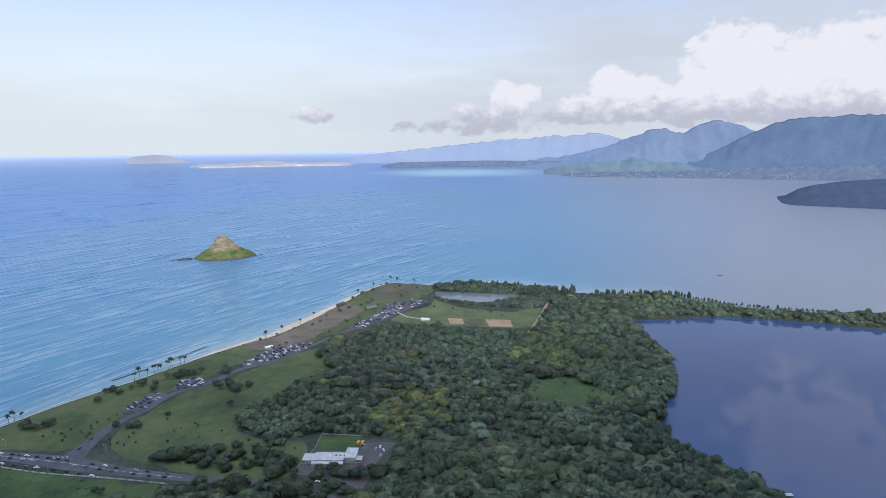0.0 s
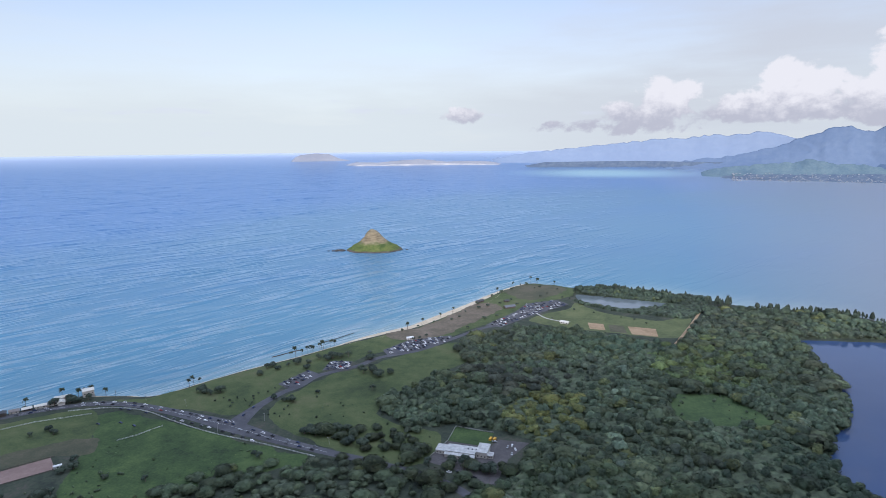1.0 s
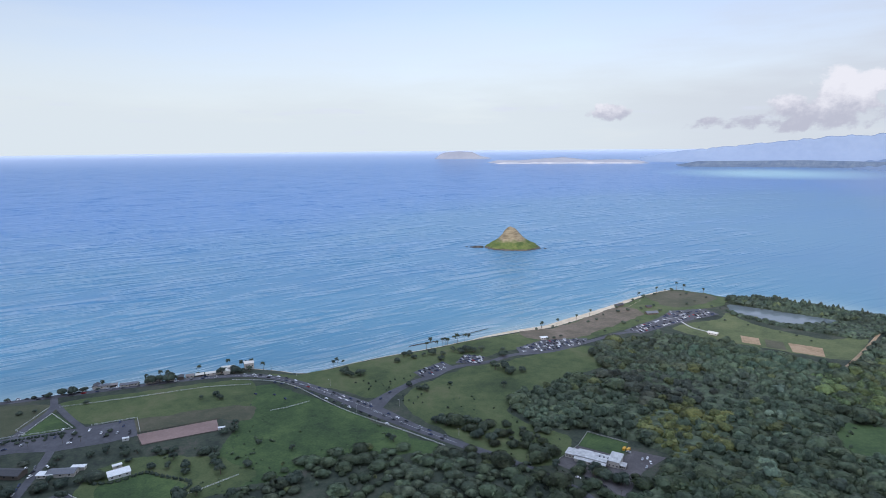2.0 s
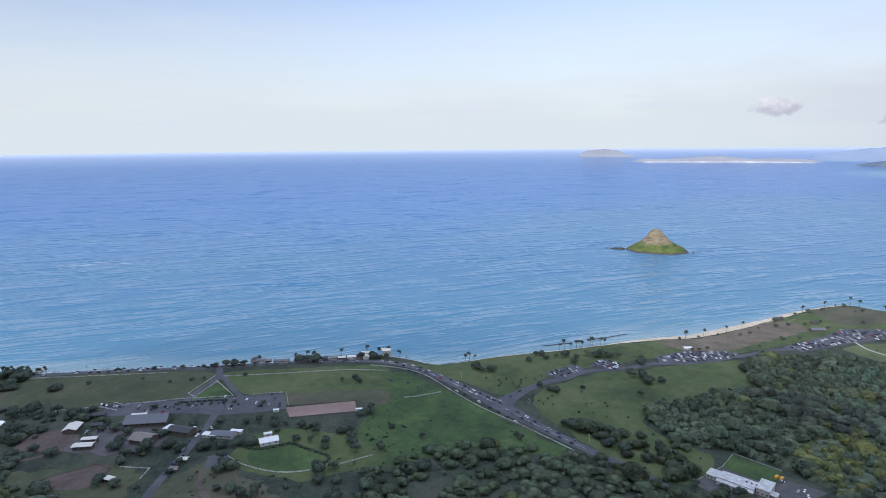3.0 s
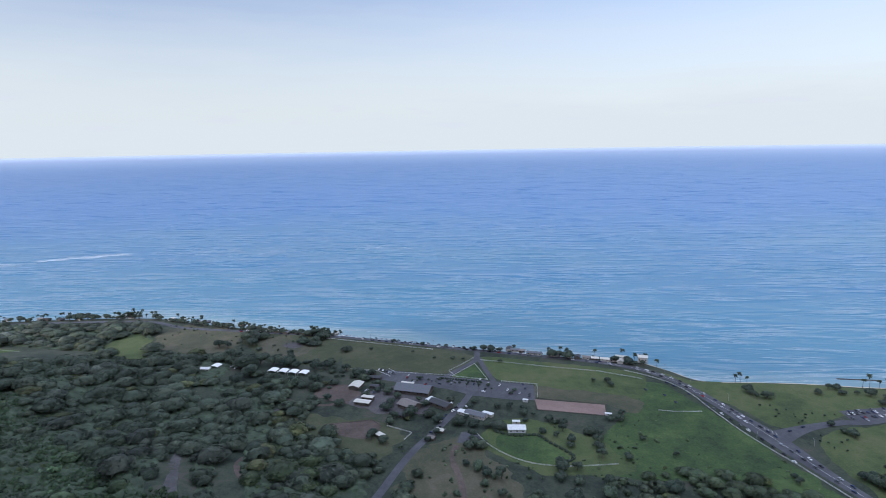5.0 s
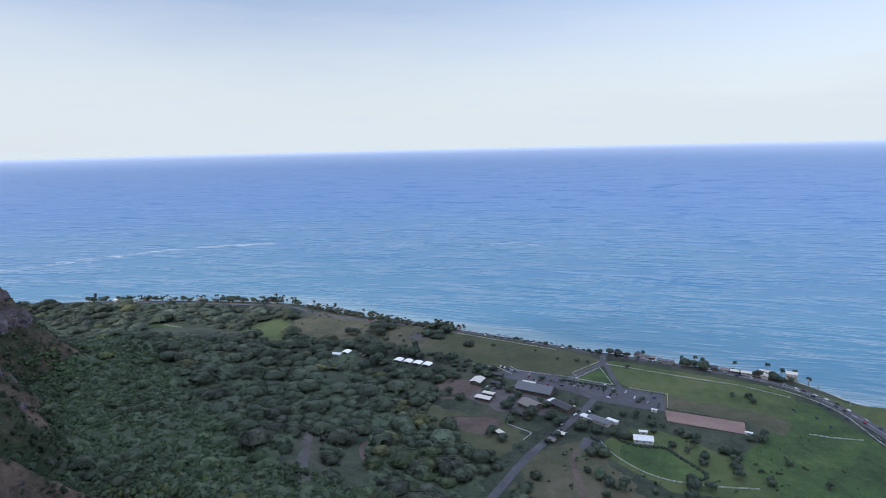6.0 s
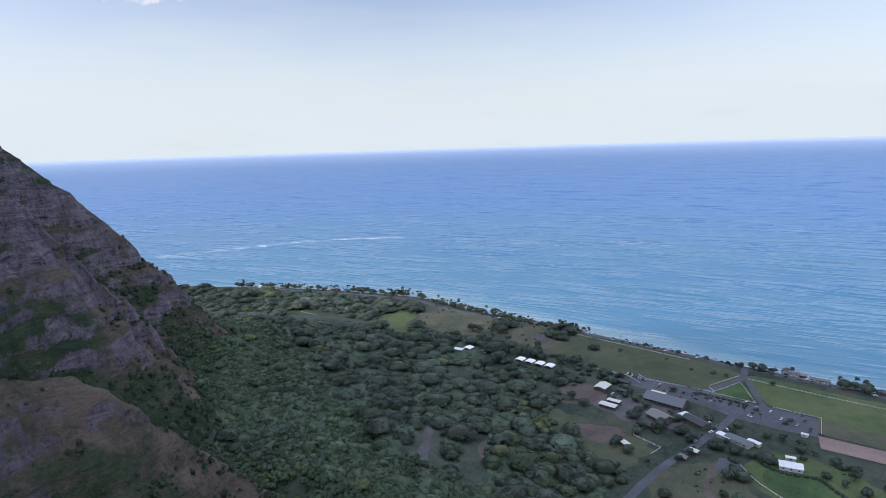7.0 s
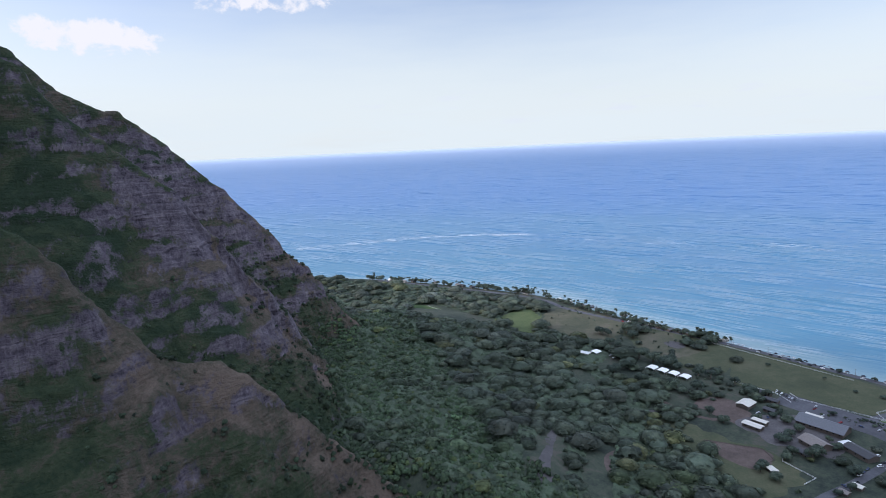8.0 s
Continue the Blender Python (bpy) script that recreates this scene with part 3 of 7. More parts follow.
def cliff_sheet():
    me = sheet("mountain", -1000, -120, -860, 0, 2.3, fine_mountain)
    n = len(me.vertices)
    co = np.empty(n * 3, np.float32)
    me.vertices.foreach_get("co", co)
    co = co.reshape(-1, 3)
    # rock juts in and out along its layers
    lay = co[:, 2] / 9.0
    k = np.clip((co[:, 2] - 40) / 60, 0, 1)[:, None]
    j = np.stack([fbm(co[:, 0] / 60 + 5, lay, 3, 71) - 0.5, fbm(co[:, 1] / 60 + 9, lay, 3, 81) - 0.5], -1)
    co[:, :2] += 5 * k * j
    me.vertices.foreach_set("co", co.ravel())
    me.update()
    soil(me, co[:, 0], co[:, 1])
    return me


put("mountain", cliff_sheet(), MOUNTAIN, "steep ridged mountain spurs with dark rock cliffs and grassy ledges", "mountain")


def rest_of_mountain(x, y):
    h = mountain_height(x, y)
    near = (x > -1000) & (x < -120) & (y > -860)
    return np.where(near, -40, np.where(h > ground_height(x, y) - 6, h, -40))


back = sheet("mountain_ridge", -1600, 1330, -1150, 100, 14.0, rest_of_mountain)
bc = np.empty(len(back.vertices) * 3, np.float32)
back.vertices.foreach_get("co", bc)
soil(back, bc[0::3], bc[1::3])
put("mountain_ridge", back, MOUNTAIN, "long green mountain ridge rising behind the coastal plain", "mountain")

# ================= the sea =================


def make_sea():
    # rings wider apart with distance, out to the horizon
    rr = np.concatenate([np.arange(300, 2500, 20.0), 2500 * (1 / (1 - np.linspace(0.002, 0.934, 130)))])
    aa = np.radians(np.concatenate([np.arange(-70, 160, 1.0), np.arange(160, 291, 5.0)]))
    R, A = np.meshgrid(rr, aa, indexing="ij")
    X, Y = -np.sin(A) * R, np.cos(A) * R
    fx, fy, fz = far(X, Y, np.zeros_like(X))
    me = mesh_from("sea", np.stack([fx, fy, fz], -1).reshape(-1, 3), grid_faces(len(rr), len(aa)))
    x, y = X.ravel(), Y.ravel()
    off = dist_to(x, y, COAST[::3])
    yaw = np.degrees(np.arctan2(-x, y))
    D = np.hypot(x, y)
    # shelf of the bay, then deep water outside the reef
    open_side = np.clip((yaw + 5) / 45, 0, 1)
    reef = 1500 + 900 * (1 - open_side) * 2 + 350 * (fbm(x / 700, y / 700, 3, 7) - 0.5)
    depth = 0.06 + 0.30 * np.clip(off / 500, 0, 1) + 0.60 * 1 / (1 + np.exp(-(off - reef) / 260))
    depth = np.where(off < 60, 0.02 + off / 60 * 0.08, depth)
    # surf on the sand
    foam = 0.8 * np.exp(-((off - 5) / 7) ** 2) * (yaw < 45)
    # pale sandbank far out in the bay
    bank = np.exp(-(((yaw + 1.5) / 7.5) ** 2 + ((np.log(D) - np.log(6800)) / 0.16) ** 2))
    bank = np.clip(bank * 1.3 - 0.25 + 0.3 * (fbm(x / 500, y / 1500, 3, 17) - 0.5), 0, 0.9)
    tint(me, np.stack([depth, foam, bank], -1))
    # sheltered water under the mountains lies smooth; calm also carries the painted cloud reflection
    front = np.where(np.abs(yaw) < 100, 1, 0)
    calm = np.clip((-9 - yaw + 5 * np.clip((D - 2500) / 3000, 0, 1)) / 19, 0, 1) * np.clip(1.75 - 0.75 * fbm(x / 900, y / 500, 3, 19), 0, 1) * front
    flat = np.clip((9 - yaw) / 14, 0, 1) * front
    # third channel: how much painted haze the far water takes
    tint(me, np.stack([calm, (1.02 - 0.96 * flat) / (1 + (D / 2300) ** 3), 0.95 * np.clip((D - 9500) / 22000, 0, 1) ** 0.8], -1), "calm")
    set_normals(me, np.tile([0.0, 0.0, 1.0], (len(x), 1)))   # level water, however it is drawn in
    uv = me.uv_layers.new(name="plan")
    li = np.empty(len(me.loops), np.int32)
    me.loops.foreach_get("vertex_index", li)
    uv.data.foreach_set("uv", (np.stack([x, y], -1)[li] / 1000).astype(np.float32).ravel())
    return me


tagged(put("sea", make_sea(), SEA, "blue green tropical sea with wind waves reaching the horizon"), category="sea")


def surf(name, line, spread, count, sizes, label, seed):
    """Broken crests along a line of the reef: many flat uneven streaks that lie along the swell."""
    g = np.random.default_rng(seed)
    c = curve(line, 4.0) if len(line) > 1 else np.array(line, float)
    V, F = [], []
    ux, uy = math.cos(radians(60)), math.sin(radians(60))
    for k in range(count):
        q = c[g.integers(len(c))] + g.normal(0, 1, 2) @ np.array([[ux * spread * 2, uy * spread * 2], [-uy * spread * 0.6, ux * spread * 0.6]])
        ln, wd = g.uniform(*sizes) * 0.5, g.uniform(0.8, 3.0)
        n, k0 = 9, len(V)
        bend = g.normal(0, 0.12)
        for i in range(n):
            a = -1 + 2 * i / (n - 1)
            w = wd * (1 - a * a) ** 0.7 * g.uniform(0.4, 1.3) + 0.1
            off = bend * ln * a * a + g.normal(0, 0.5)
            for sgn in (-1, 1):
                V.append((q[0] + ux * a * ln - uy * (off + sgn * w), q[1] + uy * a * ln + ux * (off + sgn * w), 0.25 + 0.004 * (k % 40)))
        F += [(k0 + 2 * i, k0 + 2 * i + 2, k0 + 2 * i + 3, k0 + 2 * i + 1) for i in range(n - 1)]
    me = mesh_from(name, V, F)
    me.materials.append(FOAM)
    return tagged(new(name, me), label, "surf", kind="stuff")


FOAM = two_scale("sea_foam", [(0.32, 0.40, 0.48), (0.46, 0.53, 0.60), (0.62, 0.67, 0.71)], 0.03, 0.4, 0.7)
surf("surf", [(-1686, -822), (-1744, -721), (-1817, -615), (-1877, -501), (-1912, -389), (-1932, -252), (-1933, -126)], 7, 150, (20, 70), "white breakers along the outer reef", 1)
surf("surf", [(-1925, -240), (-1935, -190), (-1935, -120)], 9, 26, (20, 60), "white breakers along the outer reef", 2)
surf("surf", [(-1795, 51), (-1800, 120), (-1812, 279)], 36, 60, (8, 30), "scattered whitecaps over the reef", 3)
surf("surf", [(-1700, 545), (-1640, 580)], 32, 50, (6, 26), "scattered whitecaps over the reef", 4)
surf("surf", [(-1744, 230), (-1744, 300)], 26, 22, (6, 24), "scattered whitecaps over the reef", 5)
surf("surf", [(-1600, 300), (-1650, 700), (-1720, 1050), (-1600, 1025)], 60, 40, (5, 18), "scattered whitecaps over the reef", 6)
surf("surf", [(-1844, 1196), (-1790, 1300)], 30, 22, (8, 30), "scattered whitecaps over the reef", 7)

LAYERS = {}


def own_plane(z):
    """No two patches of one layer lie in one plane."""
    LAYERS[round(z, 2)] = LAYERS.get(round(z, 2), 0) + 1
    return z + 0.0035 * LAYERS[round(z, 2)]


def blob(name, outline, z, mat, label, category="", kind="structure", plan=False):
    """A flat patch with the given closed outline."""
    bm = bmesh.new()
    z = own_plane(z)
    vs = [bm.verts.new((p[0], p[1], z)) for p in outline]
    f = bm.faces.new(vs)
    bm.normal_update()
    if f.normal.z < 0:
        f.normal_flip()
    bmesh.ops.triangulate(bm, faces=[f])
    me = bpy.data.meshes.new(name)
    if plan:
        lay = bm.loops.layers.uv.new("plan")
        for g in bm.faces:
            for lp in g.loops:
                lp[lay].uv = lp.vert.co.xy / 1000
    bm.to_mesh(me)
    bm.free()
    return put(name, me, mat, label, category, kind)


blob("lagoon", LAGOON_EDGE, 0.35, LAGOON, "calm dark blue lagoon water mirroring the clouds", "water", plan=True)
blob("pond", POND_EDGE, 0.35, POND, "still pond water behind the beach", "water", plan=True)

# ================= islet =================


def make_islet():
    bm = bmesh.new()
    nu, nv = 96, 40
    rows = []
    for j in range(nv + 1):
        q = j / nv
        row = []
        for i in range(nu):
            a = 2 * math.pi * i / nu
            # grass skirt, then a steep rocky crown
            z = -2.0 + 65.0 * q
            f = float(np.interp(z, (-2, 3, 14, 27, 40, 52, 59, 63), (1.03, 0.97, 0.78, 0.50, 0.33, 0.22, 0.13, 0.02)))
            rx, ry = 82.0, 56.0
            r = 1 + 0.13 * noise.noise(Vector((math.cos(a) * 1.6, math.sin(a) * 1.6, 3.0)))
            ox = -6 * q
            jit = 1 + 0.10 * noise.noise(Vector((math.cos(a) * 4, math.sin(a) * 4, z / 9)))
            row.append(bm.verts.new((ox + math.cos(a) * rx * r * f * jit, math.sin(a) * ry * r * f * jit, z + 1.6 * noise.noise(Vector((math.cos(a) * 5 * f, math.sin(a) * 5 * f, 7))))))
        rows.append(row)
    for j in range(nv):
        for i in range(nu):
            bm.faces.new((rows[j][i], rows[j][(i + 1) % nu], rows[j + 1][(i + 1) % nu], rows[j + 1][i]))
    bm.faces.new(rows[-1])
    for f in bm.faces:
        f.smooth = True
    me = bpy.data.meshes.new("islet")
    bm.to_mesh(me)
    bm.free()
    return me


def islet_material():
    m, t, b = material("islet_rock_and_grass", 0.9, 0.15)
    g = nd(t, "ShaderNodeNewGeometry")
    p = g.outputs["Position"]
    z = nd(t, "ShaderNodeSeparateXYZ", {0: p}).outputs[2]
    n1, n2 = nz(t, p, 0.06, 5.0), nz(t, p, 0.35, 5.0, 0.7)
    grass = ramp(t, mth(t, "ADD", mth(t, "MULTIPLY", n1, 0.6), mth(t, "MULTIPLY", n2, 0.4)), [(0.36, (0.04, 0.062, 0.022)), (0.48, (0.085, 0.115, 0.032)), (0.60, (0.14, 0.155, 0.048)), (0.72, (0.20, 0.17, 0.085))])
    strata = nz(t, where(t, (0.05, 0.05, 0.35)), 1.0, 5.0, 0.6)
    rock = ramp(t, strata, [(0.35, (0.12, 0.098, 0.062)), (0.5, (0.21, 0.17, 0.105)), (0.65, (0.29, 0.24, 0.155))])
    up = mth(t, "ADD", mth(t, "MULTIPLY", mth(t, "SUBTRACT", n1, 0.5), 26.0), z)
    col = mixc(t, smooth(t, up, 18.0, 31.0), grass, rock)
    shore = ramp(t, n2, [(0.35, (0.04, 0.036, 0.032)), (0.65, (0.14, 0.12, 0.10))])
    col = mixc(t, smooth(t, mth(t, "ADD", z, mth(t, "MULTIPLY", n1, 3.0)), 7.0, 4.2), col, shore)
    t.links.new(col, b.inputs["Base Color"])
    bump(t, b, mth(t, "ADD", n2, strata), 0.8, 1.2)
    return m


islet = put("islet", make_islet(), islet_material(), "small steep cone shaped islet, rocky crown over green grass slopes", "islet", "thing")
islet.matrix_world = pose(-612, 1640, 0, 0, 0, 18)


def rock_mesh(seed, r, flat=0.5):
    bm = bmesh.new()
    bmesh.ops.create_icosphere(bm, subdivisions=2, radius=r)
    for v in bm.verts:
        k = 1 + 0.45 * noise.noise(v.co / r * 1.3 + Vector((seed * 7.1, 0, 0)))
        v.co = Vector((v.co.x * k * 1.3, v.co.y * k, v.co.z * k * flat))
    me = bpy.data.meshes.new("rock")
    bm.to_mesh(me)
    bm.free()
    me.materials.append(ROCKSHORE)
    return me


for i, (x, y, r) in enumerate([(-702, 1605, 10), (-716, 1600, 8), (-727, 1597, 5), (-520, 1664, 4), (-740, 1594, 3.5)]):
    o = tagged(new("sea_rock", rock_mesh(i, r)), "low dark rock in the sea beside the islet", "rock", "rocks off the islet")
    o.matrix_world = pose(x, y, 0.3, 0, 0, i * 50)
# ================= things: helpers =================


def part(name, bm, mat, parent, label="", m=None):
    """Links a bmesh as one mesh object under a thing or a part."""
    me = bpy.data.meshes.new(name)
    bm.normal_update()
    bm.to_mesh(me)
    bm.free()
    me.materials.append(mat)
    ob = new(name, me)
    ob.parent = parent
    if m is not None:
        ob.matrix_basis = m
    return tagged(ob, label)


def share(name, me, parent, m):
    ob = new(name, me)
    ob.parent, ob.matrix_basis = parent, m
    return ob


def thing(name, label, category, group="", m=None):
    ob = tagged(new(name), label, category, group)
    ob.matrix_basis = m if m is not None else Matrix()
    return ob


def box(bm, x0, x1, y0, y1, z0, z1, bevel=0.0):
    r = bmesh.ops.create_cube(bm, size=1.0)
    for v in r["verts"]:
        v.co = Vector((x0 + (v.co.x + 0.5) * (x1 - x0), y0 + (v.co.y + 0.5) * (y1 - y0), z0 + (v.co.z + 0.5) * (z1 - z0)))
    if bevel:
        es = list({e for v in r["verts"] for e in v.link_edges})
        bmesh.ops.bevel(bm, geom=es, offset=bevel, segments=1, affect="EDGES")
    return bm


def prism(bm, profile, x0, x1):
    """A profile of (y, z) drawn out along x."""
    a = [bm.verts.new((x0, y, z)) for y, z in profile]
    b = [bm.verts.new((x1, y, z)) for y, z in profile]
    n = len(profile)
    for i in range(n):
        bm.faces.new((a[i], a[(i + 1) % n], b[(i + 1) % n], b[i]))
    bm.faces.new(a[::-1])
    bm.faces.new(b)
    bmesh.ops.recalc_face_normals(bm, faces=bm.faces[:])
    return bm


def tube(bm, pts, radii, sides=6):
    rows = []
    for i, (p, r) in enumerate(zip(pts, radii)):
        p = Vector(p)
        d = (Vector(pts[min(i + 1, len(pts) - 1)]) - Vector(pts[max(i - 1, 0)])).normalized()
        u = d.orthogonal().normalized()
        w = d.cross(u)
        rows.append([bm.verts.new(p + (u * math.cos(2 * math.pi * k / sides) + w * math.sin(2 * math.pi * k / sides)) * r) for k in range(sides)])
    for a, b in zip(rows[:-1], rows[1:]):
        for k in range(sides):
            bm.faces.new((a[k], a[(k + 1) % sides], b[(k + 1) % sides], b[k]))
    bm.faces.new(rows[0][::-1])
    bm.faces.new(rows[-1])
    return bm


def zat(x, y):
    return float(surface(np.array([x]), np.array([y]))[0])


# ================= distant land =================


def far_range(name, sky, dist, depth, mat, label, rough=0.25, seed=1, jag=0.0):
    """A range of hills: sky gives (yaw, crest height) from one end to the other, at that distance."""
    ya = np.linspace(sky[0][0], sky[-1][0], 160)
    pts = sorted(sky)
    env = np.interp(ya, [p[0] for p in pts], [p[1] for p in pts])
    ends = np.minimum(np.arange(160), np.arange(160)[::-1]) / 11.0
    env = env * np.clip(ends, 0, 1) ** 0.8
    env = env + jag * (fbm(ya * 2.2, ya * 0 + seed, 4, seed + 3) - 0.5)
    nv = 40
    V = []
    for j in range(nv):
        q = j / (nv - 1)
        up = min(q / 0.72, 1.0)
        prof = 0.45 * up + 0.55 * up ** 2.4 if q < 0.72 else 1 - (q - 0.72) / 0.28
        # spurs and valleys run down and forward, and fork on the way
        bend = ya + 3.0 * (fbm(ya * 0.35, ya * 0 + q * 2.2 + seed, 3, seed + 9) - 0.5)
        ridge = 1 - np.abs(fbm(bend * 0.75, ya * 0 + seed + q * 1.8, 4, seed + 5) - 0.5) * 2
        lump = fbm(ya * 1.3, ya * 0 + q * 5.0 + seed, 4, seed + 7) - 0.5
        D = dist + depth * q
        h = env * prof * (1 + rough * 3.2 * up * (1 - up) * (ridge - 0.75) * 2 + rough * 1.6 * (1 - up) * lump) - 2
        h = np.where(q > 0.6, np.maximum(h, 0), h)
        a = np.radians(ya)
        V.append(np.stack(far(-np.sin(a) * D, np.cos(a) * D, h), -1))
    V = np.array(V)
    me = mesh_from(name, V.reshape(-1, 3), grid_faces(nv, len(ya)))
    return put(name, me, mat, label, "mountains")


def hill_material(name, lo, hi, scale=0.004):
    m, t, b = material(name, 1.0, 0.0)
    p = where(t)
    f = mth(t, "ADD", mth(t, "MULTIPLY", nz(t, p, scale, 5.0), 0.6), mth(t, "MULTIPLY", nz(t, p, scale * 8, 4.0), 0.4))
    t.links.new(ramp(t, f, [(0.35, lo), (0.65, hi)]), b.inputs["Base Color"])
    return m


def at_height(yaws_els, D):
    """Crest heights at a distance from elevations in degrees."""
    return [(y, EYE.z + D * math.tan(radians(e))) for y, e in yaws_els]


# aerial haze is painted into these base colours, paler and bluer with distance
HAZE_FAR = hill_material("haze_blue_far_mountain", (0.215, 0.27, 0.365), (0.24, 0.295, 0.385))
HAZE_MID = hill_material("haze_blue_mountain", (0.128, 0.176, 0.262), (0.162, 0.212, 0.292))
HAZE_BIG = hill_material("haze_blue_near_mountain", (0.088, 0.130, 0.205), (0.118, 0.163, 0.232), 0.008)
HAZE_NEAR = hill_material("haze_tinted_hills", (0.10, 0.15, 0.19), (0.15, 0.205, 0.225), 0.012)
HAZE_PLAIN = hill_material("hazed_wooded_plain", (0.085, 0.115, 0.17), (0.15, 0.185, 0.225), 0.03)
HAZE_POINT = hill_material("hazed_wooded_headland", (0.045, 0.066, 0.105), (0.068, 0.092, 0.13), 0.03)
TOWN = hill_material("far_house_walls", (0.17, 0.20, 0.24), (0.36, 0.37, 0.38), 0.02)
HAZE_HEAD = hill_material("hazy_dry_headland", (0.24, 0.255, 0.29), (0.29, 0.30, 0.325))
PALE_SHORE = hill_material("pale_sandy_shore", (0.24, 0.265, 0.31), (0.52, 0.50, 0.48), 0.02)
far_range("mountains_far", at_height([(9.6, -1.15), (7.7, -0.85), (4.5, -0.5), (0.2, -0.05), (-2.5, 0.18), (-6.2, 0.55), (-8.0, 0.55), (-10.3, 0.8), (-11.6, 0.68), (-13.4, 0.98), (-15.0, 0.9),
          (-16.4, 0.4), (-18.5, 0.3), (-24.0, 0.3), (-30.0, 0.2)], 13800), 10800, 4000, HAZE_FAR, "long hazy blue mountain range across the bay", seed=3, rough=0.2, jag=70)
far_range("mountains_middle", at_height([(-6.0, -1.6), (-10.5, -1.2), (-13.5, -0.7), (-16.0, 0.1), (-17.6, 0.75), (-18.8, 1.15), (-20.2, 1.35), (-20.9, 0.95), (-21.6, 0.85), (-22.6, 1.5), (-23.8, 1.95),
          (-25.0, 1.8), (-26.3, 1.35), (-27.5, 0.8), (-30.0, 0.6), (-36.0, 0.4)], 10300), 7600, 3800, HAZE_MID, "steep hazy blue mountain peaks under the clouds", seed=9, rough=0.24, jag=60)
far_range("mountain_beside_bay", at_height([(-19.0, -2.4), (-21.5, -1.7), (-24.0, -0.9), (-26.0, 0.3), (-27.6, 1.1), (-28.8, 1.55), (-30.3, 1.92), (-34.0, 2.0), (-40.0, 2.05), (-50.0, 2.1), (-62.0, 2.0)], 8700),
          6350, 3300, HAZE_BIG, "high hazy blue mountain with its top in the cloud", seed=12, rough=0.22, jag=50)
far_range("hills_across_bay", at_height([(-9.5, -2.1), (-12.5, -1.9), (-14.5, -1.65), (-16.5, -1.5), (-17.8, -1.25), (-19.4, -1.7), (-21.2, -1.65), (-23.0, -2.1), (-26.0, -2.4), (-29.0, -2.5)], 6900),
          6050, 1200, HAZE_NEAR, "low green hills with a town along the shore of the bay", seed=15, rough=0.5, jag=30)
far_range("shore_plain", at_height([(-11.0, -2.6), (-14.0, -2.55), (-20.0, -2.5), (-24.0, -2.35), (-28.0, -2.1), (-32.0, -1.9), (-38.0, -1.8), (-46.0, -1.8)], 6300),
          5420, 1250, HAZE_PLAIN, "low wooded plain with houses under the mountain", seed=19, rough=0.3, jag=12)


def far_town():
    """Pale houses along the far shore, a few metres of colour each."""
    g = np.random.default_rng(3)
    bm = bmesh.new()
    for k in range(360):
        ya, D = radians(-12 - 20 * g.uniform() ** 1.4), 5460 + 900 * g.uniform() ** 1.3
        x, y = -math.sin(ya) * D, math.cos(ya) * D
        w, h = g.uniform(2.0, 6), g.uniform(1.6, 3.4)
        up = min((D - 5420) / 900, 1.0)
        z = (25 + max(0.0, -math.degrees(ya) - 20) * 5) * (0.45 * up + 0.55 * up ** 2.4)
        fx, fy, fz = far(x, y, z)
        s = math.hypot(float(fx), float(fy)) / D
        box(bm, float(fx) - w * s, float(fx) + w * s, float(fy) - 4 * s, float(fy) + 4 * s, float(fz) - 2, float(fz) + h * s)
    me = bpy.data.meshes.new("far_town")
    bm.to_mesh(me)
    bm.free()
    me.materials.append(TOWN)
    tagged(new("far_town", me), "pale houses of a town on the far shore of the bay", "town", kind="stuff")


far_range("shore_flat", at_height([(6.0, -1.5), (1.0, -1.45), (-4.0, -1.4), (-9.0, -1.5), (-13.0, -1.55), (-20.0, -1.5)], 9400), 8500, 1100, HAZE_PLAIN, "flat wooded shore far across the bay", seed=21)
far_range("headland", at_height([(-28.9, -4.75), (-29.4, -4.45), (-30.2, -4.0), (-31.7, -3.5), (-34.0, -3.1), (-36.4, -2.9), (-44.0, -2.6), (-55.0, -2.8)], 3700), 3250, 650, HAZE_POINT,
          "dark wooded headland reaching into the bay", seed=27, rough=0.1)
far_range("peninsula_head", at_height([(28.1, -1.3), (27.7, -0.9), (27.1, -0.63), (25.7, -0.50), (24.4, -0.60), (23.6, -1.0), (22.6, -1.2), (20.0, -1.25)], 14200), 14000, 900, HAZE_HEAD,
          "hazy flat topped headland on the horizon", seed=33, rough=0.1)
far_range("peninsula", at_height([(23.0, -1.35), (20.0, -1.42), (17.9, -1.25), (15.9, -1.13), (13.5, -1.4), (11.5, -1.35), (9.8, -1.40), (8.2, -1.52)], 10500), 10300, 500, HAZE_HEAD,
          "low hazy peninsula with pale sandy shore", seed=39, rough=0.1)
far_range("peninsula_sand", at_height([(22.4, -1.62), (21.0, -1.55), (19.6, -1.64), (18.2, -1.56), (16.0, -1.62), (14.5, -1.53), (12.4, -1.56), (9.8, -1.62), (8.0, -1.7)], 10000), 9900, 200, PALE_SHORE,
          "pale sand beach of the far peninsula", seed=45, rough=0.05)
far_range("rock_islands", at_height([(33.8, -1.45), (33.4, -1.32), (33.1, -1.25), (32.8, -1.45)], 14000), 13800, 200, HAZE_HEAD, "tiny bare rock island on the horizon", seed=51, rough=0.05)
far_town()
# ================= ground cover, roads =================


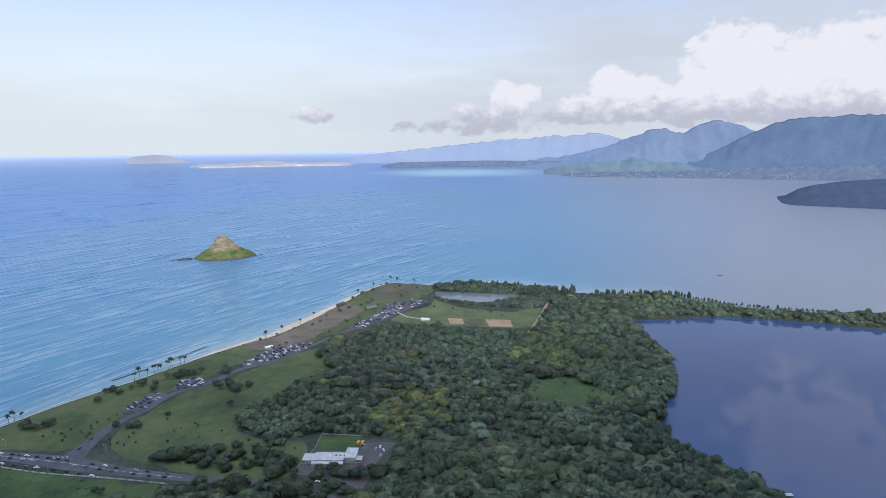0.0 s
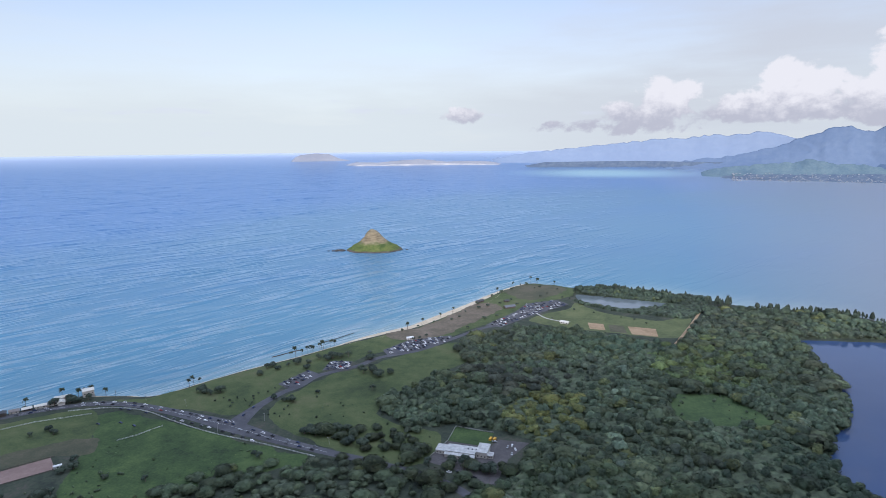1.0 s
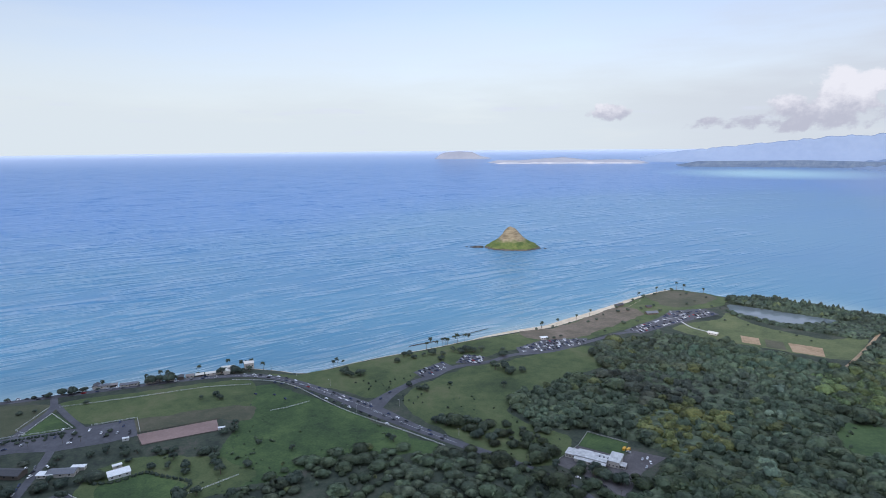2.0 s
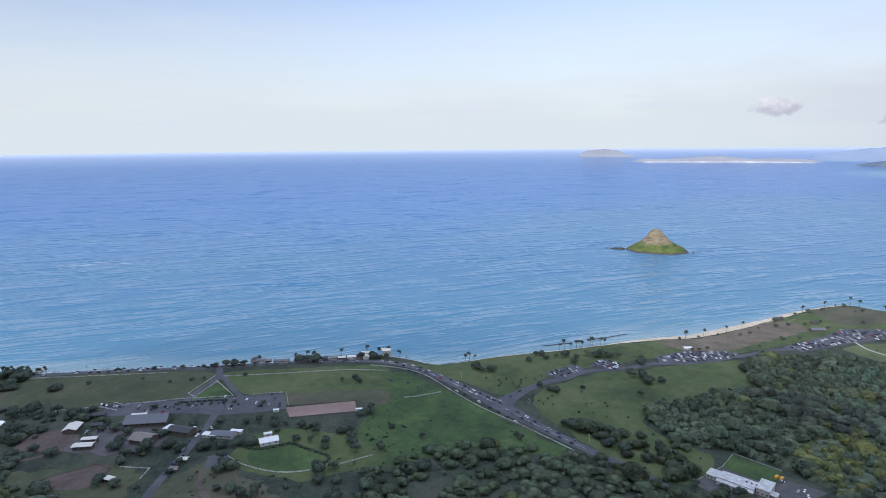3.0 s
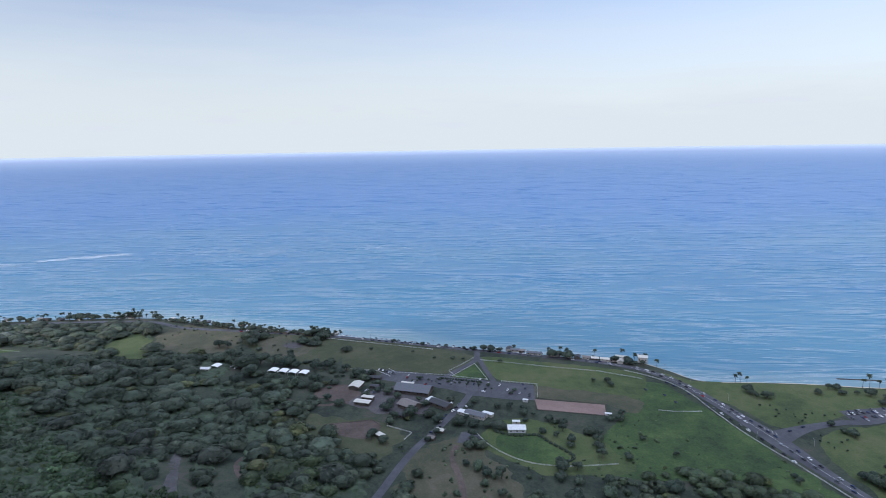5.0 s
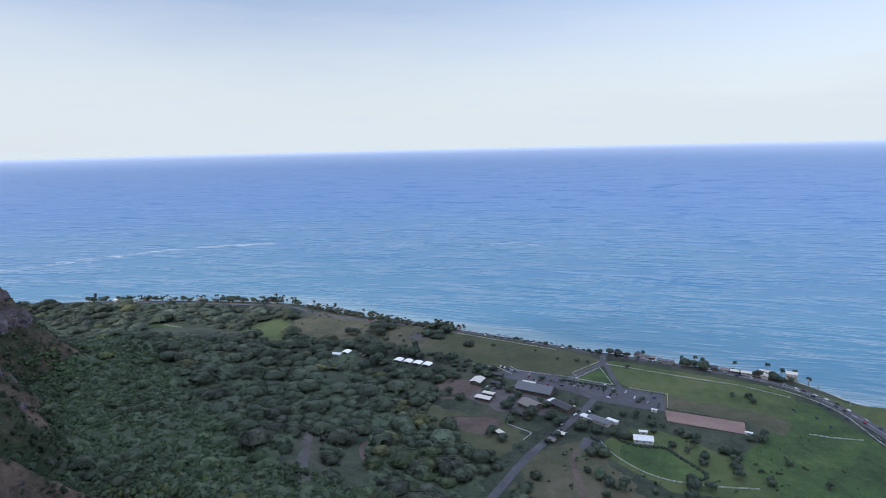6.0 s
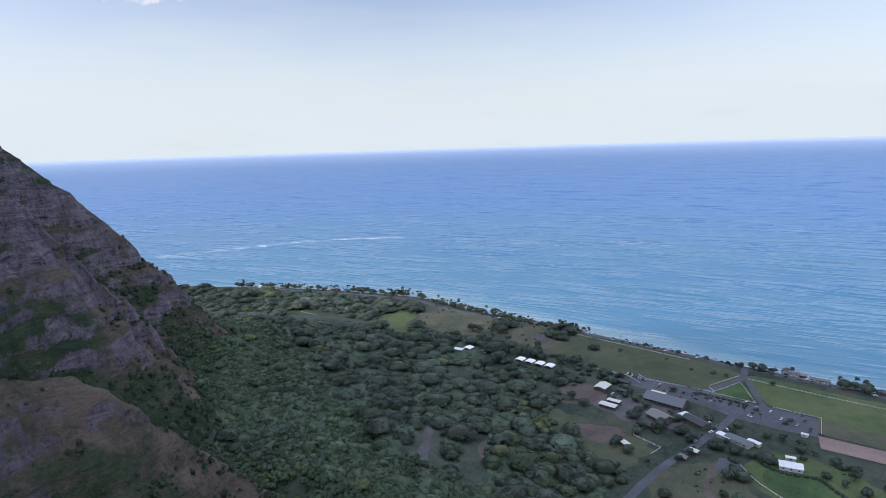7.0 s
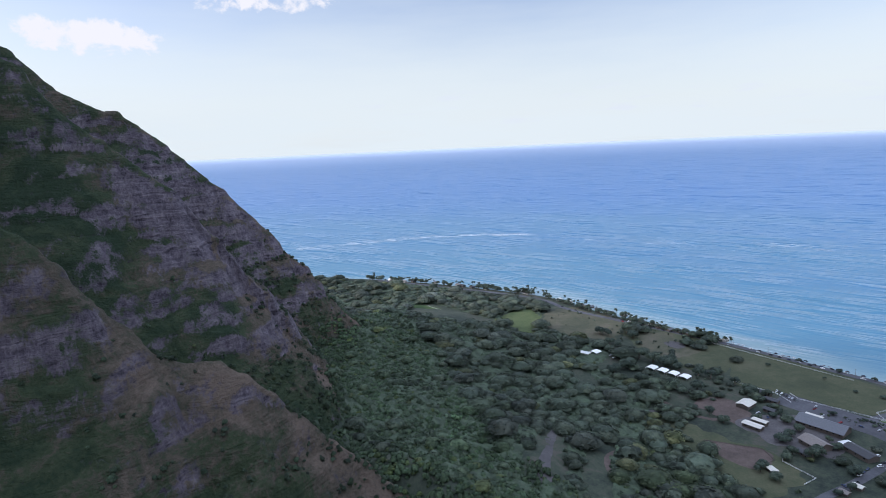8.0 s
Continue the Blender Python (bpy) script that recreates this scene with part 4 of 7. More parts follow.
def ragged(pts, amp=2.5, step=4.0):
    """A closed curve with an uneven edge."""
    c = curve(pts, step, True)
    n = np.roll(c, -1, 0) - np.roll(c, 1, 0)
    n = n / np.maximum(np.linalg.norm(n, axis=1), 1e-6)[:, None]
    k = (fbm(c[:, 0] / 16, c[:, 1] / 16, 4, 5) - 0.5) * 4 * amp
    return c + np.stack([n[:, 1], -n[:, 0]], -1) * k[:, None]


def straight(pts):
    return np.array(pts, float)


def ribbon(name, pts, width, z, mat, label, category="road", step=6.0, ragged_edge=0.0):
    """A strip along a line; width is one number or one for each point."""
    w = [width] * len(pts) if not isinstance(width, (list, tuple)) else width
    c = curve([(x, y, q) for (x, y), q in zip(pts, w)], step)
    d = np.gradient(c[:, :2], axis=0)
    d /= np.maximum(np.linalg.norm(d, axis=1), 1e-6)[:, None]
    nrm = np.stack([-d[:, 1], d[:, 0]], -1)
    e = (fbm(c[:, 0] / 9, c[:, 1] / 9, 3, 9) - 0.5) * 2 * ragged_edge
    a, b = c[:, :2] + nrm * (c[:, 2] / 2 + e)[:, None], c[:, :2] - nrm * (c[:, 2] / 2 + e)[:, None]
    mid = c[:, :2]
    V = np.stack([a, mid, b], 1)
    z = z if callable(z) else own_plane(z)
    zz = np.full(V.shape[:2] + (1,), z) if not callable(z) else z(V[..., 0], V[..., 1])[..., None]
    me = mesh_from(name, np.concatenate([V, zz], -1).reshape(-1, 3), grid_faces(len(c), 3))
    return put(name, me, mat, label, category)


G1, G2, G3, G4 = Z0 + 0.06, Z0 + 0.12, Z0 + 0.18, Z0 + 0.24
blob("park_lawn", ragged([(-262, 514), (-335, 552), (-350, 600), (-338, 640), (-322, 690), (-290, 725), (-262, 765), (-215, 830), (-185, 850), (-150, 800), (-188, 716),
                          (-220, 640), (-226, 600), (-200, 575), (-142, 560), (-146, 500), (-200, 496)]), G1, LAWN, "wide mown park lawn beside the wood", "lawn")
blob("park_strip", ragged([(-545, 556), (-505, 576), (-464, 640), (-432, 690), (-398, 736), (-358, 800), (-308, 866), (-268, 914), (-232, 1000), (-198, 1090), (-162, 1200),
                           (-116, 1266), (-36, 1250), (-28, 1180), (-95, 1100), (-160, 960), (-210, 870), (-290, 780), (-330, 715), (-365, 640), (-372, 560), (-420, 553)]),
     G1, LAWN, "grassy beach park strip along the shore", "lawn")
blob("dry_shore_grass", ragged([(-310, 868), (-266, 915), (-230, 1000), (-196, 1090), (-150, 1060), (-185, 960), (-215, 890), (-262, 845)], 4), G2, SANDY, "dry brown grass behind the beach", "grass")
blob("dry_tip_grass", ragged([(-162, 1195), (-118, 1262), (-45, 1246), (-60, 1180), (-112, 1130)], 4), G2, DRY, "dry grass at the tip of the point", "grass")
blob("sports_field", ragged([(-93, 1004), (-29, 1085), (-17, 1128), (30, 1070), (120, 1036), (173, 1080), (165, 995), (143, 945), (6, 955), (-60, 972)]), G1, MEADOW, "open green field between wood and pond", "lawn")
for plot, mt in (([(5, 1000), (30, 996), (33, 962), (8, 965)], TAN), ([(38, 995), (62, 992), (66, 953), (40, 957)], DRY), ([(69, 991), (112, 986), (112, 944), (73, 949)], TAN)):
    blob("bare_field", straight(plot), G2, mt, "bare tan earth plot in the field", "field")
blob("clearing", ragged([(90, 645), (108, 718), (162, 728), (205, 664), (191, 645), (140, 640)], 4), G1, FRESH, "bright grassy clearing in the wood", "grass")
blob("hall_yard", straight([(-143, 505), (-131, 548), (-87, 544), (-81, 562), (-50, 562), (-66, 526), (-72, 474), (-114, 497)]), G2, GRAVEL, "grey gravel yard round the hall", "yard")
blob("hall_lawn", straight([(-131, 548.5), (-130, 580), (-88, 574), (-87, 545)]), G3, BRIGHT, "fenced lawn beside the hall yard", "lawn")
blob("highway_pasture", ragged([(-528, 520), (-470, 530), (-330, 500), (-250, 482), (-300, 440), (-345, 400), (-370, 350), (-420, 345), (-455, 400), (-480, 450)], 4), G1, BRIGHT,
     "bright green open pasture beside the highway", "grass")
blob("shore_meadow", ragged([(-700, 378), (-640, 448), (-600, 495), (-548, 528), (-492, 470), (-500, 440), (-560, 385), (-588, 391), (-622, 360)], 2), G1, LAWN, "green meadow between arena and shore road", "grass")
blob("dry_meadow_edge", ragged([(-582, 386), (-498, 472), (-470, 446), (-503, 428), (-553, 374)], 3), G2, DRY, "trampled dry grass beside the arena", "grass")
blob("ranch_lawn", ragged([(-746, 196), (-850, 248), (-705, 372), (-668, 313), (-709, 252)], 2), G1, OLIVE, "worn lawn between ranch and shore road", "lawn")
blob("dry_pasture", ragged([(-1001, -38), (-1062, 0), (-985, 80), (-893, 74), (-902, 25), (-926, -20)], 8), G1, DRY, "dry tan pasture near the shore", "grass")
blob("worn_pasture", ragged([(-895, 88), (-975, 96), (-905, 195), (-858, 240), (-770, 185), (-800, 130)], 5), G1, OLIVE, "worn green pasture near the shore", "grass")
blob("worn_pasture_edge", ragged([(-880, 100), (-930, 120), (-880, 180), (-830, 170), (-820, 130)], 10), G2, DRY, "patchy dry grass in the pasture", "grass")
blob("gravel_oval", ragged([(-880, 136), (-887, 152), (-868, 165), (-857, 151)], 0.8, 3), G3, GRAVEL, "pale gravel oval in the pasture", "yard")
blob("stable_field", ragged([(-1048, -278), (-1058, -252), (-967, -136), (-940, -155), (-945, -220)], 2), Z0 + 0.3, BRIGHT, "small fresh green paddock among trees", "grass")
blob("green_pasture", ragged([(-1046, -60), (-1008, -106), (-936, -92), (-912, -50), (-985, -42)], 5), Z0 + 0.3, LAWN, "green pasture among the trees near the shore", "grass")
blob("south_pasture", ragged([(-505, 225), (-478, 262), (-400, 262), (-360, 220), (-395, 160), (-455, 165)], 9), G1, DRY, "worn dry pasture below the ranch", "grass")
blob("paddock_grass", ragged([(-640, 90), (-610, 140), (-560, 200), (-525, 195), (-500, 160), (-540, 120), (-590, 80)], 7), G1, OLIVE, "green paddock beside the ranch road", "grass")
blob("garden_lawn", ragged([(-492, 289), (-481, 317), (-472, 322), (-424, 326), (-417, 313), (-435, 288), (-469, 274)], 0.6, 4), G2, BRIGHT, "fenced garden lawn", "lawn")
blob("ranch_green", ragged([(-520, 300), (-505, 340), (-440, 370), (-380, 365), (-400, 300), (-430, 275), (-480, 262)], 4), G1, LAWN, "grass round the ranch garden", "grass")
blob("dirt_yard", ragged([(-690, 140), (-697, 172), (-676, 190), (-640, 182), (-640, 160)], 5, 3), G2, DIRT, "brown earth yard at the ranch", "yard")
blob("red_pen", ragged([(-592, 134), (-580, 180), (-563, 184), (-546, 164), (-560, 146)], 2.2, 3), G3, DIRT, "red brown earth pen with low fence", "yard")
blob("farm_yard", ragged([(-640, 178), (-655, 240), (-600, 262), (-570, 240), (-585, 205), (-610, 185)], 5, 3), G2, GRAVEL, "grey gravel yard among the ranch buildings", "yard")
blob("arena", straight([(-549, 368), (-501, 430), (-479, 414), (-524, 356)]), G3, ARENA, "flat pinkish riding arena", "arena")
blob("ranch_parking", straight([(-716, 244), (-655, 308), (-614, 355), (-584, 390), (-546, 367), (-560, 343), (-591, 308), (-621, 290), (-665, 247), (-690, 222)]), G2, ASPHALT,
     "large grey parking area of the ranch", "parking")
blob("entry_green", straight([(-653, 310), (-681, 361), (-621, 349)]), G4, BRIGHT, "triangular lawn between the entry roads", "lawn")
blob("ranch_stop", straight([(-497, 243), (-514, 256), (-511, 272), (-492, 268), (-486, 252)]), G2, ASPHALT, "small asphalt turning place", "parking")
SHORE_ROAD = [(-1262, -420), (-1225, -310), (-1128, -72), (-1048, 3), (-984, 86), (-872, 232), (-733, 380), (-632, 490), (-575, 536), (-530, 550), (-489, 550),
              (-424, 540), (-361, 527), (-300, 511), (-242, 500), (-180, 490), (-110, 470), (-60, 430)]
ribbon("highway", SHORE_ROAD, [10, 10, 10, 10, 10, 10, 10, 11, 11, 12, 13, 16, 22, 14, 11, 10, 9, 9], G3, ASPHALT, "asphalt coast highway with busy traffic")
PARK_ROAD = [(-365, 530), (-366, 569), (-363, 596), (-357, 622), (-346, 645), (-339, 679), (-320, 705), (-299, 729), (-281, 765), (-238, 803), (-204, 860), (-165, 930),
             (-141, 955), (-107, 1034), (-45, 1109)]
ribbon("park_road", PARK_ROAD, [26, 15, 11, 10, 10, 10, 9, 9, 9, 9, 9, 9, 9, 9, 9], G2, ASPHALT, "asphalt park road from the junction to the point")
LOTS = {"a": [(-376, 645), (-360, 698), (-340, 688), (-351, 632)], "b": [(-341, 700), (-345, 736), (-314, 741), (-308, 712)],
        "c": [(-288, 795), (-264, 847), (-205, 884), (-198, 860), (-239, 807), (-275, 776)], "d": [(-162, 948), (-122, 1045), (-109, 1102), (-55, 1142), (-30, 1113), (-84, 1034), (-135, 942)]}
for k in LOTS:
    blob("parking_lot", straight(LOTS[k]), G3, ASPHALT, "asphalt parking lot full of cars in the beach park", "parking")
ribbon("gravel_lane", [(128, 905), (140, 932), (181, 1051), (207, 1135)], 4.5, G3, TAN, "pale gravel lane through the field")
ribbon("field_path", [(-85, 1040), (-66, 1012), (-40, 998)], 3, G3, CONCRETE, "pale path to the field hut", "path")
ribbon("entry_road", [(-731, 388), (-692, 364), (-663, 314), (-640, 285)], 8, G3, ASPHALT, "ranch entry road")
ribbon("entry_road_side", [(-700, 374), (-655, 361), (-618, 352), (-590, 345)], 7, G4, ASPHALT, "side leg of the ranch entry road")
ribbon("ranch_road", [(-395, 95), (-440, 140), (-484, 181), (-508, 207), (-527, 232), (-557, 267), (-580, 293), (-600, 312)], 8, G4, ASPHALT, "straight asphalt ranch road")
ribbon("dirt_track", [(-425, 10), (-470, -14), (-524, -13), (-567, -10), (-600, 10), (-640, 60), (-660, 120)], [7, 12, 7, 9, 6, 5, 5], lambda x, y: ground_height(x, y) + 0.35, GRAVEL, "pale dirt track through the trees", ragged_edge=1)
ribbon("dirt_track", [(-440, 60), (-490, 45), (-530, 40), (-560, 60), (-585, 100)], [12, 7, 9, 6, 5], lambda x, y: ground_height(x, y) + 0.35, DIRT, "brown dirt track through the trees", ragged_edge=1)
ribbon("worn_path", [(-492, 240), (-470, 225), (-440, 218), (-405, 205), (-370, 180)], 5, G2, DIRT, "worn red path over the pasture", "path", ragged_edge=1.2)
ribbon("worn_path", [(-650, 175), (-640, 150), (-660, 120), (-690, 100), (-720, 60)], 5, G2, DIRT, "worn brown path at the yard", "path", ragged_edge=1.2)
ribbon("beach", [(-640, 521), (-606, 557), (-552, 580), (-511, 590), (-475, 652), (-444, 701), (-411, 746), (-368, 811), (-316, 876), (-277, 922), (-238, 1001), (-204, 1092),
                 (-170, 1205), (-121, 1283), (-33, 1262), (60, 1278)], [3, 6, 10, 12, 11, 12, 17, 27, 40, 50, 50, 42, 24, 16, 12, 8],
       lambda x, y: np.maximum(ground_height(x, y), -0.6) + 0.12, SAND, "pale sand beach along the park shore", "beach", ragged_edge=2.0)
ribbon("shore_rocks", [(-1275, -330), (-1165, -62), (-1082, 26), (-1008, 102), (-905, 219), (-770, 369), (-674, 475), (-610, 556)], 6,
       lambda x, y: np.maximum(ground_height(x, y), -0.5) + 0.3, ROCKSHORE, "dark boulder bank below the coast road", "rocks", ragged_edge=2.0)
ribbon("stone_groyne", [(-396, 817), (-380, 846), (-366, 875)], 2.4, 0.5, ROCKSHORE, "low dark stone wall in the shallow water", "groyne")
ribbon("shallow_reef", [(-440, 742), (-415, 780)], 4, 0.12, ROCKSHORE, "dark reef just under the surface", "rocks")

# ================= woods =================


def crown_points(rng, n, flat, lumps, main):
    """Places on an uneven dome made of lumps, with outward directions."""
    cs = [(0.0, 0.0, flat * 0.28, main)] if main else []
    for i in range(lumps):
        a, q = rng.uniform(0, 2 * math.pi), math.sqrt(rng.uniform(0, 1))
        cs.append((0.62 * q * math.cos(a), 0.62 * q * math.sin(a), flat * (0.62 - 0.45 * q * q + rng.uniform(-0.1, 0.1)), rng.uniform(0.36, 0.56)))
    P, N = [], []
    while len(P) < n:
        x, y, z, r = cs[0] if main and rng.random() < 0.4 else cs[rng.randrange(len(cs))]
        v = Vector((rng.gauss(0, 1), rng.gauss(0, 1), rng.gauss(0.25, 0.9))).normalized()
        p = Vector((x, y, z)) + Vector((v.x * r, v.y * r, v.z * r * (0.55 + 0.45 * flat)))
        if p.z < -0.05 or any((Vector((p.x - a, p.y - b, (p.z - c) / (0.55 + 0.45 * flat)))).length < 0.8 * s for a, b, c, s in cs):
            continue
        P.append(p)
        N.append(v)
    return P, N, cs


def crown_arrays(seed, n, flat, lumps, size, main=0.0):
    """Leaf clumps of a crown of radius 1, standing on its base, as triangles."""
    rng = random.Random(seed)
    P, N, cs = crown_points(rng, n, flat, lumps, main)
    V, F = [], []
    for p, v in zip(P, N):
        t = v.orthogonal().normalized()
        t.rotate(Matrix.Rotation(rng.uniform(0, 6.28), 3, v))
        u = v.cross(t)
        tip = v * rng.uniform(-0.3, 0.55) + Vector((0, 0, -0.12))
        s = size * rng.uniform(0.7, 1.35)
        k = len(V)
        # a bent leaf spray: ridge in the middle, two wings
        V += [p - t * s + tip * s * 0.2, p - u * s * 0.55 - v * s * 0.25, p + t * s + tip * s * 0.5, p + u * s * 0.55 - v * s * 0.25]
        F += [(k, k + 1, k + 2), (k, k + 2, k + 3)]
    # inner mass so that the crown is not hollow
    for x, y, z, r in cs:
        k = len(V)
        fl = 0.55 + 0.45 * flat
        for rr, dz in ((0.90, -0.15), (0.66, 0.58)):
            for i in range(5):
                a = i * math.pi / 2.5 + rr
                V.append(Vector((x + r * rr * math.cos(a), y + r * rr * math.sin(a), max(z + dz * r * fl, -0.02))))
        V.append(Vector((x, y, z + 0.93 * r * fl)))
        for i in range(5):
            j = (i + 1) % 5
            F += [(k + i, k + j, k + 5 + j), (k + i, k + 5 + j, k + 5 + i), (k + 5 + i, k + 5 + j, k + 10)]
    return np.array([tuple(v) for v in V]), np.array(F)


def squashed(arrays, k):
    V, F = arrays
    return V * np.array([1, 1, k]), F


def pointed(arrays):
    V, F = arrays
    k = np.clip(V[:, 2] / V[:, 2].max(), 0, 1)
    return V * np.stack([1.1 - 0.6 * k, 1.1 - 0.6 * k, 1 + 0 * k], -1), F


CROWNS = {"broad": [crown_arrays(10 + i, 90, 0.58, 4, 0.13, 0.62) for i in range(6)],
          "dome": [squashed(crown_arrays(70 + i, 150, 0.52, 4, 0.095, 0.80), 0.46 + 0.04 * i) for i in range(6)],
          "tall": [crown_arrays(30 + i, 92, 0.95, 4, 0.135) for i in range(5)],
          "bush": [crown_arrays(50 + i, 30, 0.8, 2, 0.23) for i in range(4)],
          "pine": [squashed(pointed(crown_arrays(90 + i, 120, 1.0, 5, 0.16)), 1.0) for i in range(2)],
          "shrub": [crown_arrays(60 + i, 15, 0.85, 1, 0.30, 0.6) for i in range(5)]}
# groups of one kind of tree, and painted shade: middle, half widths, colour factor, share
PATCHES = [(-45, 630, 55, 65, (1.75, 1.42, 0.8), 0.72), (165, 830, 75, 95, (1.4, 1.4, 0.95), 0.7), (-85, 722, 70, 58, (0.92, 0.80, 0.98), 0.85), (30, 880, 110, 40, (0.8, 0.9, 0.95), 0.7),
           # y 470 and 520: near wood darkened in its leaf tint, standing in for shade
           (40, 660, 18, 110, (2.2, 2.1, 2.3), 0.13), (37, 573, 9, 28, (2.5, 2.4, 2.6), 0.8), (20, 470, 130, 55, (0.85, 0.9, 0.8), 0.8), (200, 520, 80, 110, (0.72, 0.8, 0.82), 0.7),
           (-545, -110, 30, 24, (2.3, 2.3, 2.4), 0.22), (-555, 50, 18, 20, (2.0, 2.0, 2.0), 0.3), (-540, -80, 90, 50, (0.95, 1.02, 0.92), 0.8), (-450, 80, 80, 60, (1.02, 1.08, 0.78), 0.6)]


def scatter(poly, spacing, rng, keep=1.0, avoid=()):
    """Uneven places inside an outline."""
    poly = np.asarray(poly, float)
    xs, ys = np.arange(poly[:, 0].min(), poly[:, 0].max(), spacing), np.arange(poly[:, 1].min(), poly[:, 1].max(), spacing * 0.87)
    gx, gy = np.meshgrid(xs, ys, indexing="ij")
    gx = gx + (np.arange(len(ys))[None, :] % 2) * spacing * 0.5
    gx, gy = gx + rng.uniform(-0.6, 0.6, gx.shape) * spacing, gy + rng.uniform(-0.6, 0.6, gx.shape) * spacing
    x, y = gx.ravel(), gy.ravel()
    ok = inside(x, y, poly) & (rng.uniform(0, 1, x.shape) < (keep(x, y) if callable(keep) else keep))
    for a in avoid:
        ok &= ~inside(x, y, np.asarray(a))
    return x[ok], y[ok]


def canopy(poly, low, high, avoid=(), step=3.2):
    """The closed leafy surface between the crowns, as an uneven sheet."""
    poly = np.asarray(poly, float)
    xs, ys = np.arange(poly[:, 0].min(), poly[:, 0].max(), step), np.arange(poly[:, 1].min(), poly[:, 1].max(), step)
    gx, gy = np.meshgrid(xs, ys, indexing="ij")
    gx, gy = gx + 2.4 * (fbm(gx / 5, gy / 5, 2, 111) - 0.5), gy + 2.4 * (fbm(gx / 5, gy / 5, 2, 113) - 0.5)
    ok = inside(gx, gy, poly)
    for a in avoid:
        ok &= ~inside(gx, gy, np.asarray(a))
    h = low + (high - low) * (fbm(gx / 7, gy / 7, 4, 117) + 0.22 * (_hash(np.arange(gx.size), np.arange(gx.size) * 7, 3).reshape(gx.shape) - 0.5))
    z = surface(gx, gy) + np.where(ok, h, -2.5)
    f = grid_faces(len(xs), len(ys))
    f = f[ok.ravel()[f].any(1)]
    used = np.unique(f)
    back = np.full(gx.size, -1)
    back[used] = np.arange(len(used))
    f = back[f]
    V = np.stack([gx, gy, z], -1).reshape(-1, 3)[used]
    return V, np.concatenate([f[:, (0, 1, 2)], f[:, (0, 2, 3)]])


def woods(name, groups, label, floors=(), patchy=1.3):
    """One joined object of many crowns; groups of x, y, radius, kind, base colour factor."""
    VV, FF, CC, NN, n = [], [], [], [], 0
    rng = np.random.default_rng(5)
    for x, y, rad, kind, hue in groups:
        z = surface(x, y)
        tone, warm = fbm(x / 60, y / 60, 3, 91), fbm(x / 110, y / 110, 3, 97)
        for i in range(len(x)):
            V, F = CROWNS[kind][rng.integers(len(CROWNS[kind]))]
            a, r = rng.uniform(0, 6.283), (rad if np.isscalar(rad) else rad[i]) * (0.55 + 1.0 * rng.uniform() ** 1.7 + 0.25 * tone[i])
            c, s = math.cos(a) * r, math.sin(a) * r
            stem = r * (0.24 if kind in ("dome", "tall", "broad") else 0.0)
            W = np.empty_like(V)
            W[:, 0], W[:, 1] = x[i] + V[:, 0] * c - V[:, 1] * s, y[i] + V[:, 0] * s + V[:, 1] * c
            W[:, 2] = z[i] + stem + V[:, 2] * r * rng.uniform(0.85, 1.2)
            col = np.array(hue) * rng.uniform(0.82, 1.18) * (0.45 + 1.1 * tone[i])
            k = rng.uniform()
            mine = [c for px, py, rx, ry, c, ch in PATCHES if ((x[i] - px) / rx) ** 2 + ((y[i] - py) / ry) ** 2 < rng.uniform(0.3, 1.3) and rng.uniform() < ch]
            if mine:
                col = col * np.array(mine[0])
            elif k < 0.03 + 0.5 * max(0.0, warm[i] - 0.55):
                col = col * np.array([1.40, 1.22, 0.85])      # yellow green
            elif k < 0.62 and warm[i] < 0.42:
                col = col * np.array([0.98, 0.92, 1.02])      # greyish
            elif k > 0.993:
                col = col * np.array([1.7, 1.6, 1.9])         # in pale flower
            CC.append(np.tile(col, (len(V), 1)))
            # leaves turn outwards from the crown, each a little its own way
            out = V - np.array([0, 0, 0.12])
            out = out / np.maximum(np.linalg.norm(out, axis=1), 1e-6)[:, None] + np.repeat(rng.normal(0, 0.34, (len(V) // 4 + 1, 3)), 4, 0)[:len(V)]
            NN.append(np.stack([(out[:, 0] * c - out[:, 1] * s) / r, (out[:, 0] * s + out[:, 1] * c) / r, out[:, 2] * 1.5 + 0.3], -1))
            VV.append(W)
            FF.append(F + n)
            n += len(V)
    for V, F in floors:
        VV.append(V)
        FF.append(F + n)
        NN.append(np.array([0, 0, 1.0]) + rng.normal(0, 0.25, V.shape))
        CC.append(np.array([0.74, 0.77, 0.76]) * (0.75 + 0.5 * fbm(V[:, 0] / 9, V[:, 1] / 9, 3, 119))[:, None] * rng.uniform(0.7, 1.3, (len(V), 1)))
        n += len(V)
    me = mesh_from(name, np.concatenate(VV), np.concatenate(FF), True)
    N = np.concatenate(NN)
    set_normals(me, N / np.linalg.norm(N, axis=1)[:, None])
    P = np.concatenate(VV)
    clump = fbm(P[:, 0] / 3.4 + P[:, 2] * 0.2, P[:, 1] / 3.4 - P[:, 2] * 0.15, 2, 131)   # young and old leaf clumps
    tint(me, np.concatenate(CC) * (1 + patchy * (clump - 0.5))[:, None])
    me.materials.append(LEAF)
    return tagged(new(name, me), label, "woods", kind="stuff")


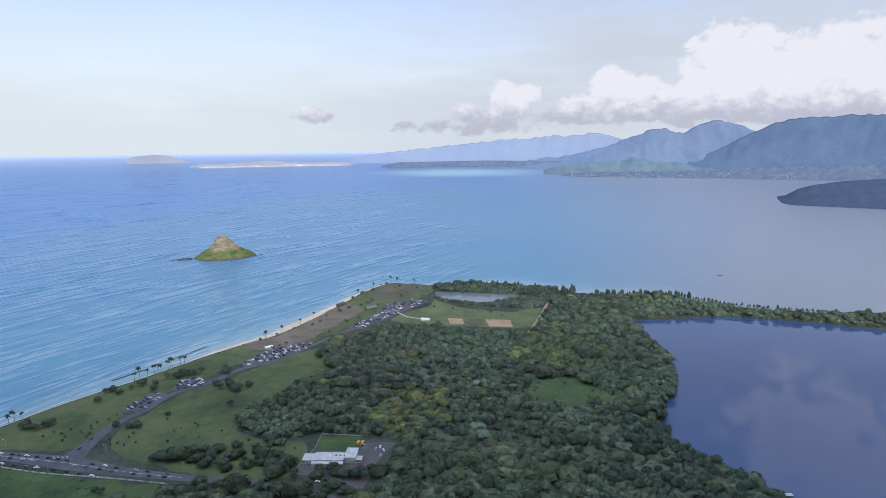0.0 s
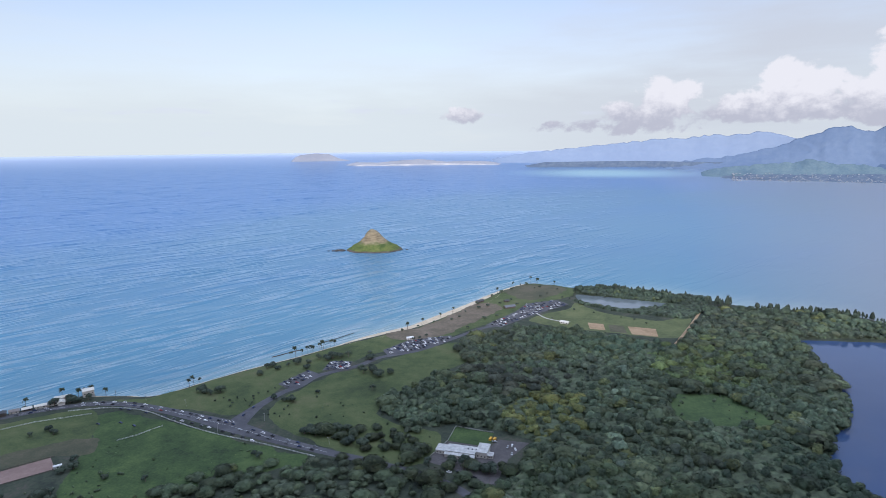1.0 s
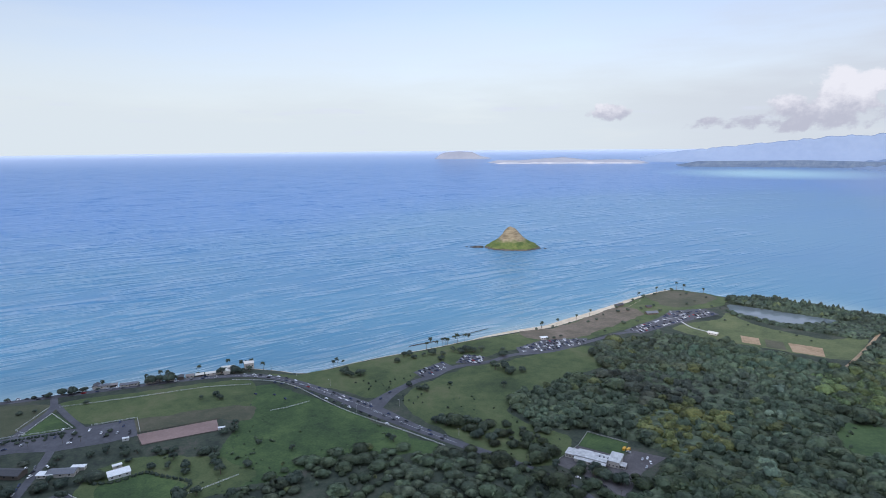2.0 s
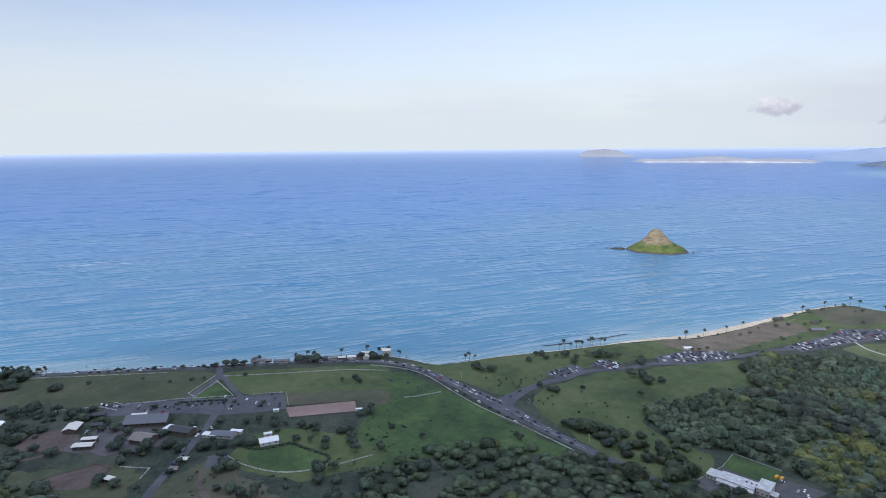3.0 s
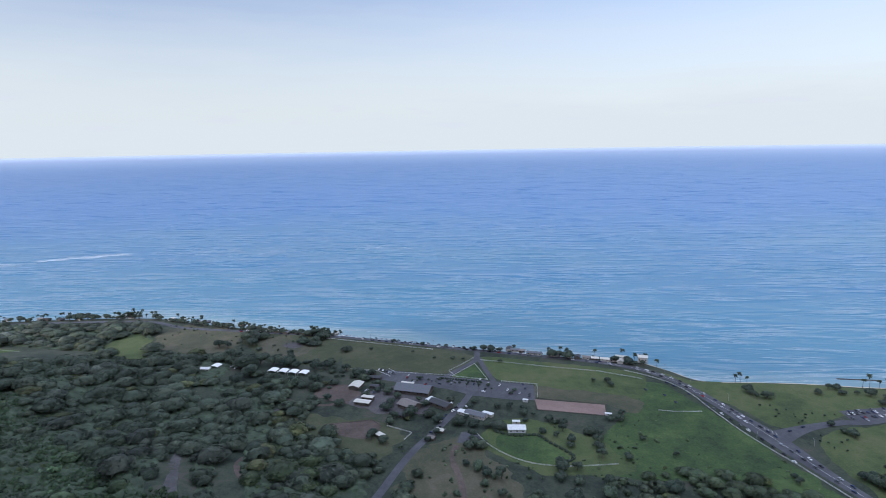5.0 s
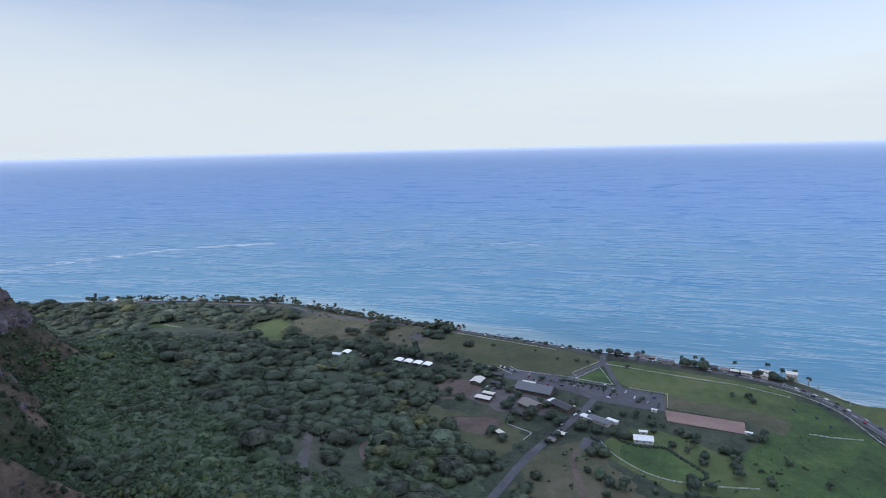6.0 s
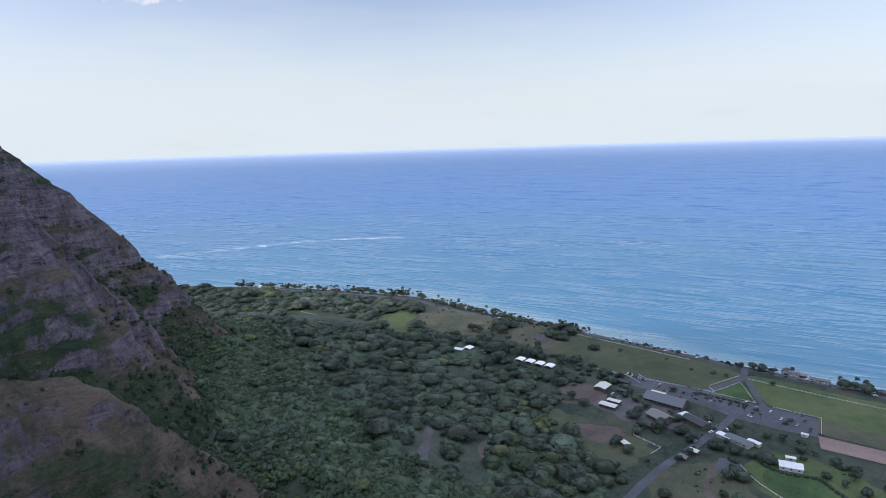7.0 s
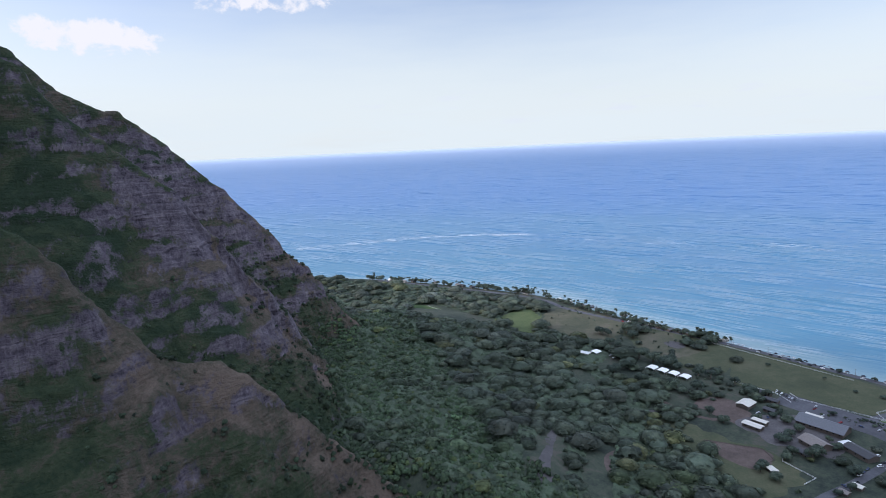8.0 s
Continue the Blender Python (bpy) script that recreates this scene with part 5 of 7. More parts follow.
WOOD_A = [(-218, 601), (-222, 640), (-208, 660), (-188, 715), (-141, 753), (-187, 822), (-163, 890), (-91, 950), (-26, 950), (65, 920), (135, 900), (172, 1003), (216, 1117), (291, 1140),
          (430, 1126), (518, 1038), (640, 990), (780, 985), (780, 915), (700, 928), (604, 972), (490, 1006), (400, 1002), (314, 988), (316, 900), (318, 844), (305, 776), (300, 735), (279, 684), (250, 645),
          (228, 588), (232, 557), (252, 524), (274, 499), (284, 470), (300, 434), (370, 375), (330, 330), (-60, 400), (-66, 470), (-45, 520), (-48, 568), (-90, 580), (-136, 584), (-178, 568)]
CLEAR = [(90, 640), (105, 722), (164, 732), (208, 664), (191, 640), (140, 634)]
POND_N = [(-26, 1215), (-20, 1244), (53, 1262), (156, 1222), (230, 1195), (202, 1140), (150, 1172), (38, 1200)]
POND_S = [(-24, 1150), (-10, 1120), (56, 1078), (169, 1054), (208, 1118), (226, 1165), (150, 1150), (122, 1114), (52, 1098)]
BELT = [(-372, 330), (-362, 395), (-343, 432), (-309, 455), (-251, 476), (-178, 490), (-150, 500), (-130, 495), (-70, 470), (-60, 400), (-150, 380), (-250, 330), (-330, 290)]
LAWN_EDGE = [(-250, 525), (-228, 560), (-190, 570), (-150, 556), (-148, 510), (-200, 502)]
WEST = [(-1330, -760), (-1270, -560), (-1216, -299), (-1130, -110), (-1063, -40), (-1000, -45), (-920, -30), (-890, 20), (-867, 41), (-820, 60), (-771, 36), (-721, 92), (-690, 100), (-640, 85),
        (-590, 78), (-540, 118), (-507, 155), (-455, 137), (-400, 100), (-380, 20), (-430, -90), (-500, -200), (-560, -230), (-700, -270), (-850, -300), (-950, -420), (-1050, -600), (-1150, -800)]
UNDER_CLIFF = [(-960, -330), (-850, -310), (-700, -280), (-560, -240), (-430, -95), (-380, 20), (-430, 40), (-520, -60), (-640, -110), (-760, -170), (-880, -250)]
CLIFF_FOOT = [(-960, -330), (-930, -520), (-620, -430), (-470, -330), (-300, -190), (-300, 60), (-400, 60), (-440, -90), (-560, -235), (-700, -275), (-850, -305)]
rg = np.random.default_rng(11)


def below_cliffs(x, y):
    return np.where(mountain_height(x, y) < ground_height(x, y) + 16, 0.9, 0.0)




def thin(lo, hi, scale=70.0, seed=3):
    return lambda x, y: lo + (hi - lo) * np.clip((fbm(x / scale, y / scale, 3, seed) - 0.35) * 3.4, 0, 1)


def two(poly, spacing, rad, kind, hue, keep=1.0, avoid=()):
    x, y = scatter(poly, spacing, rg, keep, avoid)
    return (x, y, rad, kind, hue)


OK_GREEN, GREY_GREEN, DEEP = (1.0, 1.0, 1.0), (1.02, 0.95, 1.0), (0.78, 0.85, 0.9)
HALL_YARD = [(-150, 500), (-138, 586), (-80, 584), (-44, 566), (-58, 526), (-64, 466), (-114, 488)]
LANE_GAP = [(124, 900), (136, 932), (176, 1053), (203, 1140), (214, 1136), (188, 1050), (148, 932), (138, 900)]
GAPS = (CLEAR, HALL_YARD, LANE_GAP)
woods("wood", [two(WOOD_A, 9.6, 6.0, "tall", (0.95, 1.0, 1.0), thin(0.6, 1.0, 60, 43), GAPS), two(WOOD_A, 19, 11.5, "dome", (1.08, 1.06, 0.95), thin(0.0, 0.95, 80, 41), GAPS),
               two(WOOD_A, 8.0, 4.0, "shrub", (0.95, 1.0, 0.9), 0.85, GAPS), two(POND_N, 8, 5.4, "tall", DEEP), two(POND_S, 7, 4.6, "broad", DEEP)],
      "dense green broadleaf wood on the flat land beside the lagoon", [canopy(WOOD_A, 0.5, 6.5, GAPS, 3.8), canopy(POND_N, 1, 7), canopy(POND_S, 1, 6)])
woods("tree_belt", [two(BELT, 12, 7.6, "dome", (1.05, 1.08, 0.98), thin(0.3, 1.0)), two(BELT, 9, 3.6, "bush", OK_GREEN, thin(0.1, 0.6, 50, 9)),
                    two(LAWN_EDGE, 11, 6.4, "broad", (0.85, 0.88, 0.85), thin(0.1, 0.9, 30, 4))],
      "belt of round scrubby trees below the highway pasture")
SHADE = np.array([(-100, 503, 1.05), (-84, 501, 1.0), (-118, 499, 0.75), (-70, 512, 0.8), (-62, 500, 1.1), (-48, 520, 1.0), (-40, 545, 0.9), (-150, 520, 0.9), (-165, 538, 1.0), (-186, 545, 1.1), (-205, 535, 1.0), (-176, 522, 1.1),
                  (-158, 502, 0.9), (-226, 548, 0.8), (-240, 530, 0.9), (-262, 536, 0.9), (-206, 512, 0.8), (-222, 490, 1.0), (-204, 486, 1.0), (-186, 482, 1.1), (-166, 480, 1.1), (-146, 474, 1.1), (-128, 470, 1.1), (-108, 462, 1.2)])
woods("shade_grove", [(SHADE[:, 0], SHADE[:, 1], 10.5 * SHADE[:, 2], "dome", (0.86, 0.84, 0.70))], "wide flat topped shade trees round the hall and the lawn edge")
ROAD_WAY = [(-395, 75), (-380, 95), (-452, 168), (-505, 240), (-545, 268), (-560, 255), (-522, 215), (-470, 145)]
TENTS = (ROAD_WAY, [(-795, 84), (-805, 102), (-752, 168), (-722, 168), (-722, 140)], [(-845, 18), (-845, 58), (-805, 62), (-800, 10)])
OPEN_W = ([(-1060, -290), (-1075, -245), (-967, -112), (-900, -130), (-885, -190), (-920, -255)], [(-1050, -62), (-1010, -112), (-930, -96), (-900, -50), (-985, -40)], [(-455, -30), (-500, -34), (-560, -24), (-590, -14), (-570, 0), (-520, 2), (-470, 4)], [(-455, 22), (-500, 16), (-560, 26), (-592, 48), (-570, 58), (-530, 38), (-470, 38)], [(-700, 20), (-760, 0), (-775, 20), (-715, 45)])
# grey green trees; the extra blue in their tints is painted haze
woods("west_wood", [two(WEST, 18, 12.0, "dome", (0.86, 0.84, 0.95), thin(0.45, 1.0, 75, 8), (UNDER_CLIFF,) + OPEN_W + TENTS), two(WEST, 13, 6.2, "dome", (0.80, 0.80, 0.90), thin(0.1, 0.8, 50, 18), (UNDER_CLIFF,) + OPEN_W + TENTS),
                    two(WEST, 7.6, 3.4, "shrub", (0.68, 0.73, 0.72), thin(0.35, 0.95, 45, 12), OPEN_W + TENTS),
                    two(UNDER_CLIFF, 4.7, 3.2, "shrub", (0.56, 0.68, 0.54), thin(0.75, 1.0, 40, 14)), two(UNDER_CLIFF, 10, 4.2, "bush", (0.56, 0.68, 0.54), thin(0.2, 0.9, 40, 15)),
                    two(UNDER_CLIFF, 24, 7.5, "dome", (0.9, 0.95, 0.9), 0.5), two(CLIFF_FOOT, 5.0, 3.2, "shrub", (0.56, 0.68, 0.54), below_cliffs),
                    two(CLIFF_FOOT, 12, 4.4, "bush", (0.56, 0.68, 0.54), below_cliffs)],
      "wide wood of domed grey green trees below the cliffs", [canopy(WEST, -0.8, 4.6, OPEN_W, 4.6)], 0.7)
THIN_A = [(-470, 235), (-400, 185), (-335, 255), (-345, 335), (-390, 300), (-440, 262)]
THIN_B = [(-770, 50), (-735, 125), (-690, 112), (-650, 140), (-605, 118), (-560, 135), (-510, 175), (-470, 195), (-420, 165), (-390, 95), (-455, 120), (-540, 105), (-600, 70), (-690, 85)]
THIN_C = [(-700, 205), (-745, 175), (-800, 100), (-770, 80), (-720, 140), (-680, 130)]
THIN_D = [(-735, 190), (-690, 140), (-640, 128), (-620, 150), (-660, 140), (-700, 185), (-720, 215)]
THIN_E = [(-770, 150), (-800, 120), (-830, 80), (-880, 70), (-900, 95), (-840, 110), (-800, 150), (-775, 180)]
THIN_F = [(-925, 150), (-905, 215), (-880, 205), (-850, 180), (-870, 165), (-895, 170)]
woods("ranch_grove", [two(THIN_D, 12, 6.0, "dome", (0.85, 0.84, 0.95), thin(0.2, 0.9, 30, 34), TENTS), two(THIN_E, 15, 7.6, "dome", (0.8, 0.8, 0.92), thin(0.1, 0.8, 40, 35), TENTS), two(THIN_F, 12, 7.4, "dome", (0.7, 0.74, 0.8), 0.7), two(THIN_A, 15, 5.6, "broad", (0.8, 0.85, 0.85), thin(0.1, 0.6, 40, 31)), two(THIN_B, 13, 8.0, "dome", (0.95, 0.94, 1.0), thin(0.3, 0.95, 50, 32), TENTS),
                      two(THIN_C, 14, 7.4, "dome", (0.85, 0.86, 0.92), thin(0.2, 0.85, 45, 33), TENTS)], "loose groves of domed grey green trees round the ranch")
RANCH_DOMES = np.array([(-857, 181, 11.9), (-811, 217, 13.5), (-768, 181, 14.1), (-737, 177, 11.1), (-925, 100, 14.8), (-928, 117, 11.9), (-834, 126, 6.8), 
                        (-811, 77, 19.7), (-718, 122, 16.7), (-694, 146, 10.5), (-696, 208, 9.5), (-674, 219, 8.2), (-790, 128, 10.4), (-563, 241, 9.3), (-533, 260, 10.0), (-504, 294, 7.9), 
                        (-590, 280, 6.5), (-591, 249, 6.4), (-489, 354, 7.1), (-453, 372, 6.0), (-567, 217, 7.2), (-575, 201, 7.2), (-478, 260, 6.6)])
woods("ranch_trees", [(RANCH_DOMES[:, 0], RANCH_DOMES[:, 1], RANCH_DOMES[:, 2], "dome", (0.74, 0.75, 0.78))], "wide dark rain trees between the ranch buildings and the shore road")
RANCH_SCRUB = [(-540, 110), (-400, 90), (-330, 270), (-360, 400), (-430, 430), (-520, 360), (-470, 340), (-415, 320), (-440, 270), (-500, 235)]
HIGH_SCRUB = [(-520, 515), (-330, 498), (-255, 480), (-345, 400), (-420, 345), (-480, 450)]
PARK_SCRUB = [(-300, 520), (-340, 560), (-330, 640), (-230, 600), (-150, 560), (-160, 505)]
SHORE_SCRUB = [(-1000, -30), (-1050, 10), (-900, 200), (-760, 190), (-700, 150), (-800, 60), (-880, 30)]
woods("pasture_scrub", [two(RANCH_SCRUB, 10, 2.2, "bush", (0.95, 1.0, 0.9), thin(0.0, 0.5, 40, 21), (ROAD_WAY,)), two(HIGH_SCRUB, 11, 1.5, "bush", (1.0, 1.1, 0.85), thin(0.0, 0.5, 35, 22)),
                        two(PARK_SCRUB, 13, 1.8, "bush", (0.8, 0.85, 0.8), thin(0.0, 0.4, 30, 23)), two(SHORE_SCRUB, 12, 2.6, "bush", (0.8, 0.82, 0.85), thin(0.0, 0.55, 45, 24)),
                        two(CLEAR, 9, 2.4, "bush", OK_GREEN, thin(0.0, 0.5, 25, 25))], "low shrubs and tussocks scattered over the pastures")


def on_slopes(n, box_, seed):
    """Places on the mountain that are not too steep for bushes."""
    g = np.random.default_rng(seed)
    x, y = g.uniform(box_[0], box_[1], n), g.uniform(box_[2], box_[3], n)
    h = mountain_height(x, y)
    sl = np.hypot(mountain_height(x + 4, y) - h, mountain_height(x, y + 4) - h) / 4
    low = np.clip((150 - h) / 80, 0, 1) * 0.25
    ok = (h > ground_height(x, y)) & (sl < 1.3 + 3 * low) & (fbm(x / 50, y / 50, 3, 101) + low > 0.47)
    ok &= h < 190
    return x[ok], y[ok]


bx, by = on_slopes(15000, (-900, -230, -760, -80), 7)
woods("mountain_scrub", [(bx, by, 3.0, "bush", (0.42, 0.50, 0.44))], "dark shrubs clinging to the mountain ledges")

# painted lines on the highway
for off in (-0.2,):
    pts = [(-620, 499.5 + off), (-575, 536 + off), (-530, 550 + off), (-489, 550 + off), (-424, 540 + off), (-361, 527 + off), (-300, 511 + off), (-242, 500 + off)]
    ribbon("road_line", pts, 0.2, G3 + 0.09, WHITE, "white painted line on the highway", "road line")
for k in range(5):
    ribbon("road_marking", [(-390 + 4.4 * k, 540), (-386 + 4.4 * k, 536.5)], 0.3, G3 + 0.10, WHITE, "white painted hatching at the junction", "road marking")
# ================= single trees =================


def tree_proto(name, kind, seed, radius, height, label, category="tree", stem=0.42):
    t = thing(name, label, category)
    rng = random.Random(seed)
    bm = bmesh.new()
    top = height * stem
    tube(bm, [(0, 0, -0.3), (0.1, 0, top * 0.5), (rng.uniform(-0.3, 0.3), rng.uniform(-0.3, 0.3), top)], [radius * 0.09, radius * 0.07, radius * 0.06], 7)
    for i in range(5):
        a = i * 1.256 + rng.uniform(-0.3, 0.3)
        tube(bm, [(0, 0, top * 0.8), (math.cos(a) * radius * 0.3, math.sin(a) * radius * 0.3, height * 0.55), (math.cos(a) * radius * 0.6, math.sin(a) * radius * 0.6, height * 0.72)],
             [radius * 0.05, radius * 0.035, radius * 0.015], 5)
    part("trunk", bm, BARK, t)
    V, F = pointed(crown_arrays(seed, 190, 1.1, 7, 0.14)) if kind == "pine" else crown_arrays(seed, 150, 0.7 if kind == "broad" else 1.1, 7, 0.15)
    V = V * np.array([radius, radius, (height - top * 0.8) / (0.95 if kind == "broad" else 1.5)]) + np.array([0, 0, top * 0.8])
    me = mesh_from("crown", V, F, False)
    me.materials.append(LEAF_ONE)
    share("crown", me, t, Matrix())
    return t


def palm_proto(seed, height):
    t = thing("palm_tree", "slender coconut palm with a feathery green crown", "palm tree", "palms along the shore")
    rng = random.Random(seed)
    lean = rng.uniform(0.4, 1.6)
    pts = [(lean * (k / 5) ** 2, 0, -0.3 + height * k / 5) for k in range(6)]
    bm = bmesh.new()
    tube(bm, pts, [0.34, 0.25, 0.22, 0.2, 0.19, 0.17], 7)
    part("trunk", bm, BARK, t)
    bm = bmesh.new()
    hx = Vector(pts[-1])
    for i in range(22):
        a, up, ln = i * 2.4, rng.uniform(-0.5, 0.9), rng.uniform(3.2, 4.6)
        d = Vector((math.cos(a), math.sin(a), 0))
        s = Vector((-math.sin(a), math.cos(a), 0))
        prev = None
        for k in range(6):
            q = k / 5
            c = hx + d * ln * q * (1 - 0.22 * q * q) + Vector((0, 0, ln * (up * q - (0.55 + 0.6 * max(up, 0)) * q * q)))
            w = 0.62 * math.sin(math.pi * min(0.12 + 0.85 * q, 1)) + 0.05
            row = [bm.verts.new(c + s * w - Vector((0, 0, 0.4 * w))), bm.verts.new(c), bm.verts.new(c - s * w - Vector((0, 0, 0.4 * w)))]
            if prev:
                bm.faces.new((prev[0], prev[1], row[1], row[0]))
                bm.faces.new((prev[1], prev[2], row[2], row[1]))
            prev = row
    part("crown", bm, PALM_LEAF, t)
    return t


def plant(protos, places, group="", lo=0.85, hi=1.15, seed=1):
    """Copies of the prototypes at the places; the first ones are moved, not copied."""
    rng = random.Random(seed)
    for i, p in enumerate(places):
        s = rng.uniform(lo, hi) * (p[2] if len(p) > 2 else 1.0)
        src = protos[i % len(protos)]
        o = copy_thing(src, pose(p[0], p[1], zat(p[0], p[1]), 0, 0, rng.uniform(0, 360)))
        o.scale = (s, s, s * rng.uniform(0.9, 1.12))
        if group:
            tagged(o, group=group)


def discard(protos):
    for p in protos:
        for o in (*p.children_recursive, p):
            bpy.data.objects.remove(o)


PALMS = [palm_proto(1, 12.5), palm_proto(2, 14.5), palm_proto(3, 11.0)]
plant(PALMS, [(-486, 619), (-479, 619), (-474, 624), (-406, 736), (-402, 743), (-395, 749), (-393, 763), (-389, 765), (-387, 767), (-377, 770), (-385, 792), (-381, 790), (-368, 788),
              (-362, 787), (-709, 436), (-668, 468), (-656, 480), (-650, 486), (-627, 515), (-609, 548), (-598, 560), (-596, 566), (-590, 570), (-567, 570)], seed=3)
plant(PALMS, [(-288, 915), (-268, 935), (-284, 905), (-245, 975), (-232, 1010), (-175, 1170), (-150, 1225), (-118, 1279), (-104, 1276), (-66, 1270)], seed=4)
rr = random.Random(8)
SHORE_W = curve([(-1290, -440), (-1240, -290), (-1150, -65), (-1066, 22), (-994, 98), (-892, 218), (-800, 322)], 5.0)
plant(PALMS, [(SHORE_W[k][0] + rr.uniform(-9, 2), SHORE_W[k][1] + rr.uniform(-3, 3), rr.uniform(0.7, 1.0)) for k in sorted(rr.sample([k for k in range(len(SHORE_W) - 24) if (k * 7 // 60) % 3 != 1], 84))], seed=5)
plant(PALMS, [(-1160 + rr.uniform(-16, 16), -80 + rr.uniform(-20, 20), rr.uniform(0.8, 1.1)) for k in range(12)] + [(-905 + rr.uniform(-12, 10), 200 + rr.uniform(-14, 14), rr.uniform(0.8, 1.1)) for k in range(10)], seed=6)
plant(PALMS, [(-652, 256), (-648, 262), (-640, 283), (-660, 266), (-620, 300), (-612, 312), (-600, 322), (-586, 332)], seed=7, lo=0.5, hi=0.7)
discard(PALMS)

SPREAD = [tree_proto("shade_tree", "broad", 101, 6.0, 7.5, "broad dark green shade tree on the grass"), tree_proto("shade_tree", "broad", 102, 5.2, 7.0, "broad dark green shade tree on the grass"),
          tree_proto("shade_tree", "tall", 103, 4.6, 8.5, "round dark green tree on the grass")]
plant(SPREAD, [(-456, 603), (-448, 600, 0.8), (-440, 597), (-432, 605), (-415, 668), (-418, 690), (-415, 700, 0.8), (-401, 691), (-393, 705, 0.8), (-385, 717), (-364, 702, 0.9), (-364, 740),
               (-346, 746), (-337, 752), (-327, 757, 1.1), (-352, 738), (-372, 722, 0.7), (-300, 770), (-292, 756, 0.9)], "trees in the beach park", 1.0, 1.4, 11)
plant(SPREAD, [(-359, 604, 0.6), (-343, 600, 0.7), (-331, 599, 0.8), (-336, 603, 0.7), (-314, 631, 0.6), (-251, 653, 0.65), (-277, 534, 1.1), (-251, 545, 1.1), (-262, 540), (-268, 528), (-240, 548),
               (-258, 532, 1.1), (-281, 530, 0.8), (-211, 519), (-267, 703, 1.2), (-275, 712, 1.1), (-259, 697, 1.1), (-283, 703), (-290, 716, 0.9), (-248, 710, 0.9), (-212, 530), (-225, 520), (-118, 508, 0.95), (-104, 504, 1.1), (-92, 499, 1.2), (-80, 496, 1.3), (-138, 498, 1.0)],
      "trees on the park lawn", 1.1, 1.5, 12)
plant(SPREAD, [(-289, 890, 0.6), (-272, 925, 0.5), (-249, 945, 0.6), (-224, 968, 0.6), (-214, 986, 0.6), (-187, 926, 0.6), (-200, 1078, 0.8), (-178, 1069, 0.7), (-182, 1140, 0.8), (-168, 1180, 0.7),
               (-151, 1210, 0.7), (-137, 1255, 0.6), (-126, 1258, 0.7), (-87, 1160, 0.6), (-76, 1185, 0.6), (-58, 1226, 0.6), (-258, 852, 0.7), (-242, 870, 0.7), (-250, 861, 0.6), (-158, 1090, 0.7),
               (-140, 1120, 0.6), (-125, 1090, 0.6), (-192, 1052, 0.7), (-210, 1020, 0.6), (-170, 985, 0.7), (-150, 1005, 0.6), (-105, 1225, 0.6), (-95, 1240, 0.6), (-45, 1160, 0.6), (-30, 1150, 0.6)],
      "trees on the point", seed=13)
plant(SPREAD, [(-20, 1075, 0.5), (15, 1062, 0.4), (60, 1040, 0.4), (82, 1032, 0.4), (100, 1012, 0.5), (-55, 1010, 0.5)], "trees on the sports field", seed=14)
LOW = [tree_proto("sapling", "tall", 111, 1.6, 3.6, "small young tree planted on the grass", "tree"), tree_proto("sapling", "tall", 112, 1.3, 3.0, "small young tree planted on the grass", "tree")]
plant(LOW, [(-401, 594), (-391, 593), (-405, 584), (-398, 579), (-422, 580), (-417, 590), (-384, 601), (-380, 596), (-383, 611), (-375, 578), (-376, 585), (-330, 576), (-341, 561), (-335, 564),
            (-326, 559), (-372, 631), (-374, 618), (-348, 572), (-330, 585), (-318, 566), (-395, 570), (-386, 588)], "young trees at the park entrance", seed=15)
# round trees of the ranch
plant(SPREAD, [(-640, 222, 1.1), (-622, 226), (-604, 246, 0.9), (-588, 248), (-575, 225, 1.2), (-566, 218, 1.1), (-600, 205, 1.1), (-612, 215), (-560, 240, 0.9), (-545, 245), (-530, 262, 1.1),
               (-536, 272), (-520, 275, 0.9), (-512, 285), (-500, 262, 1.2), (-488, 256, 1.1), (-480, 248, 0.9), (-560, 290, 0.8), (-570, 300, 0.8), (-548, 318, 0.8), (-540, 330, 0.9), (-530, 340, 0.7),
               (-520, 335, 0.9), (-512, 342, 0.8), (-497, 352, 0.9), (-482, 360), (-470, 350, 0.8), (-505, 328, 0.6), (-476, 330, 0.8), (-462, 338, 0.9), (-450, 346, 0.8), (-440, 338, 0.9),
               (-520, 230, 0.9), (-512, 218, 0.7), (-690, 210, 1.1), (-700, 220), (-708, 208, 1.2), (-720, 205, 1.2), (-733, 195, 1.1), (-745, 182), (-672, 214, 0.8), (-660, 222, 0.8), (-652, 212, 0.7),
               (-642, 232, 0.6), (-576, 205), (-566, 196, 0.9), (-548, 172, 1.2), (-540, 168), (-528, 178), (-645, 195, 0.8), (-650, 150, 1.0), (-662, 152, 0.8), (-634, 160)], "trees among the ranch buildings", 1.0, 1.4, 16)
plant(SPREAD, [(-410, 305, 1.2), (-396, 296, 1.1), (-402, 318), (-385, 306, 0.9), (-372, 330), (-420, 250, 1.1), (-432, 240), (-398, 238, 0.9), (-380, 262, 0.8), (-366, 288, 1.1), (-455, 232, 0.8),
               (-410, 352, 0.9), (-425, 360, 0.8), (-436, 368), (-446, 378, 0.9), (-398, 372, 0.7), (-420, 410, 0.6), (-380, 415, 0.7), (-468, 410, 0.8), (-462, 418, 0.9), (-470, 428, 0.8), (-340, 372, 1.1),
               (-310, 480, 0.7), (-300, 474, 0.8)], "round trees in the pasture", 1.0, 1.4, 17)
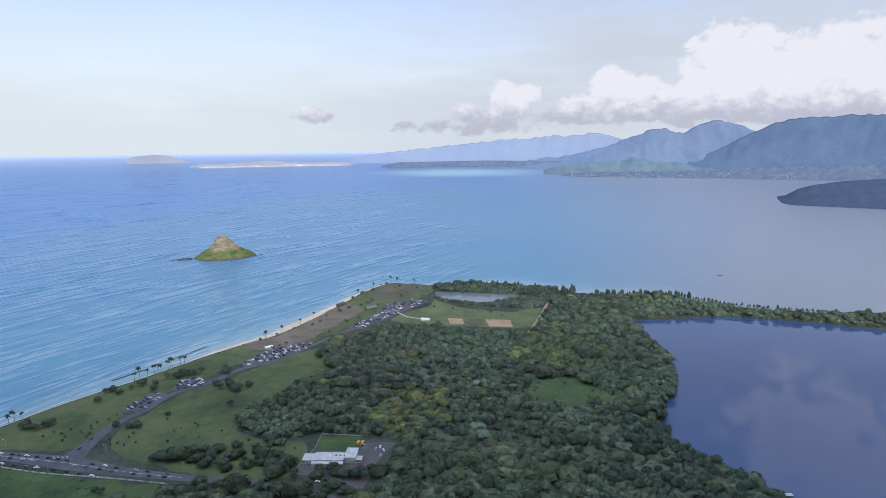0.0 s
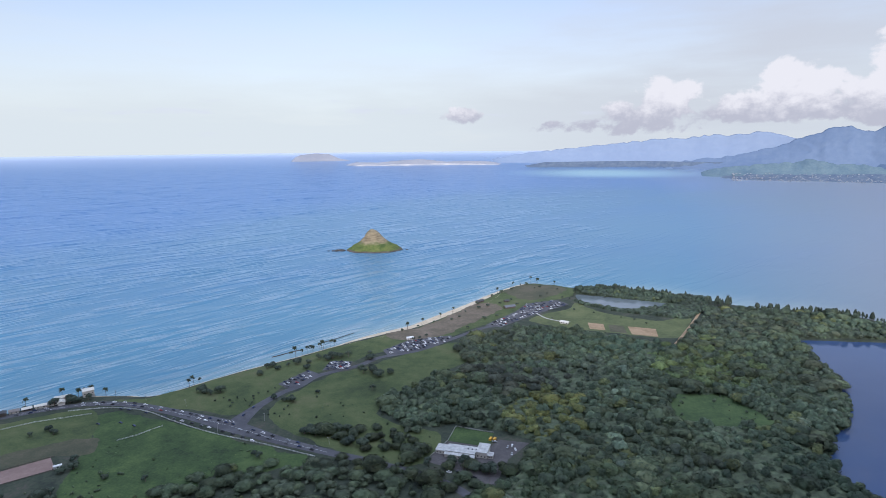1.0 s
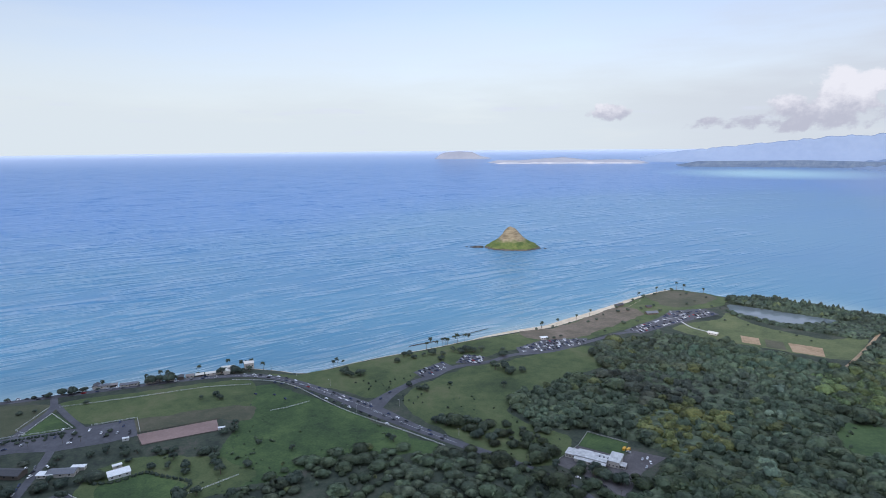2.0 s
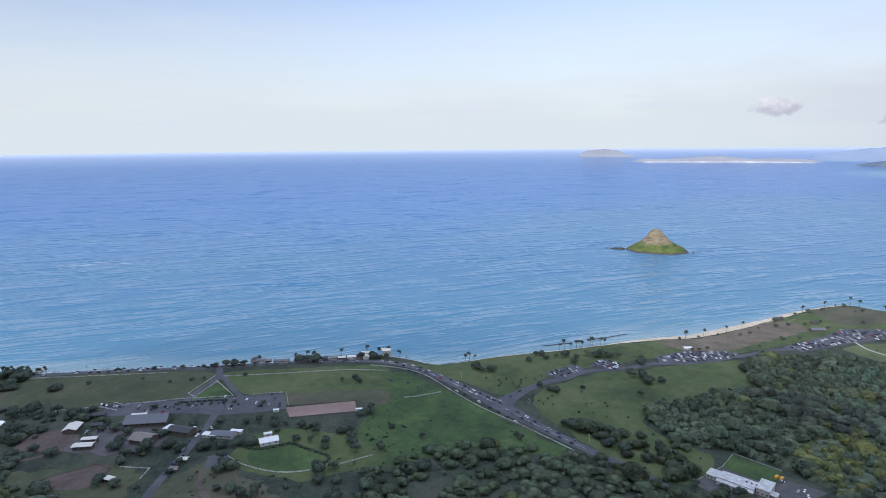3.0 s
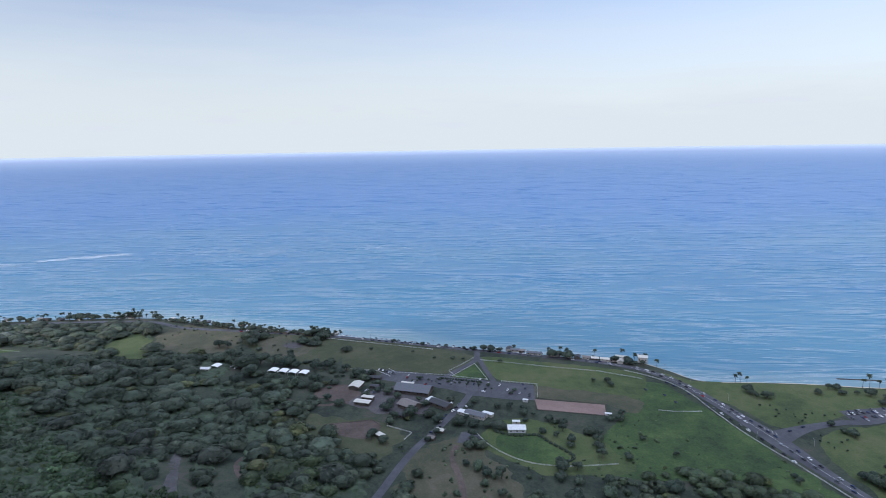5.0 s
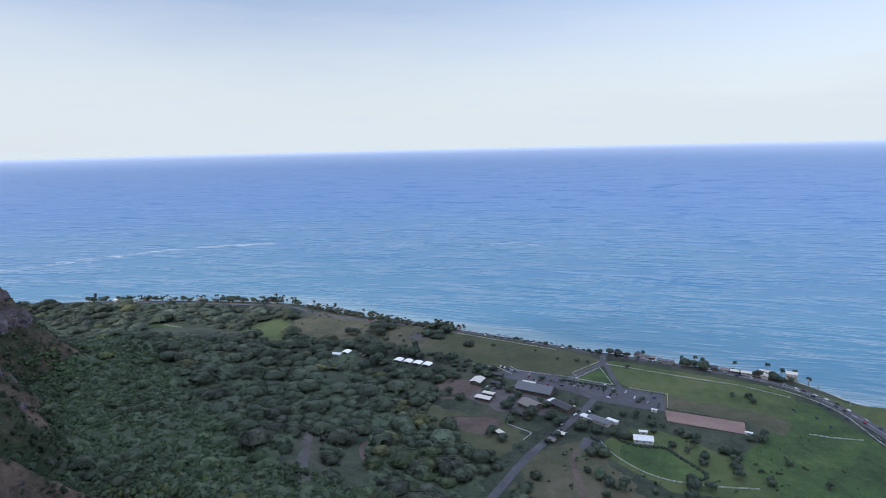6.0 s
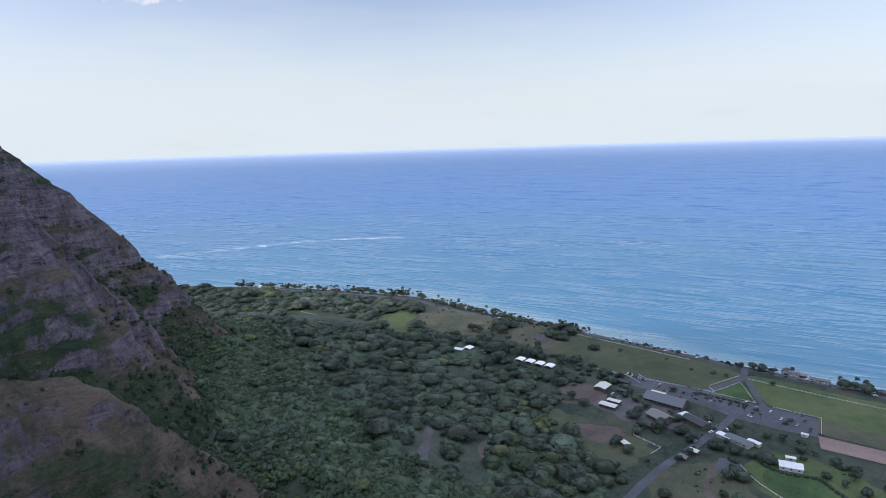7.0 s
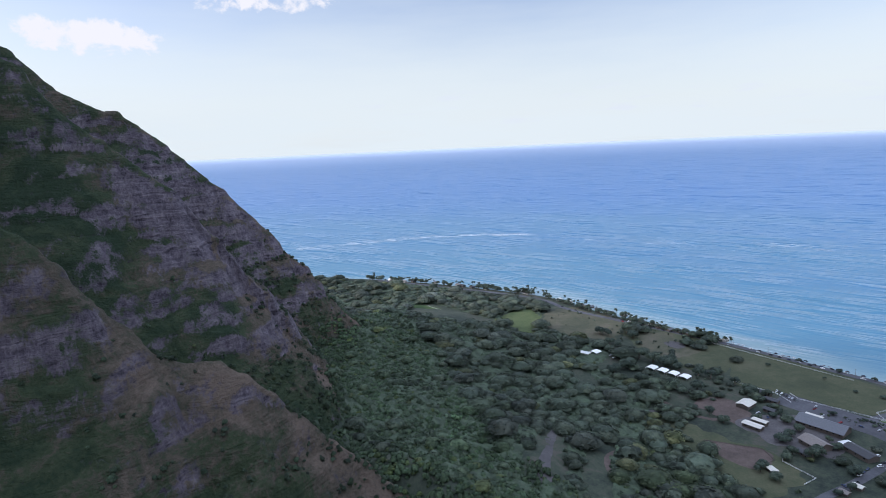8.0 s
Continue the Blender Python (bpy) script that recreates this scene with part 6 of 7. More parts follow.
plant(SPREAD, [(-640, 300, 0.5), (-630, 311, 0.5), (-624, 320, 0.6), (-615, 330, 0.5), (-606, 338, 0.6), (-648, 292, 0.5), (-580, 360, 0.5), (-574, 352, 0.5), (-655, 280, 0.5), (-662, 272, 0.6)],
      "small trees in the ranch parking area", seed=18)
plant(SPREAD, [(-716, 402, 0.9), (-722, 394), (-708, 410, 0.8), (-730, 384, 0.8), (-742, 372, 0.6), (-760, 352, 0.6), (-786, 326, 0.6), (-820, 292, 0.6), (-650, 474, 1.3), (-643, 482, 1.3), (-657, 466, 1.1), (-600, 528, 0.9),
               (-590, 540), (-582, 546, 0.9), (-575, 552, 0.8), (-895, 206, 1.1), (-890, 198, 1.2), (-903, 190, 1.3), (-912, 182, 1.2), (-880, 200, 1.4), (-872, 190, 1.4), (-862, 184, 1.3), (-930, 160, 0.9),
               (-700, 350, 0.5), (-712, 340, 0.5), (-672, 392, 0.6), (-760, 300, 0.5), (-725, 318, 0.4), (-800, 250, 0.5), (-560, 460, 0.6), (-540, 470, 0.6), (-552, 476, 0.7)],
      "trees along the shore road", 1.05, 1.5, 19)
plant(SPREAD, [(-790, 130, 1.2), (-800, 112, 1.3), (-812, 96, 1.2), (-775, 140), (-760, 160, 1.2), (-750, 172, 1.1), (-772, 80, 1.3), (-760, 60, 1.2), (-742, 110, 1.1), (-732, 90, 1.2), (-838, 60, 1.1),
               (-850, 70, 1.2), (-842, 44), (-870, 62, 1.2), (-905, 62, 1.2), (-912, 50, 1.1), (-898, 96, 1.3), (-920, 90, 1.2), (-936, 96, 1.1), (-950, 108, 1.2), (-720, 120, 1.1), (-706, 130), (-715, 150, 1.1), (-820, 140, 0.9)],
      "broad trees round the pasture", 1.3, 1.8, 20)
rs = random.Random(21)
plant(SPREAD, [(SHORE_W[k][0] + rs.uniform(2, 9), SHORE_W[k][1] + rs.uniform(-6, 0), rs.uniform(0.6, 1.5)) for k in sorted(rs.sample(range(0, len(SHORE_W) - 26), 90))] +
      [(-712 + rs.uniform(-6, 8) + 11.5 * k, 418 + rs.uniform(-7, 5) + 13.5 * k, rs.uniform(0.5, 0.95)) for k in range(10)] + [(-968 + rs.uniform(-5, 5) + 5 * k, 112 + rs.uniform(-5, 3) + 7 * k, rs.uniform(0.6, 1.1)) for k in range(13)] +
      [(-1188, -150, 1.7), (-1180, -138, 1.6), (-1195, -163, 1.6)], "trees among the shore houses", seed=22)
PINES = [tree_proto("ironwood_tree", "pine", 121, 4.4, 18.5, "tall dark feathery ironwood tree behind the beach", stem=0.16), tree_proto("ironwood_tree", "pine", 122, 3.8, 20.0, "tall dark feathery ironwood tree behind the beach", stem=0.16)]
plant(PINES, [(40 + 3.4 * k + rs.uniform(-3, 3), 1252 - abs(k - 14) * 0.75 - 0.65 * k + rs.uniform(-9, 3), rs.uniform(0.55, 1.0)) for k in range(48)], "ironwoods along the bay", seed=23)
plant(PINES, [(222 + 5 * k + rs.uniform(-4, 4), 1165 - 0.6 * k + rs.uniform(-6, 6), rs.uniform(0.8, 1.25)) for k in range(9)] +
      [(300 + 3.4 * k + rs.uniform(-3, 3), 1150 - 0.34 * k + rs.uniform(-8, 4), rs.uniform(0.45, 0.95)) for k in range(54)], "ironwoods along the bay", seed=24)
plant(PINES, [(470 + 5 * k, 1108 - 2.0 * k + rs.uniform(-7, 5), rs.uniform(0.4, 0.75)) for k in range(46)], "ironwoods along the bay", seed=25)
discard(SPREAD + LOW + PINES)

# ================= cars =================


def car_paint(name, col):
    return plain(name, col, 0.25, 0.5, grain=0.05)


def car_proto(label, paint, tall=0.0, length=4.9):
    t = thing("car", label, "car")
    h = length / 2
    bm = bmesh.new()
    prism(bm, [(-h, 0.35), (-h + 0.05, 0.85 + tall * 0.3), (-h + 1.0, 0.98 + tall * 0.4), (h - 0.5, 1.0 + tall * 0.4), (h - 0.03, 0.9 + tall * 0.3), (h, 0.4)], -0.93, 0.93)
    bmesh.ops.bevel(bm, geom=bm.edges[:], offset=0.08, segments=1, affect="EDGES")
    part("body", bm, paint, t)
    bm = bmesh.new()
    prism(bm, [(-h + 1.05, 0.97 + tall * 0.4), (-h + 1.75, 1.42 + tall), (h - 1.2, 1.45 + tall), (h - 0.55, 0.99 + tall * 0.4)], -0.78, 0.78)
    cab = part("cabin_glass", bm, DARKGLASS, t)
    bm = bmesh.new()
    box(bm, -0.72, 0.72, -h + 1.75, h - 1.2, 1.42 + tall, 1.52 + tall, 0.03)
    part("roof", bm, paint, t)
    wheel = None
    for sx in (-0.86, 0.86):
        for sy in (-h + 0.9, h - 0.9):
            m = pose(sx, sy, 0.34, 0, 90, 0)
            if wheel is None:
                bm = bmesh.new()
                bmesh.ops.create_cone(bm, cap_ends=True, segments=10, radius1=0.34, radius2=0.34, depth=0.24)
                wheel = part("wheel", bm, RUBBER, t, m=m)
            else:
                share("wheel", wheel.data, t, m)
    return t


CARS = [car_proto("white sedan car", car_paint("white_car_paint", (0.80, 0.80, 0.80))), car_proto("silver sedan car", car_paint("silver_car_paint", (0.42, 0.43, 0.45))),
        car_proto("black car", car_paint("black_car_paint", (0.018, 0.018, 0.022)), 0.1), car_proto("white tall van", car_paint("white_van_paint", (0.78, 0.78, 0.77)), 0.45, 5.3),
        car_proto("dark blue car", car_paint("blue_car_paint", (0.03, 0.045, 0.10))), car_proto("grey sport utility car", car_paint("grey_car_paint", (0.14, 0.145, 0.155)), 0.25, 5.0),
        car_proto("red car", car_paint("red_car_paint", (0.28, 0.02, 0.02)))]
CAR_ODDS = [0, 0, 0, 0, 1, 1, 1, 1, 1, 2, 2, 2, 2, 2, 2, 3, 4, 4, 4, 4, 4, 5, 5, 5, 5, 1, 2, 4, 0, 5, 1, 2, 4, 5, 0, 1, 2, 4, 6]
rc = random.Random(31)


JOINED = []


def park(x, y, yaw, group, where_from):
    k = rc.choice(CAR_ODDS)
    m = pose(x, y, Z0 + 0.30, 0, 0, yaw)
    if group.startswith("far"):
        JOINED.append((k, m))
        return
    o = copy_thing(CARS[k], m)
    tagged(o, CARS[k]["label"] + " " + where_from, group=group)


def join_cars():
    """The many cars far off, as one mesh with their materials."""
    V, F, M, mats, n = [], [], [], [], 0
    for k, m in JOINED:
        for o in CARS[k].children:
            me = o.data
            me.calc_loop_triangles()
            mat = me.materials[0]
            if mat not in mats:
                mats.append(mat)
            w = m @ o.matrix_basis
            V += [w @ v.co for v in me.vertices]
            F += [[i + n for i in tri.vertices] for tri in me.loop_triangles]
            M += [mats.index(mat)] * len(me.loop_triangles)
            n += len(me.vertices)
    me = mesh_from("parked_cars", [tuple(v) for v in V], F, False)
    for mat in mats:
        me.materials.append(mat)
    me.polygons.foreach_set("material_index", np.array(M, np.int32))
    tagged(new("parked_cars", me), "many parked cars of mixed colours in the far park lots and on the shore road", "cars", kind="stuff")


def along(line, lo, hi, offset, gap, group, where_from, chance=1.0):
    """Cars one behind the other along a line, between two lengths of it."""
    c = curve(line, 2.0)
    s = np.concatenate([[0], np.cumsum(np.linalg.norm(np.diff(c, axis=0), axis=1))])
    q = lo
    while q < min(hi, s[-1] - 2):
        x, y = np.interp(q, s, c[:, 0]), np.interp(q, s, c[:, 1])
        dx, dy = np.interp(q + 1, s, c[:, 0]) - x, np.interp(q + 1, s, c[:, 1]) - y
        ln = math.hypot(dx, dy)
        if rc.random() < chance:
            park(x - dy / ln * offset, y + dx / ln * offset, math.degrees(math.atan2(-dx, dy)) + (180 if offset > 0 else 0), group, where_from)
        q += gap * rc.uniform(0.75, 1.5)


JUNCTION = [(-575, 536), (-530, 550), (-489, 550), (-424, 540), (-361, 527), (-300, 511), (-242, 500)]
along(JUNCTION, 5, 330, 3.6, 10, "cars on the highway", "driving on the coast highway", 0.85)
along(JUNCTION, 8, 330, -2.6, 12, "cars on the highway", "driving on the coast highway", 0.8)
along(JUNCTION, 60, 260, -13.5, 14, "cars parked on the verge", "parked on the grass verge", 0.7)
along(SHORE_ROAD[4:9], 0, 600, 2.6, 10, "far cars on the shore road", "on the shore road", 0.7)
along(SHORE_ROAD[4:9], 5, 600, -2.6, 12, "far cars on the shore road", "on the shore road", 0.6)
along(SHORE_ROAD[4:9], 90, 420, 7.2, 8, "far cars parked by the shore", "parked beside the shore road", 0.55)
along(SHORE_ROAD[2:5], 0, 300, 2.5, 13, "far cars on the shore road", "on the shore road", 0.6)
along(PARK_ROAD[:4], 25, 110, 2.4, 22, "cars on the park road", "on the park road", 0.8)


def rows_in(poly, direction, group, where_from, pitch=3.0, lane=15.5, fill=0.8):
    """Pairs of rows of parked cars inside an outline."""
    poly = np.array(poly, float)
    c = poly.mean(0)
    d = np.array(direction, float) / np.linalg.norm(direction)
    n = np.array([-d[1], d[0]])
    yaw = math.degrees(math.atan2(-n[0], n[1]))
    a, b = (poly - c) @ d, (poly - c) @ n
    inner = c + (poly - c) * 0.93
    v = b.min() + 3.2
    k = 0
    while v < b.max() - 1.5:
        u = a.min() + 1.5
        while u < a.max() - 1:
            p = c + d * u + n * v
            if inside(np.array([p[0]]), np.array([p[1]]), inner)[0] and rc.random() < fill:
                park(p[0], p[1], yaw + (180 if rc.random() < 0.4 else 0), group, where_from)
            u += pitch
        v += 5.6 if k % 2 == 0 else lane - 5.6
        k += 1


rows_in(LOTS["a"], (17, 54), "cars in the park lots", "parked in the beach park lot", fill=0.5)
rows_in(LOTS["b"], (14, 30), "cars in the park lots", "parked in the beach park lot", 2.9, 13, 0.8)
rows_in(LOTS["c"], (60, 62), "far cars in the park lots", "parked in the beach park lot", 2.9, 13.5, 0.45)
rows_in(LOTS["d"], (45, 85), "far cars in the park lots", "parked in the beach park lot", 2.9, 14.5, 0.42)
for x, y in [(-570, 362), (-563, 370), (-557, 366), (-578, 374), (-590, 378), (-603, 352), (-618, 325), (-624, 332), (-632, 300), (-640, 306), (-600, 330), (-594, 324), (-652, 282), (-660, 262), (-676, 258), (-682, 262), (-668, 274),
             (-655, 292), (-612, 342), (-628, 340), (-585, 352), (-575, 350), (-645, 272), (-638, 288)]:
    park(x + rc.uniform(-1, 1), y + rc.uniform(-1, 1), 40 + rc.choice((0, 90, 180)), "cars in the ranch parking area", "parked at the ranch")
for k in range(9):
    park(-720 + 3.2 * k, 236 + 1.6 * k, 60, "cars beside the ranch lawn", "parked along the ranch lawn")
for x, y, a in [(-556, 258, 45), (-550, 252, 45), (-545, 247, 40), (-562, 270, 20), (-568, 276, 10), (-575, 282, 45), (-580, 276, 30), (-566, 288, 80), (-532, 240, 45), (-526, 228, 120), (-660, 200, 30), (-655, 196, 30), (-650, 206, 80),
                (-80, 503, 10), (-84, 556, 90), (-70, 548, 0), (-66, 552, 0), (-62, 545, 20), (-108, 492, 80), (-116, 490, 85), (-92, 486, 80), (-64, 535, 0), (-470, -8, 50), (-474, 0, 40), (-462, 4, 120), (-450, 30, 60),
                (186, 1040, -20), (190, 1052, -20), (178, 1020, -20), (182, 1030, -20), (170, 1000, -20), (200, 1105, -10), (-820, 60, 30), (-812, 64, 40), (-512, 500, 75), (-490, 508, 75), (-470, 505, 70)]:
    park(x, y, a, "cars at the ranch and hall", "parked on gravel")
join_cars()
discard(CARS)

# ================= buildings =================
HALLROOF = plain("weathered_pale_roof", (0.46, 0.46, 0.45), 0.6, grain=0.25, size=0.25)


def house(name, x, y, w, d, h, yaw, wall, roof, label, category="house", pitch=0.32, over=0.6, annex=None, group="", windows=3):
    """A gabled building: walls, roof with eaves, door and windows. w runs along the ridge."""
    t = thing(name, label, category, group, pose(x, y, Z0 + 0.22, 0, 0, yaw))
    bm = bmesh.new()
    rise = d / 2 * pitch
    prism(bm, [(-d / 2, -0.4), (-d / 2, h), (0, h + rise), (d / 2, h), (d / 2, -0.4)], -w / 2, w / 2)
    body = part("wall", bm, wall, t)
    bm = bmesh.new()
    k = 0.24
    dd, dr = d / 2 + over, over * pitch
    prism(bm, [(-dd, h - dr + 0.05), (-dd, h - dr + k), (0, h + rise + k), (dd, h - dr + k), (dd, h - dr + 0.05), (0, h + rise + 0.05)], -w / 2 - over, w / 2 + over)
    part("roof", bm, roof, t)
    pane = None
    for s in (-1, 1):
        for i in range(windows):
            cx = (i + 0.5) / windows * w - w / 2
            m = pose(cx, s * (d / 2 + 0.02), h * 0.56, 0, 0, 0)
            if pane is None:
                bm = bmesh.new()
                box(bm, -0.75, 0.75, -0.06, 0.06, -0.55, 0.55, 0.02)
                pane = part("window", bm, DARKGLASS, body, m=m)
            else:
                share("window", pane.data, body, m)
    bm = bmesh.new()
    box(bm, w / 2 - 0.02, w / 2 + 0.08, -0.5, 0.5, 0, 2.05, 0.02)
    part("door", bm, WOODWALL, body)
    if annex:
        ax, ay, aw, ad, ah, amat = annex
        bm = bmesh.new()
        box(bm, ax - aw / 2, ax + aw / 2, ay - ad / 2, ay + ad / 2, -0.4, ah)
        part("annex_wall", bm, wall, t)
        bm = bmesh.new()
        box(bm, ax - aw / 2 - 0.5, ax + aw / 2 + 0.5, ay - ad / 2 - 0.5, ay + ad / 2 + 0.5, ah, ah + 0.3, 0.05)
        part("annex_roof", bm, amat, t)
    return t


hall = house("hall", -112, 527, 28, 13, 4.4, -3, PALEWALL, HALLROOF, "long low hall of stepped pale metal roofs in a gravel yard", "hall", 0.14, 0.8, windows=7)
for x0, x1, y0, y1, z1, lean in ((-24.5, -15.2, -6.5, 4.5, 3.6, -0.5), (15.2, 25.5, -4.0, 13.0, 5.6, 0.6), (25.9, 31.0, -3.0, 3.0, 3.0, 0.3), (-14.6, 14.6, -11.2, -7.6, 3.0, -0.5)):
    bm = bmesh.new()
    box(bm, x0, x1, y0, y1, -0.4, z1)
    wing = part("wing_wall", bm, PALEWALL, hall)
    bm = bmesh.new()
    prism(bm, [(y0 - 0.5, z1 + 0.02), (y0 - 0.5, z1 + 0.3), (y1 + 0.5, z1 + 0.3 + abs(lean)), (y1 + 0.5, z1 + 0.02)], x0 - 0.5, x1 + 0.5)
    part("wing_roof", bm, HALLROOF, hall)
    bm = bmesh.new()
    for k in range(3):
        box(bm, x0 + (k + 0.5) * (x1 - x0) / 3 - 0.6, x0 + (k + 0.5) * (x1 - x0) / 3 + 0.6, y0 - 0.07, y0 - 0.01, 1.0, 2.2)
    part("window", bm, DARKGLASS, wing)
for k in range(3):
    bm = bmesh.new()
    box(bm, 6 + 4 * k, 7.4 + 4 * k, -1.0, 0.4, 5.2, 6.4, 0.08)
    part("roof_vent", bm, GREYROOF, hall)
house("ranch_house", -492, 309, 18, 11, 3.6, 63, WHITE, WHITE, "white roofed house beside the garden lawn", "house", 0.14)
house("shed", -506, 317, 8, 4, 2.8, 63, PALEWALL, WHITE, "small white roofed shed behind the house", "shed", 0.1, 0.3, windows=1)
house("ranch_house", -540, 287, 24, 10, 3.4, 32, PALEWALL, GREYROOF, "grey roofed ranch house with white side roofs", "house", 0.3, 0.8, (10, 8, 12, 5, 3.0, WHITE))
house("ranch_house", -550, 278, 14, 7, 3.2, 32, PALEWALL, WHITE, "low white roofed wing of the ranch house", "house", 0.15)
house("visitor_centre", -632, 251, 42, 21, 5.0, 48, WOODWALL, GREYROOF, "large grey roofed visitor building at the ranch", "building", 0.42, 1.5, (-14, 13, 16, 6, 4.2, CREAM), windows=8)
house("barn", -581, 263, 26, 12, 4.2, 24, WOODWALL, DARKROOF, "dark roofed long barn with a white end", "barn", 0.35, 0.8, (-16, 0, 6, 10, 4.4, WHITE))
house("barn", -593, 230, 22, 16, 4.8, 26, WOODWALL, BROWNROOF, "weathered gabled barn with pale grey roof", "barn", 0.42, 1.0)
house("stable", -676, 192, 17, 13, 4.0, -40, WOODWALL, CREAM, "pale roofed stable in the earth yard", "stable", 0.25, 0.8)
house("stable", -625, 185, 18, 8, 3.8, 48, WOODWALL, CREAM, "cream roofed stable beside the yard", "stable", 0.2, 0.8)
house("stable", -634, 194, 14, 6, 4.2, 48, WOODWALL, CREAM, "smaller cream roofed stable beside the yard", "stable", 0.2, 0.6)
house("shed", -542, 178, 9, 6, 2.8, 20, WOODWALL, CREAM, "small pale roofed shed under trees", "shed", 0.2, 0.4, windows=1)
house("shed", -524, 237, 8, 5, 2.8, 40, WOODWALL, CREAM, "gate hut with a tan roof beside the road", "hut", 0.35, 0.7, windows=1)
house("shed", -514, 223, 7, 5, 2.6, 40, WOODWALL, BROWNROOF, "small tan roofed hut beside the road", "hut", 0.4, 0.7, windows=1)
house("shed", -690, 222, 14, 7, 3.2, 48, WOODWALL, DARKROOF, "dark roofed open shed among trees", "shed", 0.3, 0.8)
house("shed", -712, 215, 26, 8, 3.4, 48, WOODWALL, DARKROOF, "long dark roofed shed among trees", "shed", 0.3, 0.8)
house("shed", -664, 212, 11, 6, 3.2, 48, WOODWALL, DARKROOF, "dark roofed shed beside the yard", "shed", 0.3, 0.8)
house("shed", -575, 214, 15, 5, 2.8, 24, WOODWALL, DARKROOF, "dark roofed cart shed under trees", "shed", 0.2, 0.6)
house("shed", -478, 416, 7, 3, 2.4, 48, WHITE, WHITE, "small white hut beside the arena", "hut", 0.15, 0.3, windows=1)
house("shed", -548, 355, 6, 3, 2.6, 48, WHITE, WHITE, "white kiosk at the parking area", "hut", 0.15, 0.3, windows=1)
house("field_hut", -33, 988, 13, 9, 3.0, -15, PALEWALL, CREAM, "pale roofed pavilion at the sports field", "pavilion", 0.3, 1.2)
house("picnic_pavilion", -137, 1067, 20, 10, 3.2, 40, WOODWALL, GREYROOF, "grey roofed picnic pavilion in the park", "pavilion", 0.35, 1.5)
house("picnic_pavilion", -148, 1108, 9, 7, 3.0, 40, WOODWALL, DARKROOF, "dark roofed picnic shelter in the park", "pavilion", 0.35, 1.2)
house("picnic_pavilion", -198, 1096, 16, 8, 3.0, 60, WOODWALL, DARKROOF, "dark roofed shelter beside the beach", "pavilion", 0.35, 1.2)
house("picnic_pavilion", -264, 852, 10, 7, 3.0, 40, PALEWALL, WHITE, "white roofed shelter in the park", "pavilion", 0.3, 0.8)
house("workshop", -821, 26, 14, 8, 3.6, 60, PALEWALL, WHITE, "white roofed workshop in the pasture", "workshop", 0.2, 0.4)
house("shed", -430, 62, 9, 5, 2.8, 60, WOODWALL, CREAM, "small pale shed among the trees", "shed", 0.2, 0.4, windows=1)
house("tower_house", -586, 563, 12, 11, 7.5, 50, PALEWALL, CREAM, "cream two storey house on the shore", "house", 0.2, 0.5)
house("shop", -606, 545, 16, 8, 4.0, 45, PALEWALL, CREAM, "pale beach house on the shore", "house", 0.2, 0.5)
rh = random.Random(41)
ROOFS = [CREAM, GREYROOF, BROWNROOF, DARKROOF, GREYROOF]
WORDS = {"white_paint": "white", "cream_metal_roof": "cream", "grey_shingle_roof": "grey", "weathered_brown_roof": "brown", "dark_roof": "dark"}
SHORE_HOUSES = [(-706, 424), (-696, 434), (-680, 449), (-672, 457), (-646, 487), (-638, 496), (-624, 511), (-615, 520), (-600, 536), (-962, 128), (-950, 142), (-936, 156), (-926, 170), (-916, 184), (-908, 200),
                (-898, 212), (-1209, -214), (-1196, -190), (-1184, -164), (-1246, -350), (-1244, -328), (-1236, -276), (-1222, -246), (-1166, -94), (-1152, -76), (-1110, -14), (-1090, 6), (-1072, 24), (-1040, 56), (-1024, 74),
                (-1008, 92), (-990, 104), (-976, 118), (-722, 408), (-690, 441), (-662, 468), (-655, 478), (-632, 503), (-608, 529), (-920, 178), (-904, 206), (-890, 222), (-1060, 36), (-1056, 42), (-1180, -116), (-1256, -384), (-1216, -226)]
for x, y in SHORE_HOUSES:
    rf = rh.choice(ROOFS)
    house("beach_house", x + rh.uniform(-3, 3), y + rh.uniform(-3, 3), rh.uniform(8, 12), rh.uniform(6, 8), rh.uniform(2.6, 3.4), 47 + rh.choice((0, 90)) + rh.uniform(-8, 8), rh.choice((PALEWALL, PALEWALL, WOODWALL)), rf,
          WORDS[rf.name] + " roofed beach house between road and sea", "house", rh.uniform(0.25, 0.45), 0.7, group="houses along the shore", windows=2)


